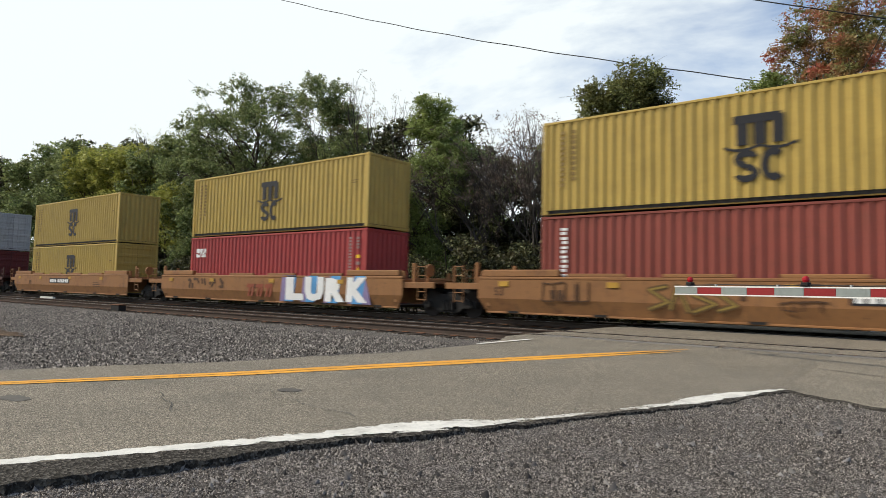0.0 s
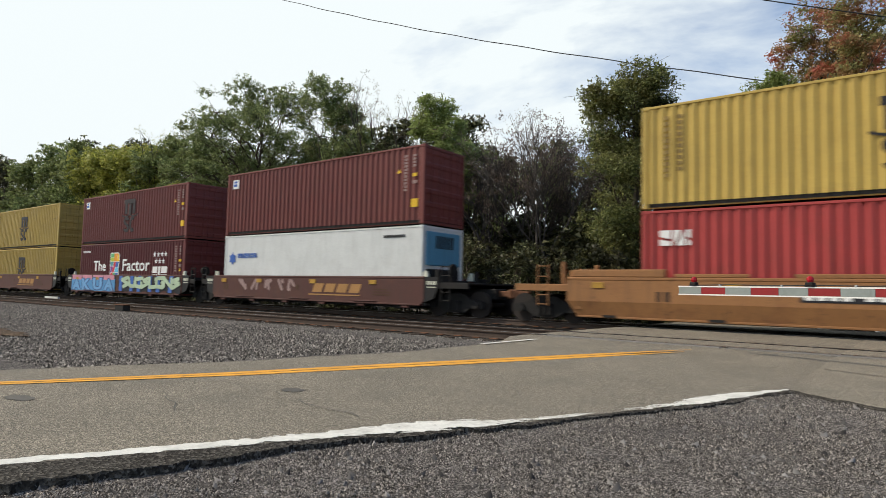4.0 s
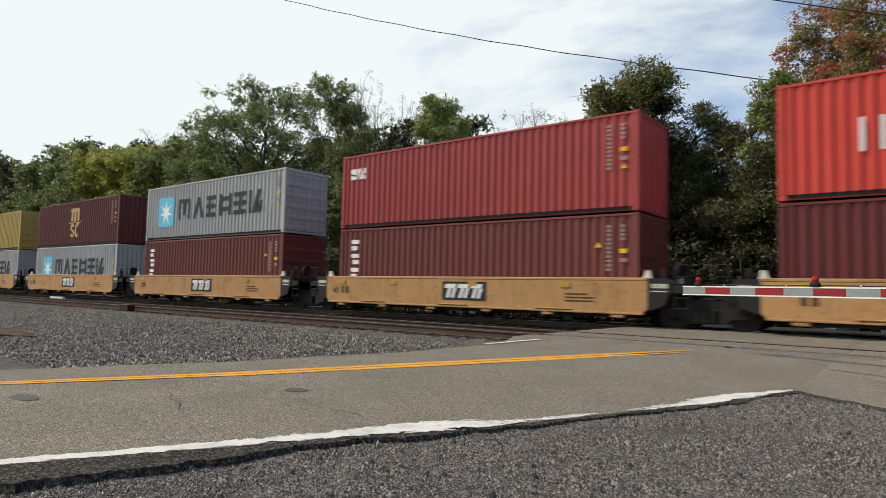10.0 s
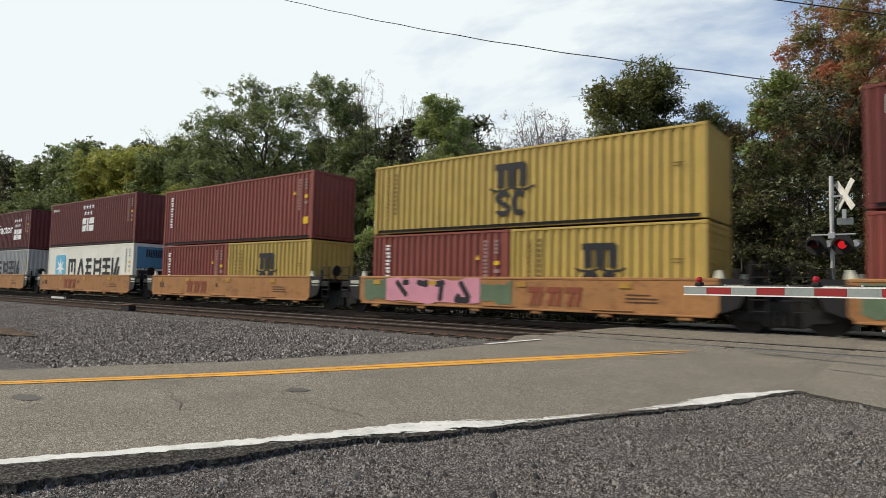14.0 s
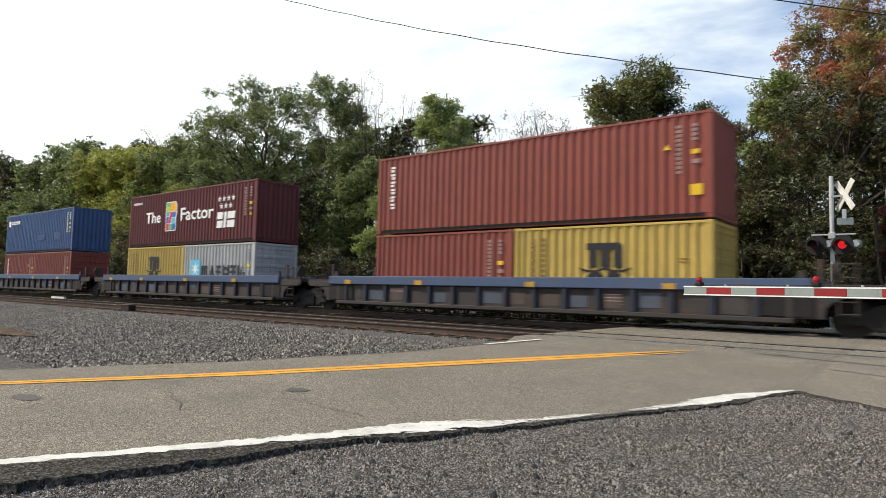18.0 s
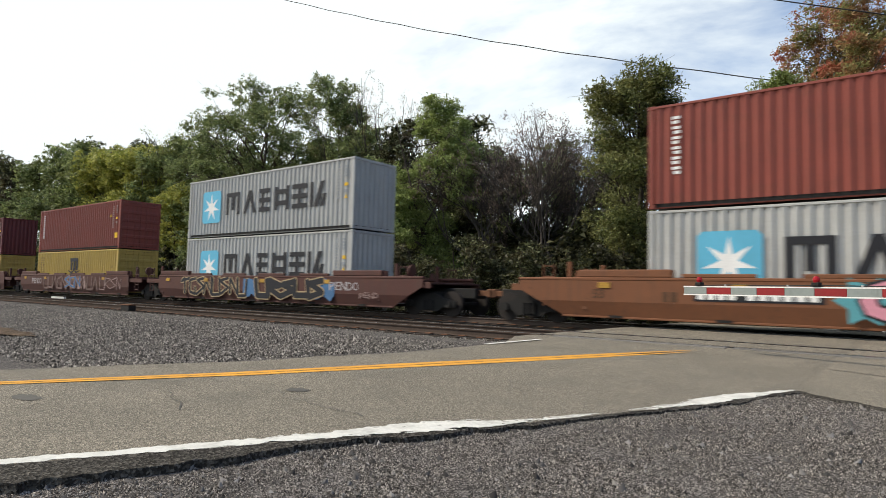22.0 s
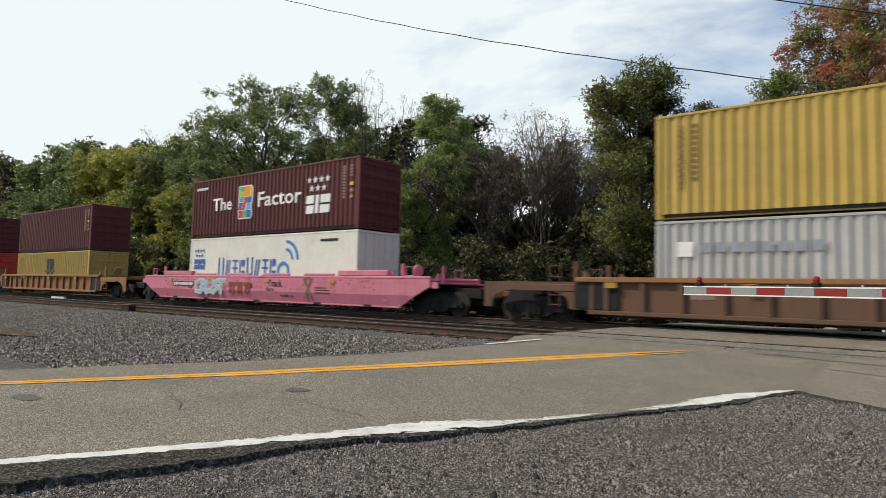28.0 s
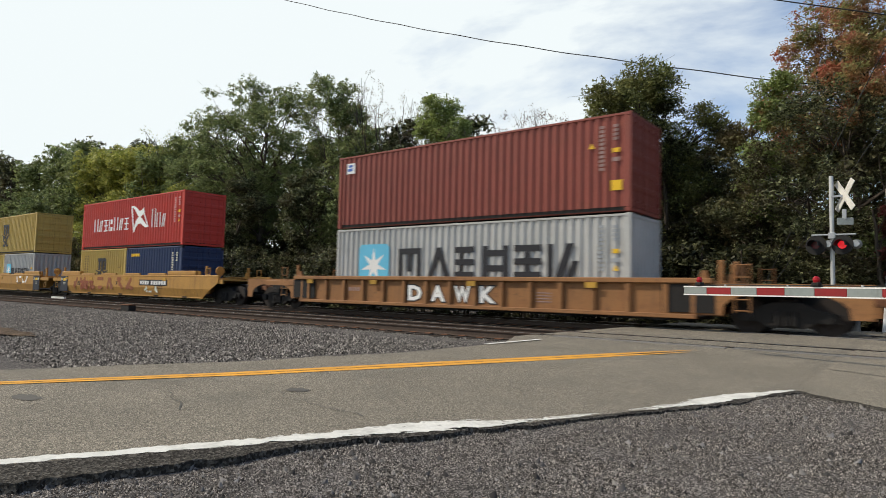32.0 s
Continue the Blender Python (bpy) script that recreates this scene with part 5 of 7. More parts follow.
    flat_shape(c[7], "graffiti", blob(-6.34, -0.62, 0.38, 1.14, 5, 12, 0.04), sky, face=s40 - 0.008)
    flat_shape(c[7], "graffiti", [rect(-6.28 + k * 1.42, 1.06, 1.30, 0.27, 0.03 * (-1) ** k) for k in range(4)], soft_pink, face=s40 - 0.012)
    spray(c[7], "AKUA", -6.34, -0.65, 0.38, 1.18, surface("pale_sky_marking", (0.16, 0.36, 0.60), 0.6, vary=0.2), surface("dark_blue_edge", (0.05, 0.10, 0.24), 0.6), 0.05, 8, 0.02, s40 - 0.020, 0.98)
    flat_shape(c[7], "graffiti", blob(-0.2, 6.35, 0.40, 1.30, 9, 26, 0.22), INK, face=s40)
    flat_shape(c[7], "graffiti", [rect(-0.1 + k * 1.02 + 0.2 * (k % 2), 0.45, 0.34, 0.85, 0.06 * (k % 3)) for k in range(6)], INK_BLUE, face=s40 - 0.010)
    wild(c[7], 0.3, 6.3, 0.58, 1.33, 8, mint, None, 10, 0.2, s40 - 0.020)
    scrawl(c[8], -4.5, -0.2, 0.7, 1.25, (INK_FADED,), 17, 5, face=s40)
    scrawl(c[5], -5.9, -4.6, 0.6, 1.2, (INK_FADED,), 18, 2, face=s40)
    # dull repaint patches between the ribs
    rp = random.Random(77)
    for i in (26, 27, 28):
        for m, col in enumerate(((0.085, 0.062, 0.052), (0.075, 0.085, 0.11), (0.06, 0.05, 0.045))):
            spots = [k for k in range(14) if rp.random() < 0.4]
            flat_shape(c[i], "repaint_patch", [rect(-7.4 + 1.04 * k + 0.12, rp.uniform(0.45, 0.55), rp.uniform(0.5, 0.8), rp.uniform(0.3, 0.46)) for k in spots], surface("patch_tone_%s" % "abc"[m], col, 0.8, vary=0.35), "dull repaint patch", face=-SIDE + 0.108 - 0.003 * m)
    for i in (11, 12, 13):
        flat_shape(c[i], "end_panel", [rect(5.75, 0.44, 0.7, 0.62)], INK, "black painted end panel", face=-SIDE - 0.004)
    # pink panels edged with green
    for i, x0, x1 in ((23, -5.07, -0.9), (24, -5.2, -1.4)):
        flat_shape(c[i], "graffiti", blob(-6.2, x0 + 0.2, 0.42, 1.33, 3, 6, 0.2) + blob(x1 - 0.2, x1 + 1.2, 0.42, 1.3, 5, 6, 0.25), moss, face=s40)
        flat_shape(c[i], "graffiti", blob(x0, x1, 0.41, 1.34, 7 + i, 14, 0.12), soft_pink, face=s40 - 0.008)
        scrawl(c[i], x0 + 0.3, x1 - 0.3, 0.46, 1.28, (INK,), i + 70, 4, face=s40 - 0.012)
    # faded letters in dusty tones
    wild(c[29], -2.4, 1.3, 0.34, 1.28, 4, CAR_BROWN, dusk, 29, 0.15, top)
    wild(c[29], 1.5, 6.2, 0.34, 1.3, 6, surface("brown_pink_marking", (0.20, 0.11, 0.085), 0.7, vary=0.35), dusk, 30, 0.17, top)
    scrawl(c[29], -8.2, -6.9, 0.5, 1.2, (INK_FADED,), 31, 2)
    spray(c[30], "PENDO", -3.75, -0.67, 0.38, 1.03, chalk, None, 0.006, 32, 0.05, top)
    flat_shape(c[30], "graffiti", blob(1.6, 2.5, 0.42, 1.3, 33, 6, 0.3) + blob(6.2, 7.3, 0.34, 1.3, 34, 6, 0.3), INK_BLUE, face=top)
    flat_shape(c[30], "graffiti", blob(2.2, 6.6, 0.32, 1.34, 35, 18, 0.15), moss, face=top - 0.007)
    wild(c[30], 2.1, 6.9, 0.34, 1.34, 6, surface("olive_brown_marking", (0.12, 0.085, 0.05), 0.7, vary=0.3), dusk, 36, 0.18, top - 0.016)
    flat_shape(c[30], "graffiti", [rect(2.6 + k * 0.9, 0.42, 0.3, 0.14, 0.2) for k in range(5)], INK_TEAL, face=top - 0.036)
    wild(c[31], -3.9, 4.4, 0.40, 1.32, 11, surface("mottled_marking", (0.17, 0.11, 0.095), 0.7, vary=0.4), None, 61, 0.11, top)
    wild(c[31], -0.4, 1.9, 0.5, 1.3, 3, surface("dull_blue_marking", (0.07, 0.16, 0.30), 0.7, vary=0.3), dusk, 62, 0.09, top - 0.012)
    wild(c[31], 4.6, 7.4, 0.45, 1.25, 4, INK_FADED, None, 63, 0.045, top)
    scrawl(c[31], 1.2, 3.0, 0.4, 1.34, (INK_FADED,), 33, 2)
    spray(c[31], "PENDO", -6.0, -4.3, 0.72, 1.1, chalk, None, 0.004, 37, 0.05, top)
    wild(c[32], -5.9, -0.35, 0.36, 1.32, 8, INK, sand, 38, 0.13, top)
    flat_shape(c[32], "graffiti", blob(-0.6, 0.5, 0.34, 1.3, 39, 5, 0.3) + blob(4.4, 5.5, 0.34, 1.3, 40, 5, 0.3), surface("dull_blue_marking", (0.07, 0.16, 0.30), 0.7, vary=0.3), face=top)
    wild(c[32], 0.35, 4.95, 0.34, 1.32, 5, INK, sand, 41, 0.24, top - 0.022)
    spray(c[32], "PENDO", 5.2, 6.88, 0.78, 1.13, chalk, None, 0.004, 42, 0.05, top)
    spray(c[32], "PEND", 6.9, 7.9, 0.50, 0.72, INK_FADED, None, 0.004, 43, 0.05, top)
    # pink bubble letters on a teal burst
    flat_shape(c[33], "graffiti", [star(x, 0.86, 0.62, 6, 0.6, 40 * k) for k, x in enumerate((-1.1, 0.2, 1.6, 2.6, 3.2))], INK_TEAL, face=top)
    spray(c[33], "CERAS", -1.25, 3.5, 0.33, 1.40, soft_pink, INK, 0.10, 44, 0.06, top - 0.010, 1.04)
    number_panel(c[33], -4.8, 0.76)
    scrawl(c[33], 4.6, 6.8, 0.45, 1.25, (surface("dark_stencil", (0.08, 0.04, 0.02), 0.7),), 45, 3)
    wild(c[34], -5.9, -2.4, 0.5, 1.28, 5, ORANGE, surface("dark_scrawl", (0.11, 0.065, 0.025), 0.7), 46, 0.12, top)
    wild(c[34], 1.6, 4.2, 0.42, 1.35, 3, surface("bone_marking", (0.50, 0.43, 0.33), 0.7, vary=0.25), INK, 43, 0.3, top)
    flat_shape(c[35], "graffiti", blob(-6.5, 1.4, 0.30, 1.1, 48, 22, 0.35), surface("grey_green_marking", (0.20, 0.22, 0.15), 0.7, vary=0.3), face=top)
    wild(c[35], -5.7, -0.5, 0.40, 1.33, 4, surface("pale_pink_marking", (0.56, 0.40, 0.31), 0.7, vary=0.25), surface("bone_marking", (0.50, 0.43, 0.33), 0.7, vary=0.25), 47, 0.26, top - 0.010)
    scrawl(c[42], 3.7, 6.1, 0.75, 1.25, (INK_WHITE,), 51, 4)
    scrawl(c[43], -6.6, 1.8, 0.5, 1.25, (surface("red_brown_scrawl", (0.26, 0.09, 0.04), 0.7),), 52, 7)
    scrawl(c[43], 2.8, 4.6, 0.42, 0.78, (INK_PALE,), 53, 3)
    rd = random.Random(39)
    flat_shape(c[39], "painted_dots", [rect(rd.uniform(-7.9, 7.6), rd.uniform(0.72, 1.22), 0.09, 0.06, 0.03) for _ in range(90)], surface("deep_pink_marking", (0.46, 0.10, 0.17), 0.7, vary=0.2), face=top + 0.002)
    flat_shape(c[39], "number_panel", [rect(-7.0, 0.84, 1.9, 0.22)], INK, face=top - 0.004)
    flat_shape(c[39], "number_marking", [rect(-6.93 + q * 0.18, 0.88, 0.12, 0.14) for q in range(10)], INK_WHITE, face=top - 0.012)
    wild(c[39], -4.9, -2.4, 0.46, 1.2, 5, surface("pale_blue_marking", (0.34, 0.50, 0.56), 0.7), INK_PALE, 47, 0.12, top - 0.006)
    put("lettering", lettering("Track", 0.30, INK), c[39], "dark lettering", at=(0.9, -SIDE - 0.012, 0.90))
    put("lettering", lettering("for a", 0.20, INK), c[39], "dark lettering", at=(0.8, -SIDE - 0.012, 0.69))
    put("lettering", lettering("Cure", 0.32, INK), c[39], "dark lettering", at=(1.7, -SIDE + 0.03, 0.48))
    owner_blocks(c[39], -2.1, 0.55, 0.52, INK_DULL_RED, face=-SIDE - 0.004)
    flat_shape(c[39], "ribbon_emblem", [rect(3.3, 0.42, 0.13, 0.85, 0.45), rect(3.75, 0.42, 0.13, 0.85, -0.45)] + ring(3.55, 1.16, 0.26, 0.16, 0.09, 0, 180, 8), surface("brown_pink_marking", (0.20, 0.11, 0.085), 0.7, vary=0.35), face=top - 0.006)
    for ch, x0, x1 in (("D", -2.08, -1.32), ("A", -1.04, -0.28), ("W", 0.0, 0.78), ("K", 1.03, 1.84)):
        spray(c[44], ch, x0, x1, 0.44, 1.10, INK_WHITE, INK, 0.05, 50, 0.05, -SIDE + 0.100, 0.98)
    for i in (3, 27, 33, 37, 42):
        put("lettering", lettering("53", 0.26, surface("dark_stencil", (0.08, 0.04, 0.02), 0.7)), c[i], at=(-7.6 if i != 37 else 6.2, -SIDE - (0.008 if "rib" not in TRAIN[i][2] else -0.1), 0.78))
    for i in (14, 15, 17, 21, 24):
        put("lettering", lettering("40", 0.24, surface("dark_stencil", (0.08, 0.04, 0.02), 0.7)), c[i], at=(-6.1, -SIDE - 0.008, 0.70))


paint_cars()


def motions():
    """The train runs off to the left at a steady pace: the way gone at each time."""
    way = ((0, 0.0), (3.5, 89.25), (7, 178.35), (10.5, 267.2), (14, 356.0), (18, 457.6), (22, 559.2), (25, 634.85), (28.5, 722.75), (32, 810.9))
    for ob, (x, z) in RIGID:
        walk(ob, [(t, pose(x - s, YC, z)) for t, s in way])

# ---- ground, road, tracks ----


def road_z(y):
    k = min(1.0, max(0.0, (y - 4.0) / 6.5))
    return -0.09 + 0.082 * k


def white_x(y):
    return -3.90 + 0.45 * (y - 1.24)


def yellow_x(y):
    return -6.92 + 0.455 * (y - 2.11)


def far_x(y):
    pts = ((-8, -12.3), (2.5, -8.2), (4.7, -7.2), (7.05, -6.4), (9.7, -6.15), (11.2, -6.9), (22, -6.9))
    for (a, xa), (b, xb) in zip(pts, pts[1:]):
        if y <= b:
            return xa + (xb - xa) * (y - a) / (b - a)
    return pts[-1][1]


def rough(x, y, s=1.0):
    return noise.noise((x * s, y * s, 3.1))


# along the road: the edge line's two sides off its axis, how whole its paint is, and the asphalt's edge
LINE = ((-8, -0.13, -0.01, 1, 0.34), (1.2, -0.13, 0.0, 1, 0.34), (1.8, -0.10, 0.03, 1, 0.33), (2.4, -0.10, 0.07, 1, 0.19), (2.9, -0.11, 0.09, 1, 0.12), (3.4, -0.17, 0.17, 0.95, 0.19), (3.8, -0.15, 0.19, 0.92, 0.21), (4.05, -0.02, 0.20, 0.68, 0.22), (4.3, 0.05, 0.18, 0.62, 0.20),
        (4.7, 0.08, 0.18, 0.7, 0.19), (4.86, 0.10, 0.17, 0.3, 0.18), (4.9, 0.10, 0.17, 0.0, 0.17), (5.05, 0.10, 0.17, 0.0, 0.18), (5.15, 0.09, 0.18, 0.5, 0.2), (5.5, 0.06, 0.21, 0.62, 0.23), (5.8, 0.03, 0.22, 0.85, 0.24), (6.1, -0.06, 0.19, 1, 0.21), (6.6, -0.08, 0.13, 1, 0.16), (7.12, -0.03, 0.06, 1, 0.1), (7.3, 0.01, 0.03, 1, 0.08))


def edge_line_at(y):
    """The edge line's two sides, off its axis, and how whole its paint is."""
    for (a, *p), (b, *q) in zip(LINE, LINE[1:]):
        if y <= b:
            k = max(0.0, (y - a) / (b - a))
            return [u + (v - u) * k for u, v in zip(p, q)]
    return LINE[-1][1:]


def edge_wear(y):
    """How far the broken edge of the asphalt strays."""
    return edge_line_at(y)[3] + 0.02 + 0.05 * rough(3, y, 1.7) + 0.06 * rough(9, y, 5.3) + 0.05 * rough(5, y, 15.0)


def apron_y(x):
    return 7.25 - 0.95 * min(1.0, max(0.0, (x + 1.15) / 1.6)) ** 0.8 - 0.07 * max(0, x) + 0.15 * rough(x, 2, 1.4) + 0.09 * rough(x, 7, 6.0)


def ground_z(x, y):
    if y < 10:
        return road_z(y) - 0.046 + 0.022 * min(1.0, max(0.0, (y - 2.2) / 2.2)) + 0.012 * min(1.0, max(0.0, (y - 5.2) / 1.0)) + 0.016 * rough(x, y, 0.6) + 0.012 * rough(x, y, 3.0)
    if y < 24:
        return -0.30
    return -0.30 + 0.15 * rough(x, y, 0.08)


def sheet(xs, ys, zf):
    g = Geo()
    for y in ys:
        for x in xs:
            g.v.append((x, y, zf(x, y)))
    n = len(xs)
    for j in range(len(ys) - 1):
        for i in range(n - 1):
            a = j * n + i
            g.f.append((a, a + 1, a + n + 1, a + n))
    return g


def build_ground():
    xs = [-3000, -1200, -500, -250, -150, -100, -70, -50, -38, -30, -24, -20, -17, -15] + [-14 + 0.35 * i for i in range(69)] + [12, 16, 24, 40, 80, 200, 600, 2000]
    ys = [-2000, -500, -120, -40, -15, -8, -5, -3] + [-2 + 0.3 * i for i in range(41)] + [11, 15, 22, 23, 24, 26, 30, 36, 45, 60, 90, 150, 300, 800, 3000]
    g = sheet(xs, ys, ground_z)
    ob = new("ground", g.mesh("ground", GRAVEL_BED))
    tagged(ob, "dark grey gravel ground", "ground", kind="structure")
    # ballast bed, raised under both tracks and spread towards the road
    prof = [(8.9, -0.18), (9.6, -0.165), (10.7, -0.165), (11.35, -0.195), (14.3, -0.195), (15.2, -0.22), (16.6, -0.19), (20.6, -0.17), (21.4, -0.24), (22.6, -0.42)]
    xs = [-900, -400, -200, -120, -80, -60] + [-50 + 1.0 * i for i in range(44)] + [-6.0]
    g = Geo()
    for (y, z) in prof:
        for x in xs:
            g.v.append((x, y + (0.3 * rough(x, y, 0.5) if y < 9 else 0), z + 0.012 * rough(x, y, 2.0)))
    n = len(xs)
    for j in range(len(prof) - 1):
        for i in range(n - 1):
            a = j * n + i
            g.f.append((a, a + 1, a + n + 1, a + n))
    ob = new("ballast_bed", g.mesh("ballast_bed", BALLAST_BED))
    tagged(ob, "grey crushed-stone ballast under the tracks", "ballast", kind="structure")
    g = Geo()
    xs = [6.5 + 1.5 * i for i in range(40)] + [100, 300, 900]
    n = len(xs)
    for (y, z) in prof:
        g.v += [(x, y, z) for x in xs]
    for j in range(len(prof) - 1):
        for i in range(n - 1):
            a = j * n + i
            g.f.append((a, a + 1, a + n + 1, a + n))
    tagged(new("ballast_bed", g.mesh("ballast_bed", BALLAST_BED)), "grey crushed-stone ballast under the tracks", "ballast", kind="structure")


def build_road():
    g = Geo()
    ys = [-9 + 0.2 * i for i in range(45)] + [0.04 * i for i in range(190)] + [7.6 + 0.2 * i for i in range(73)]
    k = 22
    for y in ys:
        l = far_x(y) + 0.12 * rough(1, y, 0.9) + 0.05 * rough(4, y, 4.0)
        r = white_x(y) + edge_wear(y) if y < 7.2 else -1.15
        z = road_z(y)
        g.v.append((l - 0.03, y, z - 0.10))
        for i in range(k):
            q = i / (k - 1)
            x = l + (r - l) * q
            crown = 0.012 * (1 - (2 * q - 1) ** 2)
            drop = -0.012 if i in (0, k - 1) else 0
            g.v.append((x, y, z + (crown if y < 9.5 else 0) + drop + 0.004 * rough(x, y, 0.8)))
        g.v.append((r + 0.015, y, z - 0.12))
    n = k + 2
    for j in range(len(ys) - 1):
        for i in range(n - 1):
            a = j * n + i
            g.f.append((a, a + 1, a + n + 1, a + n))
    road = new("road", g.mesh("road", ASPHALT))
    tagged(road, "worn grey asphalt road with broken edges", "road", kind="structure")
    # the apron that widens the road at the crossing
    g = Geo()
    xs = [-1.15 + 0.1 * i for i in range(95)]
    for x in xs:
        a = apron_y(x)
        g.v.append((x, a - 0.02, road_z(a) - 0.12))
        for i in range(26):
            y = a + (22 - a) * i / 25
            g.v.append((x, y, road_z(y) + (-0.010 if i == 0 else 0) + 0.003 * rough(x, y, 0.8)))
    n = 27
    for j in range(len(xs) - 1):
        for i in range(n - 1):
            a = j * n + i
            g.f.append((a, a + n, a + n + 1, a + 1))
    apron = new("pavement", g.mesh("pavement", ASPHALT))
    tagged(apron, "worn grey asphalt apron at the level crossing", "road", kind="structure")

    # the dark strip outside the edge line and the broken lip of the apron
    g = Geo()
    lefts, rights, feet = [], [], []
    for i in range(330):
        y = -1.0 + 8.2 * i / 329
        lo, hi, _w, _r = edge_line_at(y)
        r = white_x(y) + edge_wear(y) + 0.018
        l = min(white_x(y) + hi + 0.01 + 0.02 * rough(2, y, 6.0), r - 0.02)
        z = road_z(y) + 0.0065
        lefts.append((l, y, z))
        rights.append((r, y, z - 0.006 + 0.008 * rough(6, y, 9.0)))
        feet.append((r + 0.008 + 0.02 * rough(3, y, 8.0), y, z - 0.13))
    g.strip(lefts, rights)
    g.strip(rights, feet)
    tagged(new("road_shoulder", g.mesh("road_shoulder", DARK_ASPHALT)), "dark crumbling strip of asphalt along the road edge", "road edge", kind="structure")
    g = Geo()
    lefts, rights, feet = [], [], []
    for i in range(240):
        x = -1.15 + 8.5 * i / 239
        y = apron_y(x) - 0.022
        z = road_z(y) + 0.0065
        lefts.append((x, y + 0.05 + 0.09 * abs(rough(x, 1, 2.3)) + 0.05 * abs(rough(x, 4, 9.0)), z))
        rights.append((x, y, z - 0.008 + 0.008 * rough(6, x, 9.0)))
        feet.append((x, y - 0.03 + 0.02 * rough(3, x, 8.0), z - 0.13))
    g.strip(lefts, rights)
    g.strip(rights, feet)
    tagged(new("road_shoulder", g.mesh("road_shoulder", DARK_ASPHALT)), "dark broken lip of the asphalt apron", "road edge", kind="structure")

    def band(name, xf, y0, y1, w, mat, label, wear=0.0, taper=0.0, lift=0.0165):
        g = Geo()
        m = int((y1 - y0) / 0.06)
        left, right = [], []
        for i in range(m + 1):
            y = y0 + (y1 - y0) * i / m
            tp = (1.0 - taper * max(0, (i / m - 0.9) / 0.1)) * (w if isinstance(w, float) else w(y))
            a = xf(y) - tp / 2 + wear * (0.6 * rough(2, y, 3.0) + 0.4 * rough(6, y, 11.0))
            b = xf(y) + tp / 2 + wear * (0.7 * rough(8, y, 2.0) + 0.5 * rough(12, y, 9.0))
            z = road_z(y) + lift
            left.append((a, y, z + 0.001))
            right.append((max(b, a + 0.01), y, z))
        g.strip(left, right)
        tagged(new(name, g.mesh(name, mat)), label, "road marking", kind="structure")

    def spacing(y, near, far):
        return near + (far - near) * min(1.0, max(0.0, (y - 2.2) / 4.0))

    for sgn, end in ((-1, 10.75), (1, 10.3)):
        band("centre_line", lambda y: yellow_x(y) + sgn * spacing(y, 0.062, 0.112), -8, end, lambda y: spacing(y, 0.088, 0.185), ROAD_YELLOW, "worn yellow centre line painted on asphalt", 0.02, 0.9)
    # the edge line: paint in small flakes, gone where the asphalt has crumbled
    g = Geo()
    step, cols = 0.022, 18
    rows = int(7.1 / step)
    for j in range(rows + 1):
        y = 0.2 + 7.1 * j / rows
        lo, hi, whole, _rim = edge_line_at(y)
        for i in range(cols + 1):
            q = i / cols
            x = white_x(y) + lo + (hi - lo) * q + (0.5 - q) * 0.10 * rough(7 + (q > 0.5) * 9, y, 5.0) + (0.5 - q) * 0.08 * rough(3 + (q > 0.5) * 9, y, 17.0) + 0.006 * rough(i, y, 40.0)
            g.v.append((x, y + 0.006 * rough(i * 3.1, y, 37.0), road_z(y) + 0.0075 - 0.002 * q))
    for j in range(rows):
        y = 0.2 + 7.1 * (j + 0.5) / rows
        lo, hi, whole, _rim = edge_line_at(y)
        for i in range(cols):
            q = (i + 0.5) / cols
            rim = min(q, 1 - q)
            n1 = 0.5 + 0.5 * rough(i * 0.35, y, 6.5) + 0.35 * rough(i * 0.9 + 20, y, 19.0)
            x = white_x(y) + lo + (hi - lo) * q
            frayed = 0.0 if y < 2.0 else 1.0
            if n1 + min(0.45, rim * (2.6 if y < 2.0 else 1.9)) > 1.12 - 0.92 * whole + 0.32 * frayed and whole > 0.02 and x < white_x(y) + edge_wear(y) - 0.012:
                a = j * (cols + 1) + i
                g.f.append((a, a + 1, a + cols + 2, a + cols + 1))
    tagged(new("edge_line", g.mesh("edge_line", ROAD_WHITE)), "white edge line crumbling along the broken asphalt edge", "road marking", kind="structure")
    band("edge_line", lambda y: -6.05 + 0.12 * (y - 9.4), 9.0, 10.6, 0.10, ROAD_WHITE, "short white line beside the tracks", 0.01, 0.6)


def rail_geo(g, x0, x1):
    prof = [(-0.075, -0.17), (0.075, -0.17), (0.075, -0.155), (0.014, -0.135), (0.010, -0.045), (0.036, -0.034), (0.036, -0.006), (0.028, 0.0), (-0.028, 0.0), (-0.036, -0.006), (-0.036, -0.034), (-0.010, -0.045), (-0.014, -0.135), (-0.075, -0.155)]
    o, n = 0, len(prof)
    g.v += [(x0, y, z) for y, z in prof] + [(x1, y, z) for y, z in prof]
    g.f += [(i, (i + 1) % n, n + (i + 1) % n, n + i) for i in range(n)] + [tuple(range(n)), tuple(n + i for i in reversed(range(n)))]


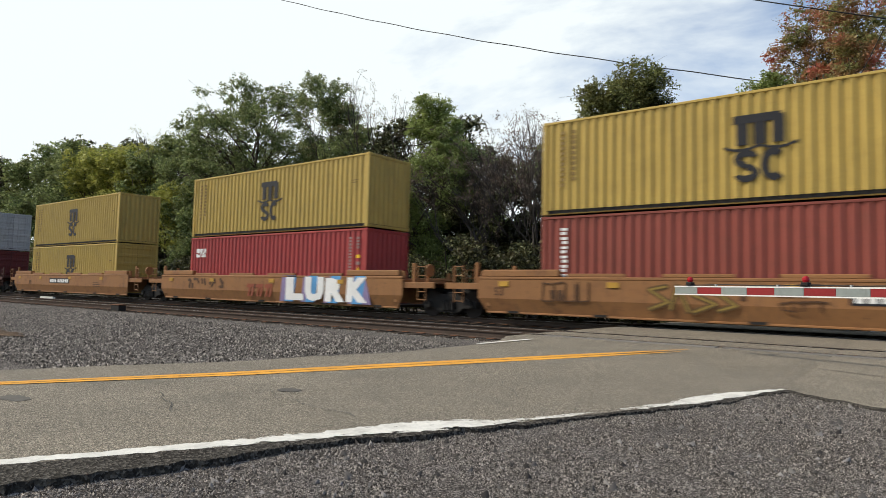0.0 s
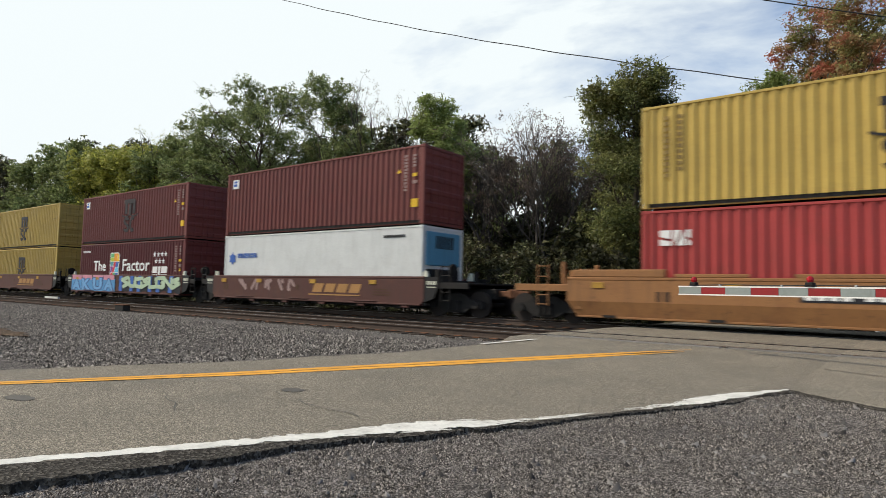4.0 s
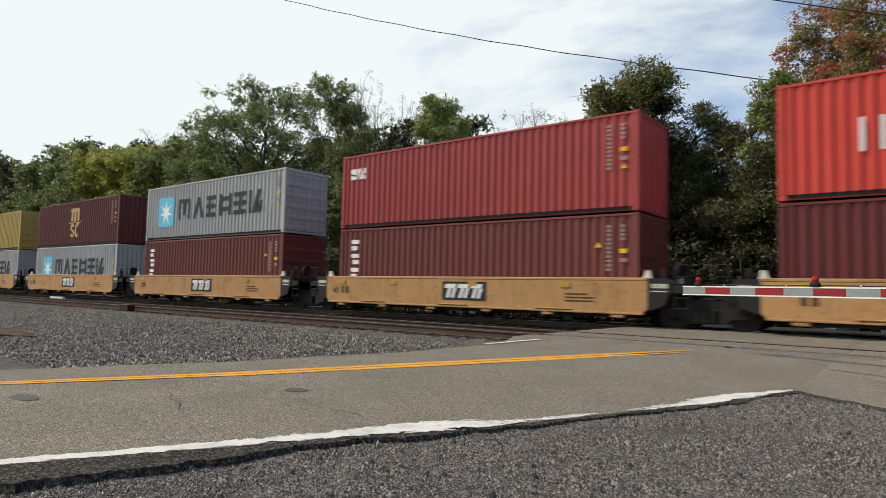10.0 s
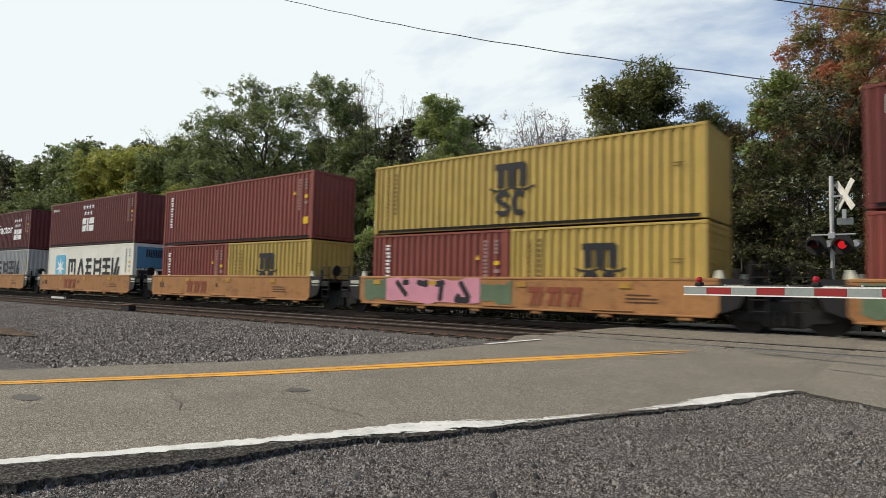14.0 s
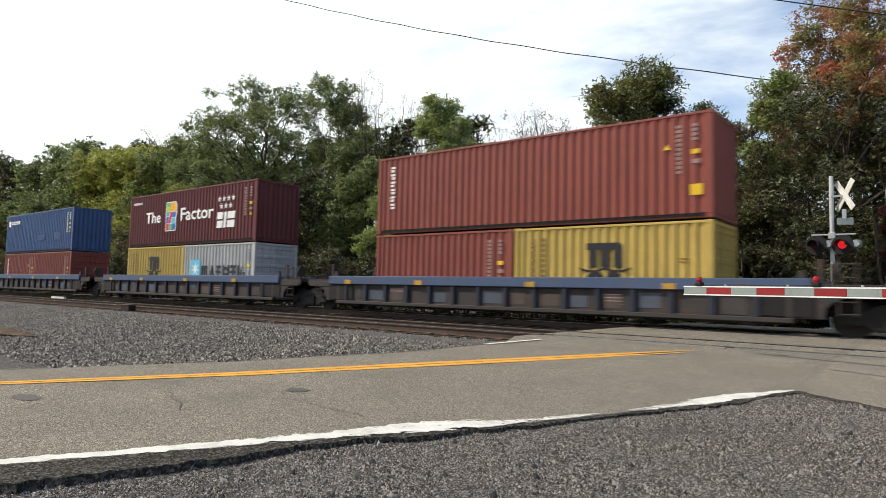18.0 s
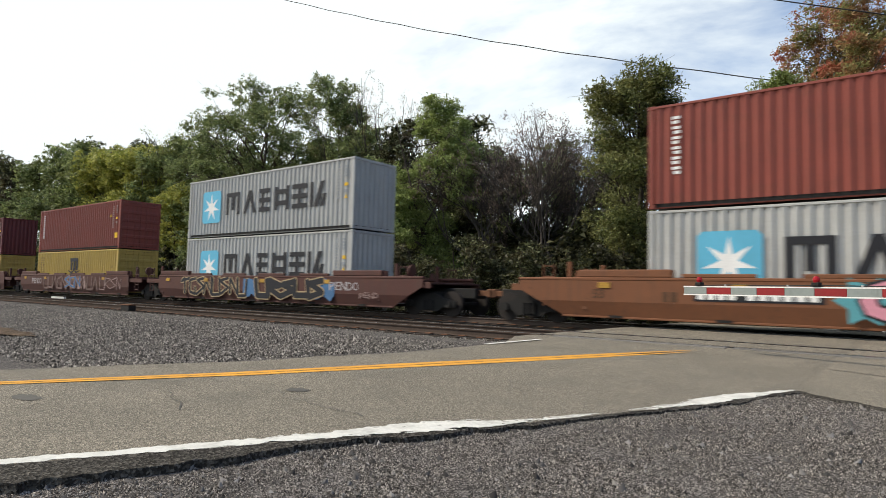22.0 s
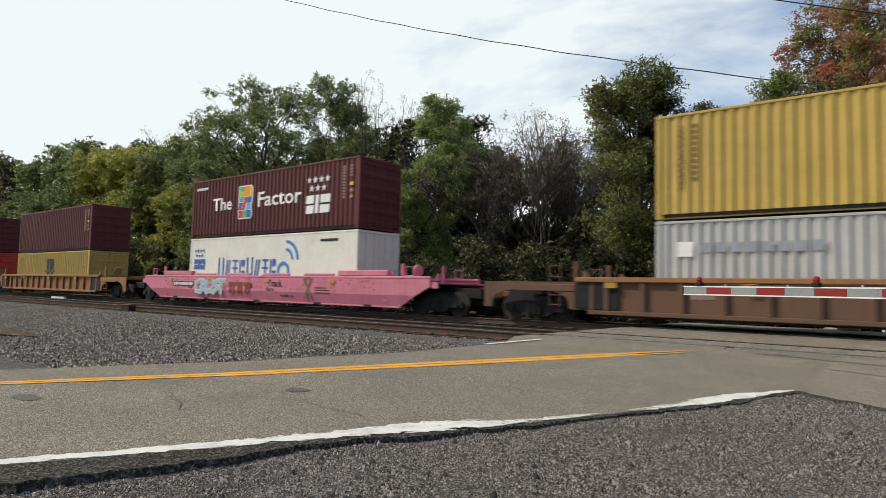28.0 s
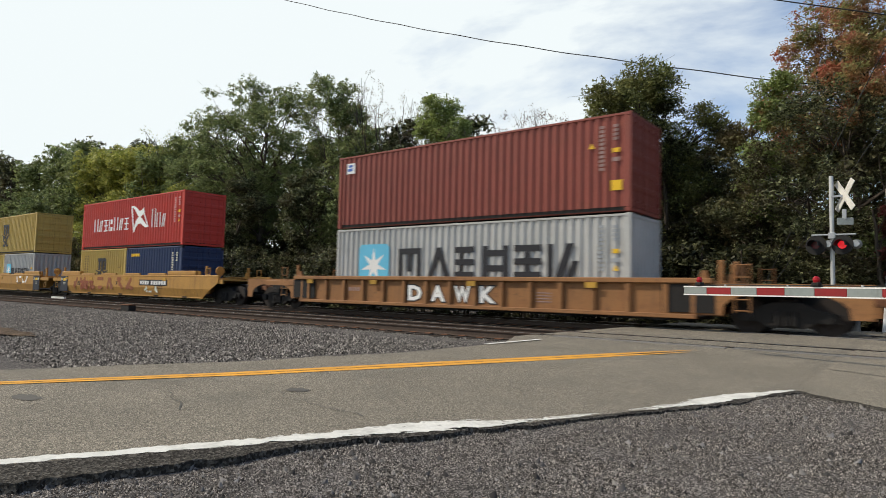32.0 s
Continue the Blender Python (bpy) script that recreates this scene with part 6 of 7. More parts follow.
def build_tracks():
    for name, yc in (("near_track", 12.77), ("far_track", YC)):
        tr = thing("railway_track", "railway track of steel rails on dark wooden ties", "railway track", pose(0, yc, 0), kind="structure")
        for y in (-0.7525, 0.7525):
            for x0, x1 in ((-800, -6.48), (-6.47, 60), (60.01, 700)):
                r = put("rail", shared(("rail", x0), RAIL_SIDE, lambda g: rail_geo(g, x0, x1)), tr, "rust-brown steel rail", at=(0, y, 0))
                put("rail_head", shared(("rail_head", x0), RAIL_HEAD, lambda g: g.box(x0, x1, -0.027, 0.027, 0.0, 0.003)), r, "polished running surface")
        tie = shared("tie", TIE, lambda g: g.box(-0.115, 0.115, -1.3, 1.3, -0.33, -0.165, 0.012))
        plate = shared("tie_plate", RUST, lambda g: [g.box(-0.09, 0.09, y - 0.17, y + 0.17, -0.164, -0.148) for y in (-0.7525, 0.7525)])
        near = yc < 15
        for i in range(150 if near else 70):
            x = -7.2 - 0.51 * i
            t = put("tie", tie, tr, at=pose(x, random.uniform(-0.04, 0.04), random.uniform(-0.012, 0.004), 0, 0, random.uniform(-0.6, 0.6)))
            put("tie_plate", plate, t)
        g = Geo()
        for i in range(500):
            x = (-83.8 if near else -43.0) - 0.51 * i
            g.box(x - 0.115, x + 0.115, -1.3, 1.3, -0.33, -0.165)
        tagged(part("tie_row", g, TIE, tr), kind="stuff")
        # flangeway gaps and timbers in the crossing
        for y in (-0.7525, 0.7525):
            put("flangeway", shared("flangeway", BLACK, lambda g: [g.box(-6.7, 8, 0.035, 0.10, -0.05, 0.002), g.box(-6.7, 8, -0.085, -0.035, -0.05, 0.0025)]), tr, at=(0, y, 0))
        for i in range(4):
            put("crossing_plank", shared("crossing_plank", surface("grey_plank", (0.17, 0.16, 0.145), 0.9, vary=0.3, grain=20), lambda g: g.box(0, 3.4, -0.11, 0.11, -0.1, 0.006, 0.01)), tr, at=(-6.3 + i * 3.5, -0.98, 0))
    # a long patch seam across the apron
    g = Geo()
    pts = [(-1.1 + 0.12 * i, 9.55 - 0.06 * i + 0.05 * rough(i * 0.12, 3, 2.0)) for i in range(50)]
    g.strip([(x, y, road_z(y) + 0.006) for x, y in pts], [(x, y - 0.03 - 0.015 * abs(rough(x, 5, 4.0)), road_z(y) + 0.006) for x, y in pts])
    tagged(new("seam", g.mesh("seam", surface("tar", (0.03, 0.03, 0.03), 0.7))), "black tar seam in the asphalt", "tar seam", kind="structure")


def stone_field(name, label, spots, sizes, mat, seed):
    """Many small broken stones as one mesh, each a low irregular pyramid sunk in the bed; spots: n x 3 places."""
    rs = np.random.RandomState(seed)
    base = np.array([(1, 0, -0.5), (0, 1, -0.5), (-1, 0, -0.5), (0, -1, -0.5), (0, 0, 0.85)], float)
    faces = np.array([(0, 1, 4), (1, 2, 4), (2, 3, 4), (3, 0, 4)])
    n = len(spots)
    v = base[None] * (0.65 + 0.7 * rs.rand(n, 5, 1)) + 0.22 * rs.randn(n, 5, 3)
    v[:, 4, :2] += 0.45 * rs.randn(n, 2)
    a = rs.rand(n) * 6.283
    c, s = np.cos(a)[:, None], np.sin(a)[:, None]
    x, y = v[:, :, 0] * c - v[:, :, 1] * s, v[:, :, 0] * s + v[:, :, 1] * c
    v = np.stack([x, y, v[:, :, 2]], -1) * sizes[:, None, None] + spots[:, None, :]
    f = (faces[None] + 5 * np.arange(n)[:, None, None]).reshape(-1, 3)
    me = raw_mesh(name, v.reshape(-1, 3), f)
    me.materials.append(mat)
    return tagged(new(name, me), label, "stones", kind="stuff")


def raw_mesh(name, verts, faces):
    """A mesh from arrays; faces all of one size."""
    me = bpy.data.meshes.new(name)
    k = faces.shape[1]
    me.vertices.add(len(verts))
    me.vertices.foreach_set("co", np.ascontiguousarray(verts, np.float32).ravel())
    me.loops.add(faces.size)
    me.loops.foreach_set("vertex_index", np.ascontiguousarray(faces, np.int32).ravel())
    me.polygons.add(len(faces))
    me.polygons.foreach_set("loop_start", np.arange(0, faces.size, k, dtype=np.int32))
    me.update(calc_edges=True)
    return me


def stone_material(name, dark, light):
    m = leaf_material(name, dark, tuple(a * 0.74 + b * 0.26 for a, b in zip(dark, light)), light)
    n, l = m.node_tree.nodes, m.node_tree.links
    l.new(n["Principled BSDF"].outputs[0], n["Material Output"].inputs["Surface"])
    n["Principled BSDF"].inputs["Roughness"].default_value = 0.9
    n["Principled BSDF"].inputs["Specular IOR Level"].default_value = 0.08
    return m


def build_road_marks():
    """A patched access cover, cracks and the oily bed between the rails, its colour blackened for shade too."""
    g = Geo()
    n = 22
    ring_pts = [(-4.73 + 0.115 * math.cos(6.283 * i / n) * (1 + 0.5 * rough(i, 1, 0.7)), 3.85 + 0.10 * math.sin(6.283 * i / n) * (1 + 0.5 * rough(i, 4, 0.7))) for i in range(n)]
    g.v = [(x, y, road_z(y) + 0.0165) for x, y in ring_pts]
    g.f = [tuple(range(n))]
    tar = surface("worn_tar", (0.085, 0.077, 0.066), 0.75, vary=0.3)
    tagged(new("tar_patch", g.mesh("tar_patch", tar)), "small dark tar patch on the asphalt", "tar patch", kind="structure")
    g = Geo()
    g.v = [(x * 1.5 + 1.15, y * 0.9 - 1.45, road_z(y * 0.9 - 1.45) + 0.0165) for x, y in ring_pts]
    g.f = [tuple(range(n))]
    tagged(new("tar_patch", g.mesh("tar_patch", surface("faded_tar", (0.105, 0.096, 0.082), 0.85, vary=0.35, dirty=0.5, dirt=(0.15, 0.135, 0.11)))), "faded dark patch on the asphalt", "tar patch", kind="structure")
    rng = random.Random(8)
    for k, (x, y, dx, dy, m) in enumerate(((-2.95, 5.0, -0.10, 0.13, 13), (-2.26, 4.75, -0.045, 0.13, 12), (-3.0, 6.3, 0.02, 0.12, 5), (-3.4, 3.4, -0.14, 0.03, 16), (-5.6, 4.6, 0.15, 0.06, 14), (-2.1, 6.6, -0.12, 0.05, 12), (-4.6, 2.6, -0.13, 0.05, 14), (-4.2, 6.4, 0.05, 0.15, 12), (-6.2, 3.0, 0.12, 0.10, 10))):
        pts = [(x, y)]
        for _ in range(m):
            pts.append((pts[-1][0] + dx + rng.uniform(-0.08, 0.08), pts[-1][1] + dy + rng.uniform(-0.08, 0.08)))
        g = Geo()
        w = [0.004 * (1 - i / len(pts)) + 0.0015 for i in range(len(pts))]
        g.strip([(a, b - q, road_z(b) + 0.019) for (a, b), q in zip(pts, w)], [(a, b + q, road_z(b) + 0.019) for (a, b), q in zip(pts, w)])
        tagged(new("crack", g.mesh("crack", tar)), "dark crack in the asphalt road", "crack", kind="structure")
    # black of oil and, painted with it, the shade beside and under the train
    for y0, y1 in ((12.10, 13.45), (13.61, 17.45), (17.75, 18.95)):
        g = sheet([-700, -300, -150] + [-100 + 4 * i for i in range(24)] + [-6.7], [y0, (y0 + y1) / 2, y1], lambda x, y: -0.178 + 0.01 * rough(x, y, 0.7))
        tagged(new("oily_ballast", g.mesh("oily_ballast", OIL_SHADE_BED)), "black oily ballast between rails and tracks, its colour deepened for shade", "ballast", kind="structure")


build_ground()
build_road_marks()
build_road()
build_tracks()


def build_stones():
    rs = np.random.RandomState(5)
    # loose gravel between the road's edge and the standing place, thinner beyond it
    p = []
    while len(p) < 112000:
        y = 0.6 + 6.8 * rs.rand(4000) ** 1.15
        x = -5.0 + 5.3 * rs.rand(4000)
        for a, b in zip(x, y):
            if b < 7.2 and a > white_x(b) + 0.16 and (a < -1.15 or b < apron_y(a) - 0.04) and a * a + b * b > 6.0:
                p.append((a, b, ground_z(a, b) + 0.003))
    p = np.array(p[:112000])
    stone_field("gravel", "loose dark grey gravel beside the road", p, 0.0026 + 0.0062 * rs.rand(len(p)) ** 2.6, stone_material("gravel_stone", (0.026, 0.023, 0.021), (0.45, 0.405, 0.355)), 1)
    k = p[rs.choice(len(p), 700, False)] + np.array([0, 0, 0.006])
    stone_field("pebbles", "larger pale and dark pebbles among the gravel", k, 0.010 + 0.018 * rs.rand(len(k)) ** 2.5, stone_material("pebble_stone", (0.04, 0.037, 0.035), (0.34, 0.32, 0.30)), 3)
    # ballast between road and near track
    q = []
    while len(q) < 110000:
        x = -6.3 - 60 * rs.rand(5000) ** 1.9
        y = 3.0 + 11.2 * rs.rand(5000)
        for a, b in zip(x, y):
            if a < far_x(b) - 0.1 and abs(b - 12.02) > 0.1 and abs(b - 13.53) > 0.1 and rs.rand() < 0.66 + 0.6 * rough(a * 0.5, b, 0.45):
                z = -0.187 if b > 11.35 else -0.157 - 0.03 * max(0.0, (b - 10.7) / 0.65) if b > 10.7 else (-0.157 + (b - 10.6) * 0.01 if b > 8.9 else ground_z(a, b) + 0.008)
                q.append((a, b, z))
    q = np.array(q[:110000])
    stone_field("ballast_stones", "grey crushed ballast stones", q, 0.010 + 0.013 * rs.rand(len(q)) ** 1.5, stone_material("ballast_stone", (0.022, 0.020, 0.018), (0.44, 0.40, 0.35)), 2)


build_stones()

# ---- trees ----


def tubes(paths, n=5):
    """Tapered tubes along paths of (points, radii), as arrays of quads."""
    vs, fs, o = [], [], 0
    ang = np.linspace(0, 2 * np.pi, n, endpoint=False)
    for pts, rad in paths:
        pts = np.asarray(pts, float)
        d = np.gradient(pts, axis=0)
        d /= np.linalg.norm(d, axis=1)[:, None] + 1e-9
        ref = np.where(np.abs(d[:, 2:3]) > 0.8, np.array([[1.0, 0, 0]]), np.array([[0, 0, 1.0]]))
        s = np.cross(d, ref)
        s /= np.linalg.norm(s, axis=1)[:, None] + 1e-9
        t = np.cross(d, s)
        ringv = pts[:, None] + (s[:, None] * np.cos(ang)[None, :, None] + t[:, None] * np.sin(ang)[None, :, None]) * np.asarray(rad)[:, None, None]
        m = len(pts)
        vs.append(ringv.reshape(-1, 3))
        for i in range(m - 1):
            for j in range(n):
                k = (j + 1) % n
                fs.append((o + i * n + j, o + i * n + k, o + (i + 1) * n + k, o + (i + 1) * n + j))
        o += m * n
    return np.concatenate(vs), np.array(fs)


def bent(rs, a, b, k=5, wob=0.08, sag=0.0):
    a, b = np.asarray(a, float), np.asarray(b, float)
    t = np.linspace(0, 1, k)[:, None]
    L = np.linalg.norm(b - a)
    p = a + (b - a) * t
    p[1:-1] += rs.randn(k - 2, 3) * wob * L * 0.5
    p[:, 2] += sag * L * (t * (1 - t))[:, 0]
    return p


def leaf_cloud(rs, centres, radii, per, size):
    """Small leaves in tufts round the clump centres, a triangle each."""
    n = len(centres) * per
    tufts = max(4, per // 11)
    td = rs.randn(len(centres), tufts, 3)
    td /= np.linalg.norm(td, axis=2)[:, :, None]
    td *= (0.35 + 0.75 * rs.rand(len(centres), tufts, 1) ** 0.6) * np.array([1.0, 1.0, 0.75])
    pick = rs.randint(0, tufts, n)
    own = np.repeat(np.arange(len(centres)), per)
    c = centres[own]
    r = np.asarray(radii)[own][:, None]
    d = rs.randn(n, 3) * np.array([1.0, 1.0, 0.7])
    pos = c + (td[own, pick] + d * 0.17) * r
    d /= np.linalg.norm(d, axis=1)[:, None]
    u = rs.randn(n, 3) * np.array([1, 1, 0.55])
    u /= np.linalg.norm(u, axis=1)[:, None]
    nn = d * 0.6 + rs.randn(n, 3) * 0.5 + np.array([0, 0, 0.9])
    w = np.cross(nn, u)
    w /= np.linalg.norm(w, axis=1)[:, None] + 1e-9
    s = size * (0.55 + 0.8 * rs.rand(n, 1))
    v = np.stack([pos - u * s * 0.75 + w * s * 0.42, pos - u * s * 0.75 - w * s * 0.42, pos + u * s * 0.75 - np.array([0, 0, 0.12]) * s], 1)
    return v.reshape(-1, 3), np.arange(3 * n).reshape(-1, 3)


def crown_points(rs, n, h, base, r, form, k=0.42):
    """Points within an uneven crown."""
    out = []
    ph = rs.rand(4) * 6.28
    while len(out) < n:
        q = (len(out) + rs.rand()) / n
        z = base + (h - base) * q
        if form == "round":
            rr = math.sin(math.pi * min(1, 0.12 + 0.86 * q)) ** 0.6
        elif form == "spread":
            rr = math.sin(math.pi * min(1, 0.05 + 0.80 * q)) ** 0.7
        else:
            rr = (1 - q ** 3) ** 0.6
        a = rs.rand() * 6.283
        lump = 1 + 0.13 * math.sin(2 * a + ph[0] + 3 * q) + 0.14 * math.sin(3 * a + ph[1] - 5 * q) + 0.12 * math.sin(5 * a + ph[2] + 9 * q)
        d = r * rr * lump * rs.rand() ** k
        out.append((d * math.cos(a), d * math.sin(a), z))
    return np.array(out)


def tree_kind(name, seed, h, r, base, form, clumps, per, size, leaf, bark, clump_r=0.8, stems=1, label="", twigs=2, lobe=0.30, sides=4):
    """Builds one tree as a thing with trunk and crown: limbs from the trunk to its lobes, boughs from there to the clumps of leaves."""
    rs = np.random.RandomState(seed)
    count = max(6, clumps // 9)
    lr = lobe * r
    hubs = crown_points(rs, count, max(base + 0.5, h - lr * 0.55), base + lr * 0.2, r - lr * 0.35, form, 0.5)
    own = np.arange(clumps) % count
    way = rs.randn(clumps, 3) + np.array([0, 0, 0.35])
    way /= np.linalg.norm(way, axis=1)[:, None]
    cen = hubs[own] + way * (lr * (0.75 + 0.5 * rs.rand(count, 1))[own] * (0.45 + 0.55 * rs.rand(clumps, 1) ** 0.5)) * np.array([1, 1, 0.85])
    cen[:, 2] = np.clip(cen[:, 2], base, h)
    paths = []
    trunks = []
    for s in range(stems):
        lean = rs.randn(2) * (0.05 * h if stems == 1 else 0.12 * h)
        foot = np.array([rs.randn() * 0.3 * (stems > 1), rs.randn() * 0.3 * (stems > 1), -0.3])
        top = np.array([lean[0], lean[1], h * 0.86])
        tr = bent(rs, foot, top, 9, 0.02)
        r0 = (0.017 * h + 0.05) / math.sqrt(stems)
        paths.append((tr, np.linspace(r0, 0.03, 9) * np.array([1.35] + [1] * 8)))
        trunks.append((tr, foot, top, r0))
    for j, c in enumerate(hubs):
        tr, foot, top, r0 = trunks[j % stems]
        zz = max(0.3, min(h * 0.8, c[2] - 0.45 * math.hypot(c[0], c[1]) - 0.5 - rs.rand() * 1.2))
        k = (zz - foot[2]) / (top[2] - foot[2])
        i = min(7, int(k * 8))
        a = tr[i] + (tr[i + 1] - tr[i]) * (k * 8 - i)
        L = np.linalg.norm(c - a)
        ra = min(r0 * (1 - k) * 0.75 + 0.02, 0.016 * L + 0.025)
        limb = bent(rs, a, c, 5, 0.10, 0.14)
        paths.append((limb, np.linspace(ra, ra * 0.45, 5)))
        for e in cen[own == j]:
            f = limb[rs.randint(2, 5)]
            paths.append((bent(rs, f, e, 4 if twigs else 3, 0.12, 0.1), np.linspace(ra * 0.38, 0.007, 4 if twigs else 3)))
            for _ in range(twigs):
                g = e + rs.randn(3) * clump_r * 0.7
                paths.append((bent(rs, e, g, 3, 0.1), np.array([0.010, 0.008, 0.004])))
    tv, tf = tubes(paths, sides)
    t = thing(name, label, "tree")
    me = raw_mesh("trunk", tv, tf)
    me.materials.append(bark)
    me.polygons.foreach_set("use_smooth", [True] * len(me.polygons))
    put("trunk", me, t)
    lv, lf = leaf_cloud(rs, cen, clump_r * (0.7 + 0.6 * rs.rand(len(cen))), per, size)
    me = raw_mesh("crown", lv, lf)
    me.materials.append(leaf)
    put("crown", me, t)
    return t


def bare_kind(name, seed, h, spread, bark, label, leaf=None, per=0):
    """A tree without leaves: stems that fork upwards into fine twigs."""
    rs = np.random.RandomState(seed)
    paths, tips = [], []

    def grow(a, d, L, r, lev):
        b = a + d * L
        paths.append((bent(rs, a, b, 4, 0.06), np.linspace(r, r * 0.55, 4)))
        if lev == 0:
            tips.append(b)
            return
        for k in range(3 if lev > 1 else 4):
            t = 0.45 + 0.55 * rs.rand()
            nd = d + rs.randn(3) * spread * np.array([1, 1, 0.6]) + np.array([0, 0, 0.25])
            nd /= np.linalg.norm(nd)
            grow(a + d * L * t, nd, L * (0.55 + 0.25 * rs.rand()), r * 0.62, lev - 1)

    for s in range(4):
        d = np.array([rs.randn() * 0.16, rs.randn() * 0.16, 1.0])
        d /= np.linalg.norm(d)
        grow(np.array([rs.randn() * 0.4, rs.randn() * 0.4, -0.3]), d, h * 0.46, 0.0085 * h, 4)
    tv, tf = tubes(paths, 4)
    t = thing(name, label, "tree")
    me = raw_mesh("trunk", tv, tf)
    me.materials.append(bark)
    put("trunk", me, t)
    if per:
        lv, lf = leaf_cloud(rs, np.array(tips)[::2], np.full(len(tips[::2]), 0.7), per, 0.075)
        me = raw_mesh("crown", lv, lf)
        me.materials.append(leaf)
        put("crown", me, t)
    return t


GREEN = leaf_material("leaf_green", (0.074, 0.102, 0.036), (0.178, 0.228, 0.084), (0.42, 0.48, 0.20), (0.25, 0.255, 0.095), 0.5)
# its dark and pale ends also hold the wood's shade and sun flecks
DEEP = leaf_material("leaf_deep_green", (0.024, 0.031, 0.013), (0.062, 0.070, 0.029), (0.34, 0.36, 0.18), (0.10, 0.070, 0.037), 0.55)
LIGHT = leaf_material("leaf_light_green", (0.14, 0.185, 0.052), (0.27, 0.33, 0.10), (0.48, 0.54, 0.20), (0.24, 0.29, 0.10), 0.5)
OLIVE = leaf_material("leaf_yellow_green", (0.17, 0.195, 0.045), (0.32, 0.345, 0.075), (0.54, 0.53, 0.145), (0.46, 0.42, 0.10), 0.5)
AUTUMN = leaf_material("leaf_autumn", (0.15, 0.165, 0.055), (0.27, 0.28, 0.105), (0.44, 0.45, 0.18), (0.52, 0.135, 0.105), 0.85)
WITHERED = leaf_material("leaf_withered", (0.10, 0.078, 0.064), (0.165, 0.130, 0.104), (0.28, 0.225, 0.18), (0.20, 0.13, 0.10), 0.5)
MAPLE = leaf_material("leaf_maple", (0.060, 0.076, 0.026), (0.155, 0.178, 0.060), (0.40, 0.42, 0.15), (0.26, 0.215, 0.078), 0.5)
# undergrowth leaves, coloured dark for the shade low in the wood
UNDER = leaf_material("leaf_wood_shade", (0.018, 0.022, 0.010), (0.045, 0.050, 0.022), (0.15, 0.15, 0.07), (0.06, 0.046, 0.024), 0.5)
MIXED = leaf_material("leaf_turning", (0.085, 0.088, 0.038), (0.165, 0.16, 0.072), (0.32, 0.30, 0.15), (0.20, 0.125, 0.065), 0.6)


def place(t, x, y, z=-0.35, turn=0.0):
    t.matrix_world = pose(x, y, z, 0, 0, turn)
    return t


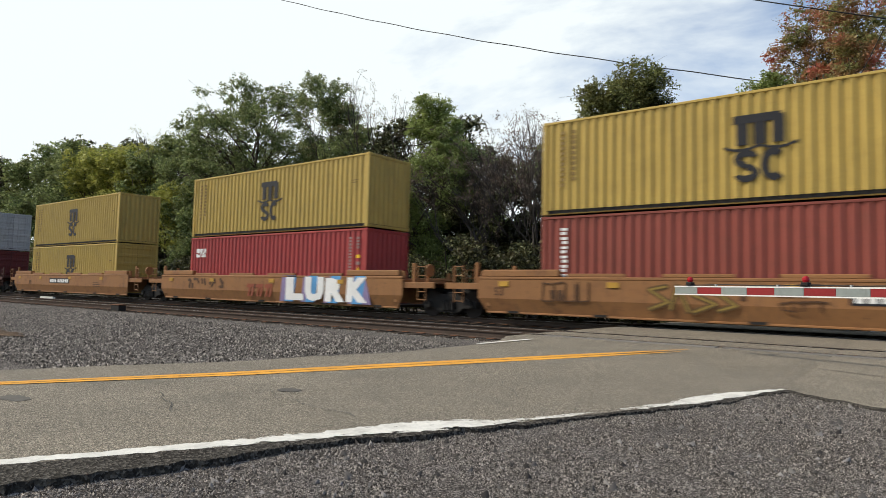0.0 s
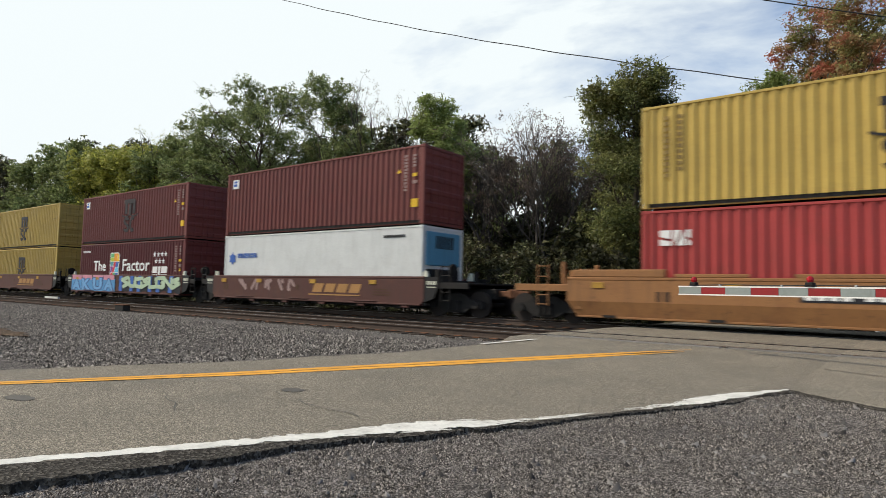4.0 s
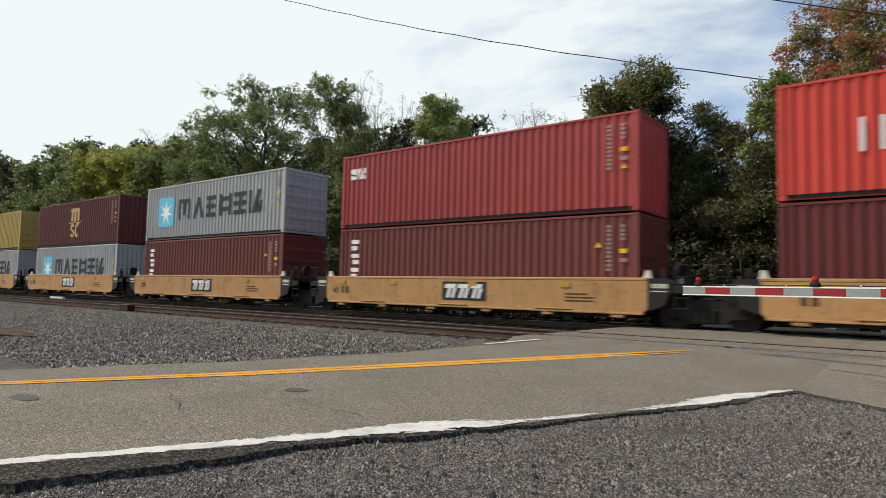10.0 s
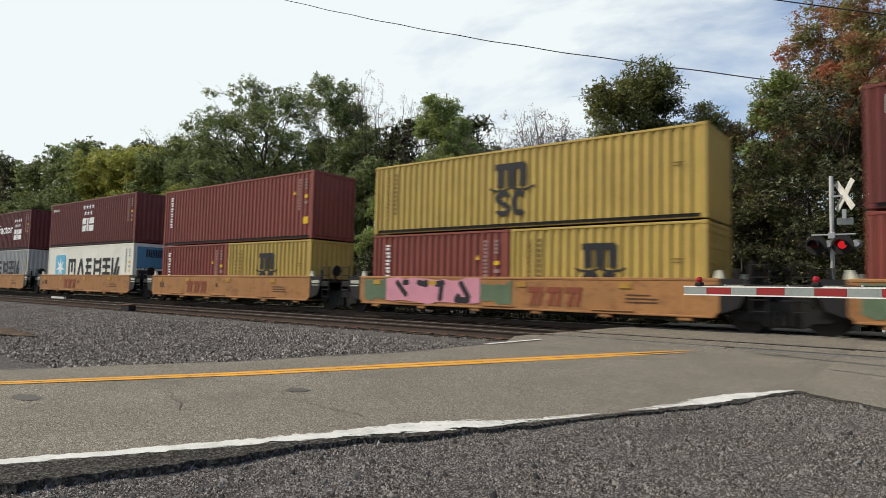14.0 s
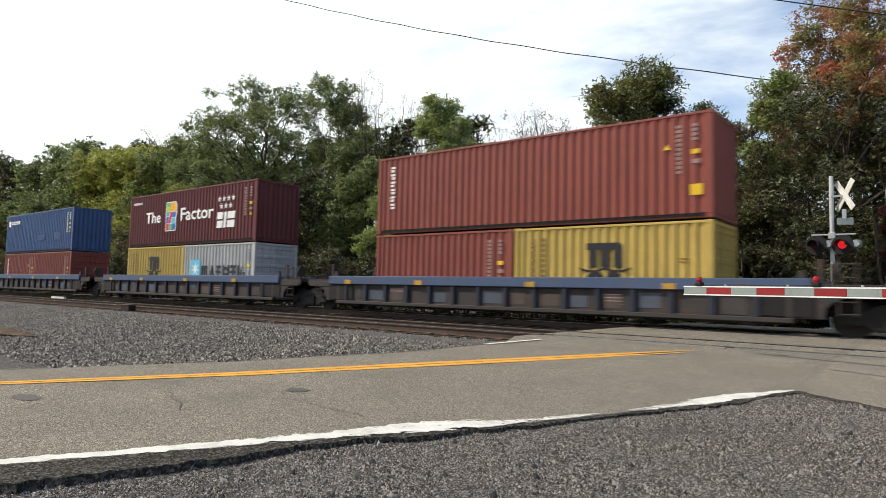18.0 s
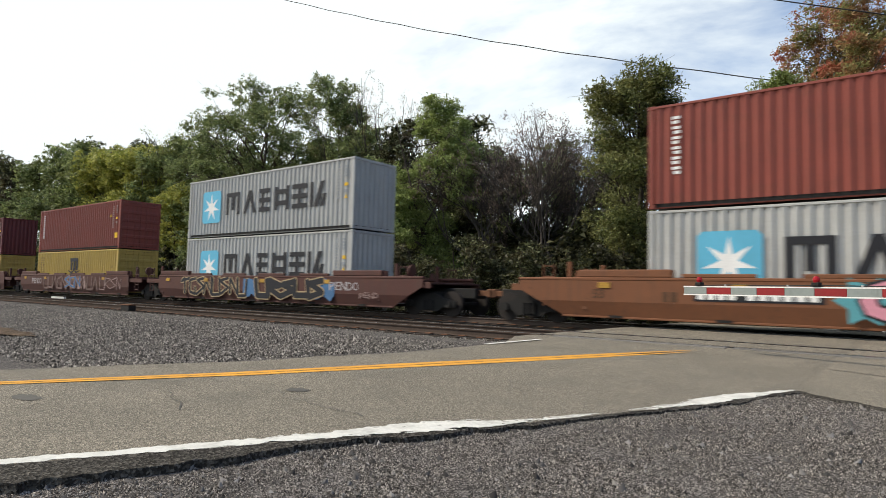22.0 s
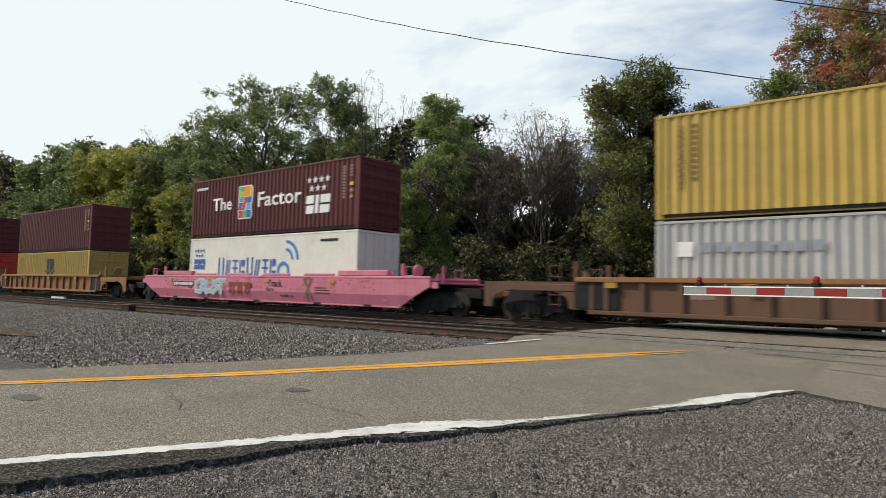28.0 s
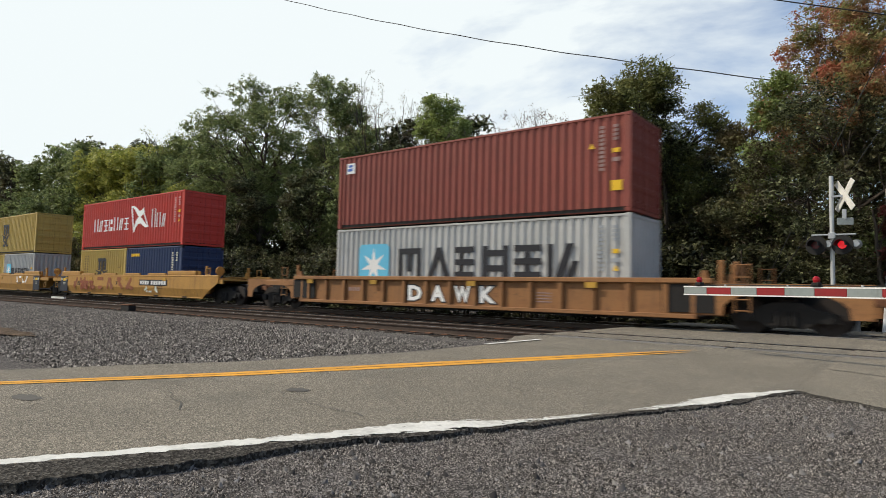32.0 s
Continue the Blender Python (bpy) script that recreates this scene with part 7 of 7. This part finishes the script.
def build_trees():
    # the trees that stand out
    place(tree_kind("tree", 27, 21.6, 7.6, 6.0, "spread", 400, 210, 0.14, GREEN, BARK, 0.78, 1, "tall green broadleaf tree with an open spreading crown"), -52.6, 36.5, turn=150)
    place(tree_kind("tree", 12, 20.3, 4.6, 4.0, "round", 190, 230, 0.145, GREEN, BARK, 0.85, 1, "slender green broadleaf tree"), -43.5, 38)
    place(tree_kind("tree", 13, 13.9, 3.9, 0.8, "tall", 270, 300, 0.115, LIGHT, BARK, 0.66, 2, "light green tree leafy down to the ground"), -26.0, 32)
    place(tree_kind("tree", 14, 12.7, 3.75, 0.4, "round", 330, 300, 0.095, MAPLE, BARK, 0.62, 1, "dense dark green maple leafy to the ground"), -11.0, 30)
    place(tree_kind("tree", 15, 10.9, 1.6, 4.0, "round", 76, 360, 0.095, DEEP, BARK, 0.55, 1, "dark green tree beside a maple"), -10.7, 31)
    place(tree_kind("tree", 16, 13.4, 4.5, 6.4, "round", 190, 330, 0.09, AUTUMN, BARK, 0.56, 1, "maple turning red and orange"), -2.4, 29.5)
    place(tree_kind("tree", 20, 11.2, 1.5, 5.0, "round", 50, 280, 0.09, LIGHT, BARK, 0.5, 1, "light green sapling before a turning maple"), -5.5, 29.5)
    place(tree_kind("tree", 22, 8.6, 2.3, 1.6, "round", 84, 280, 0.09, GREEN, BARK, 0.55, 1, "green sapling at the edge of the wood"), 0.4, 26.6)
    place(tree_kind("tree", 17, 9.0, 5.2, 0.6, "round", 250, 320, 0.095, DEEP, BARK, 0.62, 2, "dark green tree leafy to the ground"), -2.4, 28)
    place(tree_kind("tree", 18, 9.4, 2.9, 0.8, "round", 120, 280, 0.10, MIXED, BARK, 0.55, 1, "thin green tree at the edge of the wood"), -6.6, 31.5)
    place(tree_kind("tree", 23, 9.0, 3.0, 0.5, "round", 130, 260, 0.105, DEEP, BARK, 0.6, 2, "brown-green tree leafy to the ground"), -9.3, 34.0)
    place(tree_kind("tree", 19, 12.0, 4.5, 1.0, "round", 150, 150, 0.16, GREEN, BARK, 0.8, 1, "green broadleaf tree at the crossing"), 5.5, 29)
    place(tree_kind("creeper", 51, 4.9, 0.34, 0.3, "tall", 54, 110, 0.08, leaf_material("leaf_crimson", (0.16, 0.035, 0.035), (0.20, 0.06, 0.05), (0.14, 0.12, 0.06)), BARK, 0.26, 1, "crimson creeper climbing a wooden pole"), -1.1, 24.75)
    # bare and dying trees
    for k, (x, y, h, s) in enumerate(((-39.5, 40, 17.6, 21), (-36.5, 41, 17.0, 22), (-22.2, 33, 12.8, 23), (-20.6, 35, 12.6, 24), (-18.6, 34, 12.0, 25), (-71, 40, 20.5, 26))):
        place(bare_kind("tree", s, h * 0.94, 0.42 if k in (2, 3, 4) else 0.34, BARK_PALE, "nearly leafless grey-brown tree with fine twigs", OLIVE if k == 5 else WITHERED if k in (2, 3, 4) else MIXED, 34 if k == 5 else 40), x, y)
    # wood edge and depth behind
    kinds = [tree_kind("tree", 31, 15.5, 5.0, 1.5, "round", 150, 150, 0.215, GREEN, BARK, 0.95, 1, "green broadleaf tree at the edge of the wood", 0, 0.32, 3),
             tree_kind("tree", 32, 14.5, 4.6, 1.0, "tall", 145, 150, 0.205, OLIVE, BARK, 0.95, 2, "yellow-green tree at the edge of the wood", 0, 0.32, 3),
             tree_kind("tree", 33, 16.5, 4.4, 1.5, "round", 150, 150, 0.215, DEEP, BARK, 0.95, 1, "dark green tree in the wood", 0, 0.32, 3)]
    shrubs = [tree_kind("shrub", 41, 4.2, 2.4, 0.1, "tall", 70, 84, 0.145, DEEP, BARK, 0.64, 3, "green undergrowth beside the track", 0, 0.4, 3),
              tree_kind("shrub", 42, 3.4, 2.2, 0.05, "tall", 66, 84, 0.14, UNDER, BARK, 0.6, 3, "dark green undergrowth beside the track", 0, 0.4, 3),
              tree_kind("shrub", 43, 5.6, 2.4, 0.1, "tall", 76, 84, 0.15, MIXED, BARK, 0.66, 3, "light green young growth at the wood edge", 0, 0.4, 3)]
    rng = random.Random(4)
    spots = [(-126, 37, 2, 1.36), (-117, 36, 2, 1.24), (-109, 37, 0, 1.2), (-102, 36, 0, 1.34), (-95, 36, 0, 1.30), (-88, 35.5, 0, 1.24), (-83, 35, 1, 1.26), (-77, 35, 1, 1.24), (-71.5, 35, 1, 1.20), (-66.5, 36, 0, 1.12),
             (-90, 42, 2, 1.3), (-78, 43, 2, 1.2), (-104, 43, 2, 1.4), (-62, 36, 0, 1.08), (-60, 33, 1, 0.80), (-29.5, 40, 0, 0.80), (-25.5, 39, 2, 0.72), (-21.5, 40, 0, 0.76), (-16.5, 38, 2, 0.70), (-38, 37.5, 0, 0.96), (-34, 38, 2, 0.9), (-55, 33, 0, 0.72), (-58, 39.5, 0, 1.02), (-53, 43, 0, 1.05), (-64, 41, 1, 1.05), (-140, 40, 2, 1.4), (-160, 42, 2, 1.5), (-47, 31, 2, 0.65), (-38, 31, 2, 0.62), (-33, 33, 0, 0.70), (-31, 42, 2, 0.95), (-18, 44, 2, 0.8), (-24, 46, 2, 0.72), (-13, 42, 0, 0.62), (-7, 41, 2, 0.66), (-3, 38, 2, 0.7), (3, 36, 0, 0.8), (10, 34, 0, 0.8), (-72, 50, 2, 1.1), (-56, 50, 2, 1.0), (-45, 50, 2, 0.95)]
    used = set()
    for x, y, k, s in spots:
        m = pose(x, y, -0.35, 0, 0, rng.uniform(0, 360))
        t = kinds[k] if k not in used else copy_thing(kinds[k], m)
        used.add(k)
        t.matrix_world = m @ Matrix.Diagonal((s, s, s, 1))
        t["group"] = "trees of the wood"
    used = set()
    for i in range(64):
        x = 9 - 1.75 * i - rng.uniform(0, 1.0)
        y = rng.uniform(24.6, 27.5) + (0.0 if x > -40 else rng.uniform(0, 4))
        # only the darkest leaf colour right of -14, for the shade there
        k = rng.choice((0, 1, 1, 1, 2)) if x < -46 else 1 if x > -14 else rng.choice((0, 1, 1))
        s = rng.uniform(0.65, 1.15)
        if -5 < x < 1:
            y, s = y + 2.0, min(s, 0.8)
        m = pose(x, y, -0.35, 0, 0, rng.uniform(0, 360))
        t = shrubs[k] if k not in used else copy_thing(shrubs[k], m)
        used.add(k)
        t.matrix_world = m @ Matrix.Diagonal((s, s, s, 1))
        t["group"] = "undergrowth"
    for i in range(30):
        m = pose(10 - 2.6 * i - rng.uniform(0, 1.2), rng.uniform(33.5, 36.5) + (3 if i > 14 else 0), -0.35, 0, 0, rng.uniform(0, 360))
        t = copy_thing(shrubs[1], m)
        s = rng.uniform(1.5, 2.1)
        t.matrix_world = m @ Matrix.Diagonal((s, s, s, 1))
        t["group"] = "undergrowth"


build_trees()

# ---- crossing equipment ----


def build_gate():
    """The lowered arm: striped, with two lamps on top, and its mast out of sight beyond it."""
    gate = thing("crossing_gate", "lowered red and white striped crossing gate arm", "crossing gate", pose(-3.22, 10.5, 0.98, 0, 0, -18))
    red, grey = paint("gate_red", (0.25, 0.018, 0.020), streak=0.2), paint("gate_grey", (0.24, 0.268, 0.255), streak=0.25)
    for k in range(17):
        x = k * 0.406
        put("stripe", shared("stripe", red if k % 2 else grey, lambda g: g.box(0, 0.4055, -0.018, 0.018, -0.054, 0.054, 0.004)), gate, "red stripe" if k % 2 else "pale grey stripe", at=(x, 0, 0))
    for z in (-0.067, 0.060):
        put("edge_strip", shared("edge_strip", INK_WHITE, lambda g: g.box(-0.006, 6.9, -0.022, 0.022, -0.006, 0.012)), gate, "white edge strip", at=(0, 0, z))
    for x in (0.27, 2.05, 4.4):
        b = put("lamp_base", shared("lamp_base", BLACK, lambda g: [g.box(-0.05, 0.05, -0.05, 0.05, 0, 0.05, 0.008), g.box(-0.075, 0.075, -0.02, 0.02, -0.012, 0.012)]), gate, at=(x, 0, 0.083))
        put("lamp", shared("gate_lamp", surface("dark_red_lamp", (0.34, 0.010, 0.016), 0.2, vary=0.2), lambda g: [g.tube((0, 0, 0.045), (0, 0, 0.085), 0.034, 14, 0.048), g.tube((0, 0, 0.085), (0, 0, 0.115), 0.048, 14, 0.042), g.tube((0, 0, 0.115), (0, 0, 0.135), 0.042, 14, 0.02)]), b, "red gate lamp")
    put("cable", shared("gate_cable", CABLE, lambda g: [g.tube((0.3 + i * 0.6, 0, 0.085 + 0.012 * (i % 2)), (0.9 + i * 0.6, 0, 0.085 + 0.012 * ((i + 1) % 2)), 0.008, 5) for i in range(10)]), gate)
    for i in range(6):
        put("clip", shared("clip", GALV, lambda g: g.box(-0.012, 0.012, -0.024, 0.024, 0.07, 0.098)), gate, at=(0.72 + i * 0.95, 0, 0))
    put("mast", shared("gate_mast", GALV, lambda g: [g.tube((7.1, 0.2, -1.05), (7.1, 0.2, 3.2), 0.055, 12), g.box(6.85, 7.35, -0.15, 0.5, -0.35, 0.35, 0.03)]), gate, "galvanised gate mast")


def build_signal():
    """The far crossing signal: mast, crossed boards, track sign, two pairs of lamps."""
    s = thing("crossing_signal", "crossing signal mast with white crossbuck and red lamps", "crossing signal", pose(-2.47, 22.6, -0.1))
    put("mast", shared("signal_mast", ALU, lambda g: g.tube((0, 0, 0), (0, 0, 4.82), 0.063, 16)), s, "silver aluminium mast")
    put("base", shared("signal_base", GALV, lambda g: [g.box(-0.25, 0.25, -0.25, 0.25, 0.0, 0.12, 0.02), g.tube((0, 0, 0.1), (0, 0, 0.6), 0.11, 12)]), s)
    for a in (52, -52):
        put("crossbuck_board", shared("crossbuck_board", ROAD_WHITE, lambda g: g.box(-0.56, 0.56, -0.012, 0.012, -0.10, 0.10, 0.004)), s, "white crossbuck board seen aslant", at=pose(0.36, -0.10 - (0.03 if a > 0 else 0), 4.18, 0, 0, -46) @ pose(0, 0, 0, 0, a, 0))
    put("bracket", shared("buck_bracket", GALV, lambda g: g.box(0.0, 0.36, -0.09, -0.05, 4.14, 4.2)), s)
    put("bracket", shared("buck_bracket_b", GALV, lambda g: g.box(0.28, 0.40, -0.12, -0.08, 3.45, 3.75, 0.01)), s)
    put("track_sign", shared("track_sign", surface("sign_back", (0.30, 0.33, 0.31), 0.6), lambda g: g.box(-0.22, 0.22, -0.01, 0.01, -0.11, 0.11, 0.01)), s, "grey back of a small sign", at=pose(0.36, -0.1, 3.38, 0, 0, 20))
    put("crossarm", shared("crossarm", GALV, lambda g: [g.tube((-0.55, -0.08, 2.98), (0.62, -0.08, 2.98), 0.03, 10), g.box(-0.1, 0.1, -0.12, 0.08, 2.85, 3.05, 0.02)]), s)
    hood = surface("black_hood", (0.012, 0.012, 0.012), 0.6)
    for k, (x, lit) in enumerate(((-0.42, False), (0.28, True), (0.02, None), (0.75, None))):
        if lit is None:
            b = put("lamp_body", shared("lamp_body", GALV, lambda g: [g.tube((0, 0.0, 0), (0, 0.22, 0), 0.09, 14, 0.15)]), s, "silver back of a lamp", at=(x - 0.12, -0.2, 2.68))
            continue
        b = put("background_disc", shared("background_disc", hood, lambda g: g.tube((0, 0, 0), (0, 0.02, 0), 0.30, 24)), s, "black round backing", at=pose(x, -0.16, 2.66, 0, 0, -12))
        put("hood", shared("hood", hood, lambda g: [g.slab([(0.15 * math.cos(radians(a)) * 1.1, 0.15 * math.sin(radians(a)) * 1.1) for a in range(-10, 191, 20)] + [(0.15 * math.cos(radians(a)), 0.15 * math.sin(radians(a))) for a in range(190, -11, -20)], -0.3, 0.0)]), b)
        put("lens", shared(("lens", lit), LAMP_RED if lit else LENS_DARK, lambda g: g.tube((0, -0.03, 0), (0, 0.0, 0), 0.12, 20)), b, "lit red lens" if lit else "dark red lens")
    # junction box beside it
    c = thing("junction_box", "low grey junction box beside the track", "junction box", pose(-2.0, 21.7, -0.3))
    put("body", shared("junction_body", paint("cabinet_grey", (0.22, 0.22, 0.21)), lambda g: g.box(-0.28, 0.28, -0.2, 0.2, 0, 0.62, 0.03)), c)


def build_lines():
    """Overhead cables and the stay wires by the signal."""
    def cable(name, pts, r, label):
        me = raw_mesh(name, *tubes([(pts, [r] * len(pts))], 6))
        me.materials.append(CABLE)
        ob = new(name, me)
        tagged(ob, label, "cable")

    cable("overhead_cable", [(x, 30.0, 23.72 - 0.402 * (x + 40.2) + 0.00151 * (x + 40.2) * (x + 19.13) + 0.02 * math.sin(x * 1.3)) for x in (-76 + 0.5 * i for i in range(192))], 0.026, "black overhead cable sagging above the tracks")
    cable("overhead_cable", [(x, 25.0, 11.85 - 0.44 * (x + 4.38) + 0.002 * (x + 4.38) ** 2) for x in range(-30, 14, 2)], 0.022, "thin black overhead cable")
    cable("stay_wire", [(-5.16, 23.5, 0.08), (0.18, 23.5, 11.43)], 0.013, "thin grey stay wire")
    cable("stay_wire", [(-5.05, 23.5, 0.12), (2.02, 23.5, 11.41)], 0.013, "thin grey stay wire")
    g = thing("leaning_pole", "tall pale metal pole leaning slightly beside the crossing", "pole", pose(-1.25, 23.2, -0.35, 0, 4.4))
    put("shaft", shared("leaning_shaft", paint("pole_white", (0.62, 0.64, 0.65), streak=0.2), lambda q: q.tube((0, 0, 0), (0, 0, 9.5), 0.062, 12, 0.05)), g)
    put("band", shared("leaning_band", GALV, lambda q: q.tube((0, 0, 1.9), (0, 0, 2.0), 0.075, 12)), g)
    p = thing("utility_pole", "weathered wooden utility pole", "utility pole", pose(-1.12, 24.6, -0.4))
    put("shaft", shared("pole_shaft", surface("grey_wood", (0.24, 0.22, 0.19), 0.9, vary=0.3, grain=12), lambda g: g.tube((0, 0, 0), (0, 0, 4.9), 0.085, 12, 0.075)), p)


def build_trackside():
    """Small things on the ballast."""
    b = thing("rail_lubricator", "small dark steel box beside the rail", "track box", pose(-24.6, 11.62, -0.2))
    put("body", shared("lubricator_body", BLACK, lambda g: g.box(-0.32, 0.32, -0.14, 0.14, 0, 0.24, 0.02)), b)
    put("lid", shared("lubricator_lid", RUST, lambda g: g.box(-0.34, 0.34, -0.16, 0.16, 0.241, 0.265, 0.006)), b)
    p = thing("white_board", "white board lying between the tracks", "board", pose(-41.2, 15.3, -0.14, 0, 0, 4))
    put("face", shared("board_face", ROAD_WHITE, lambda g: g.box(-0.8, 0.8, -0.06, 0.06, 0, 0.14, 0.01)), p)
    g = Geo()
    pts = [(-15.6 + 0.1 * i, 4.15 + 0.12 * (0.5 * i - 7) * 0.1 + 0.12 * rough(0.5 * i, 1, 0.5), max(0.02, 1 - (max(0, i - 16) / 16) ** 1.5)) for i in range(33)]
    g.strip([(x, y - w * (0.25 + 0.2 * abs(rough(x, 3, 0.8)) + 0.16 * rough(x, 5, 9.0)), ground_z(x, y) + 0.03) for x, y, w in pts], [(x, y + w * (0.35 + 0.3 * abs(rough(x, 6, 0.7)) + 0.2 * rough(x, 8, 8.0)), ground_z(x, y) + 0.03) for x, y, w in pts])
    tagged(new("bare_earth", g.mesh("bare_earth", EARTH)), "strip of bare brown earth in the gravel", "earth", kind="structure")


build_trackside()
build_gate()
build_signal()
build_lines()

motions()
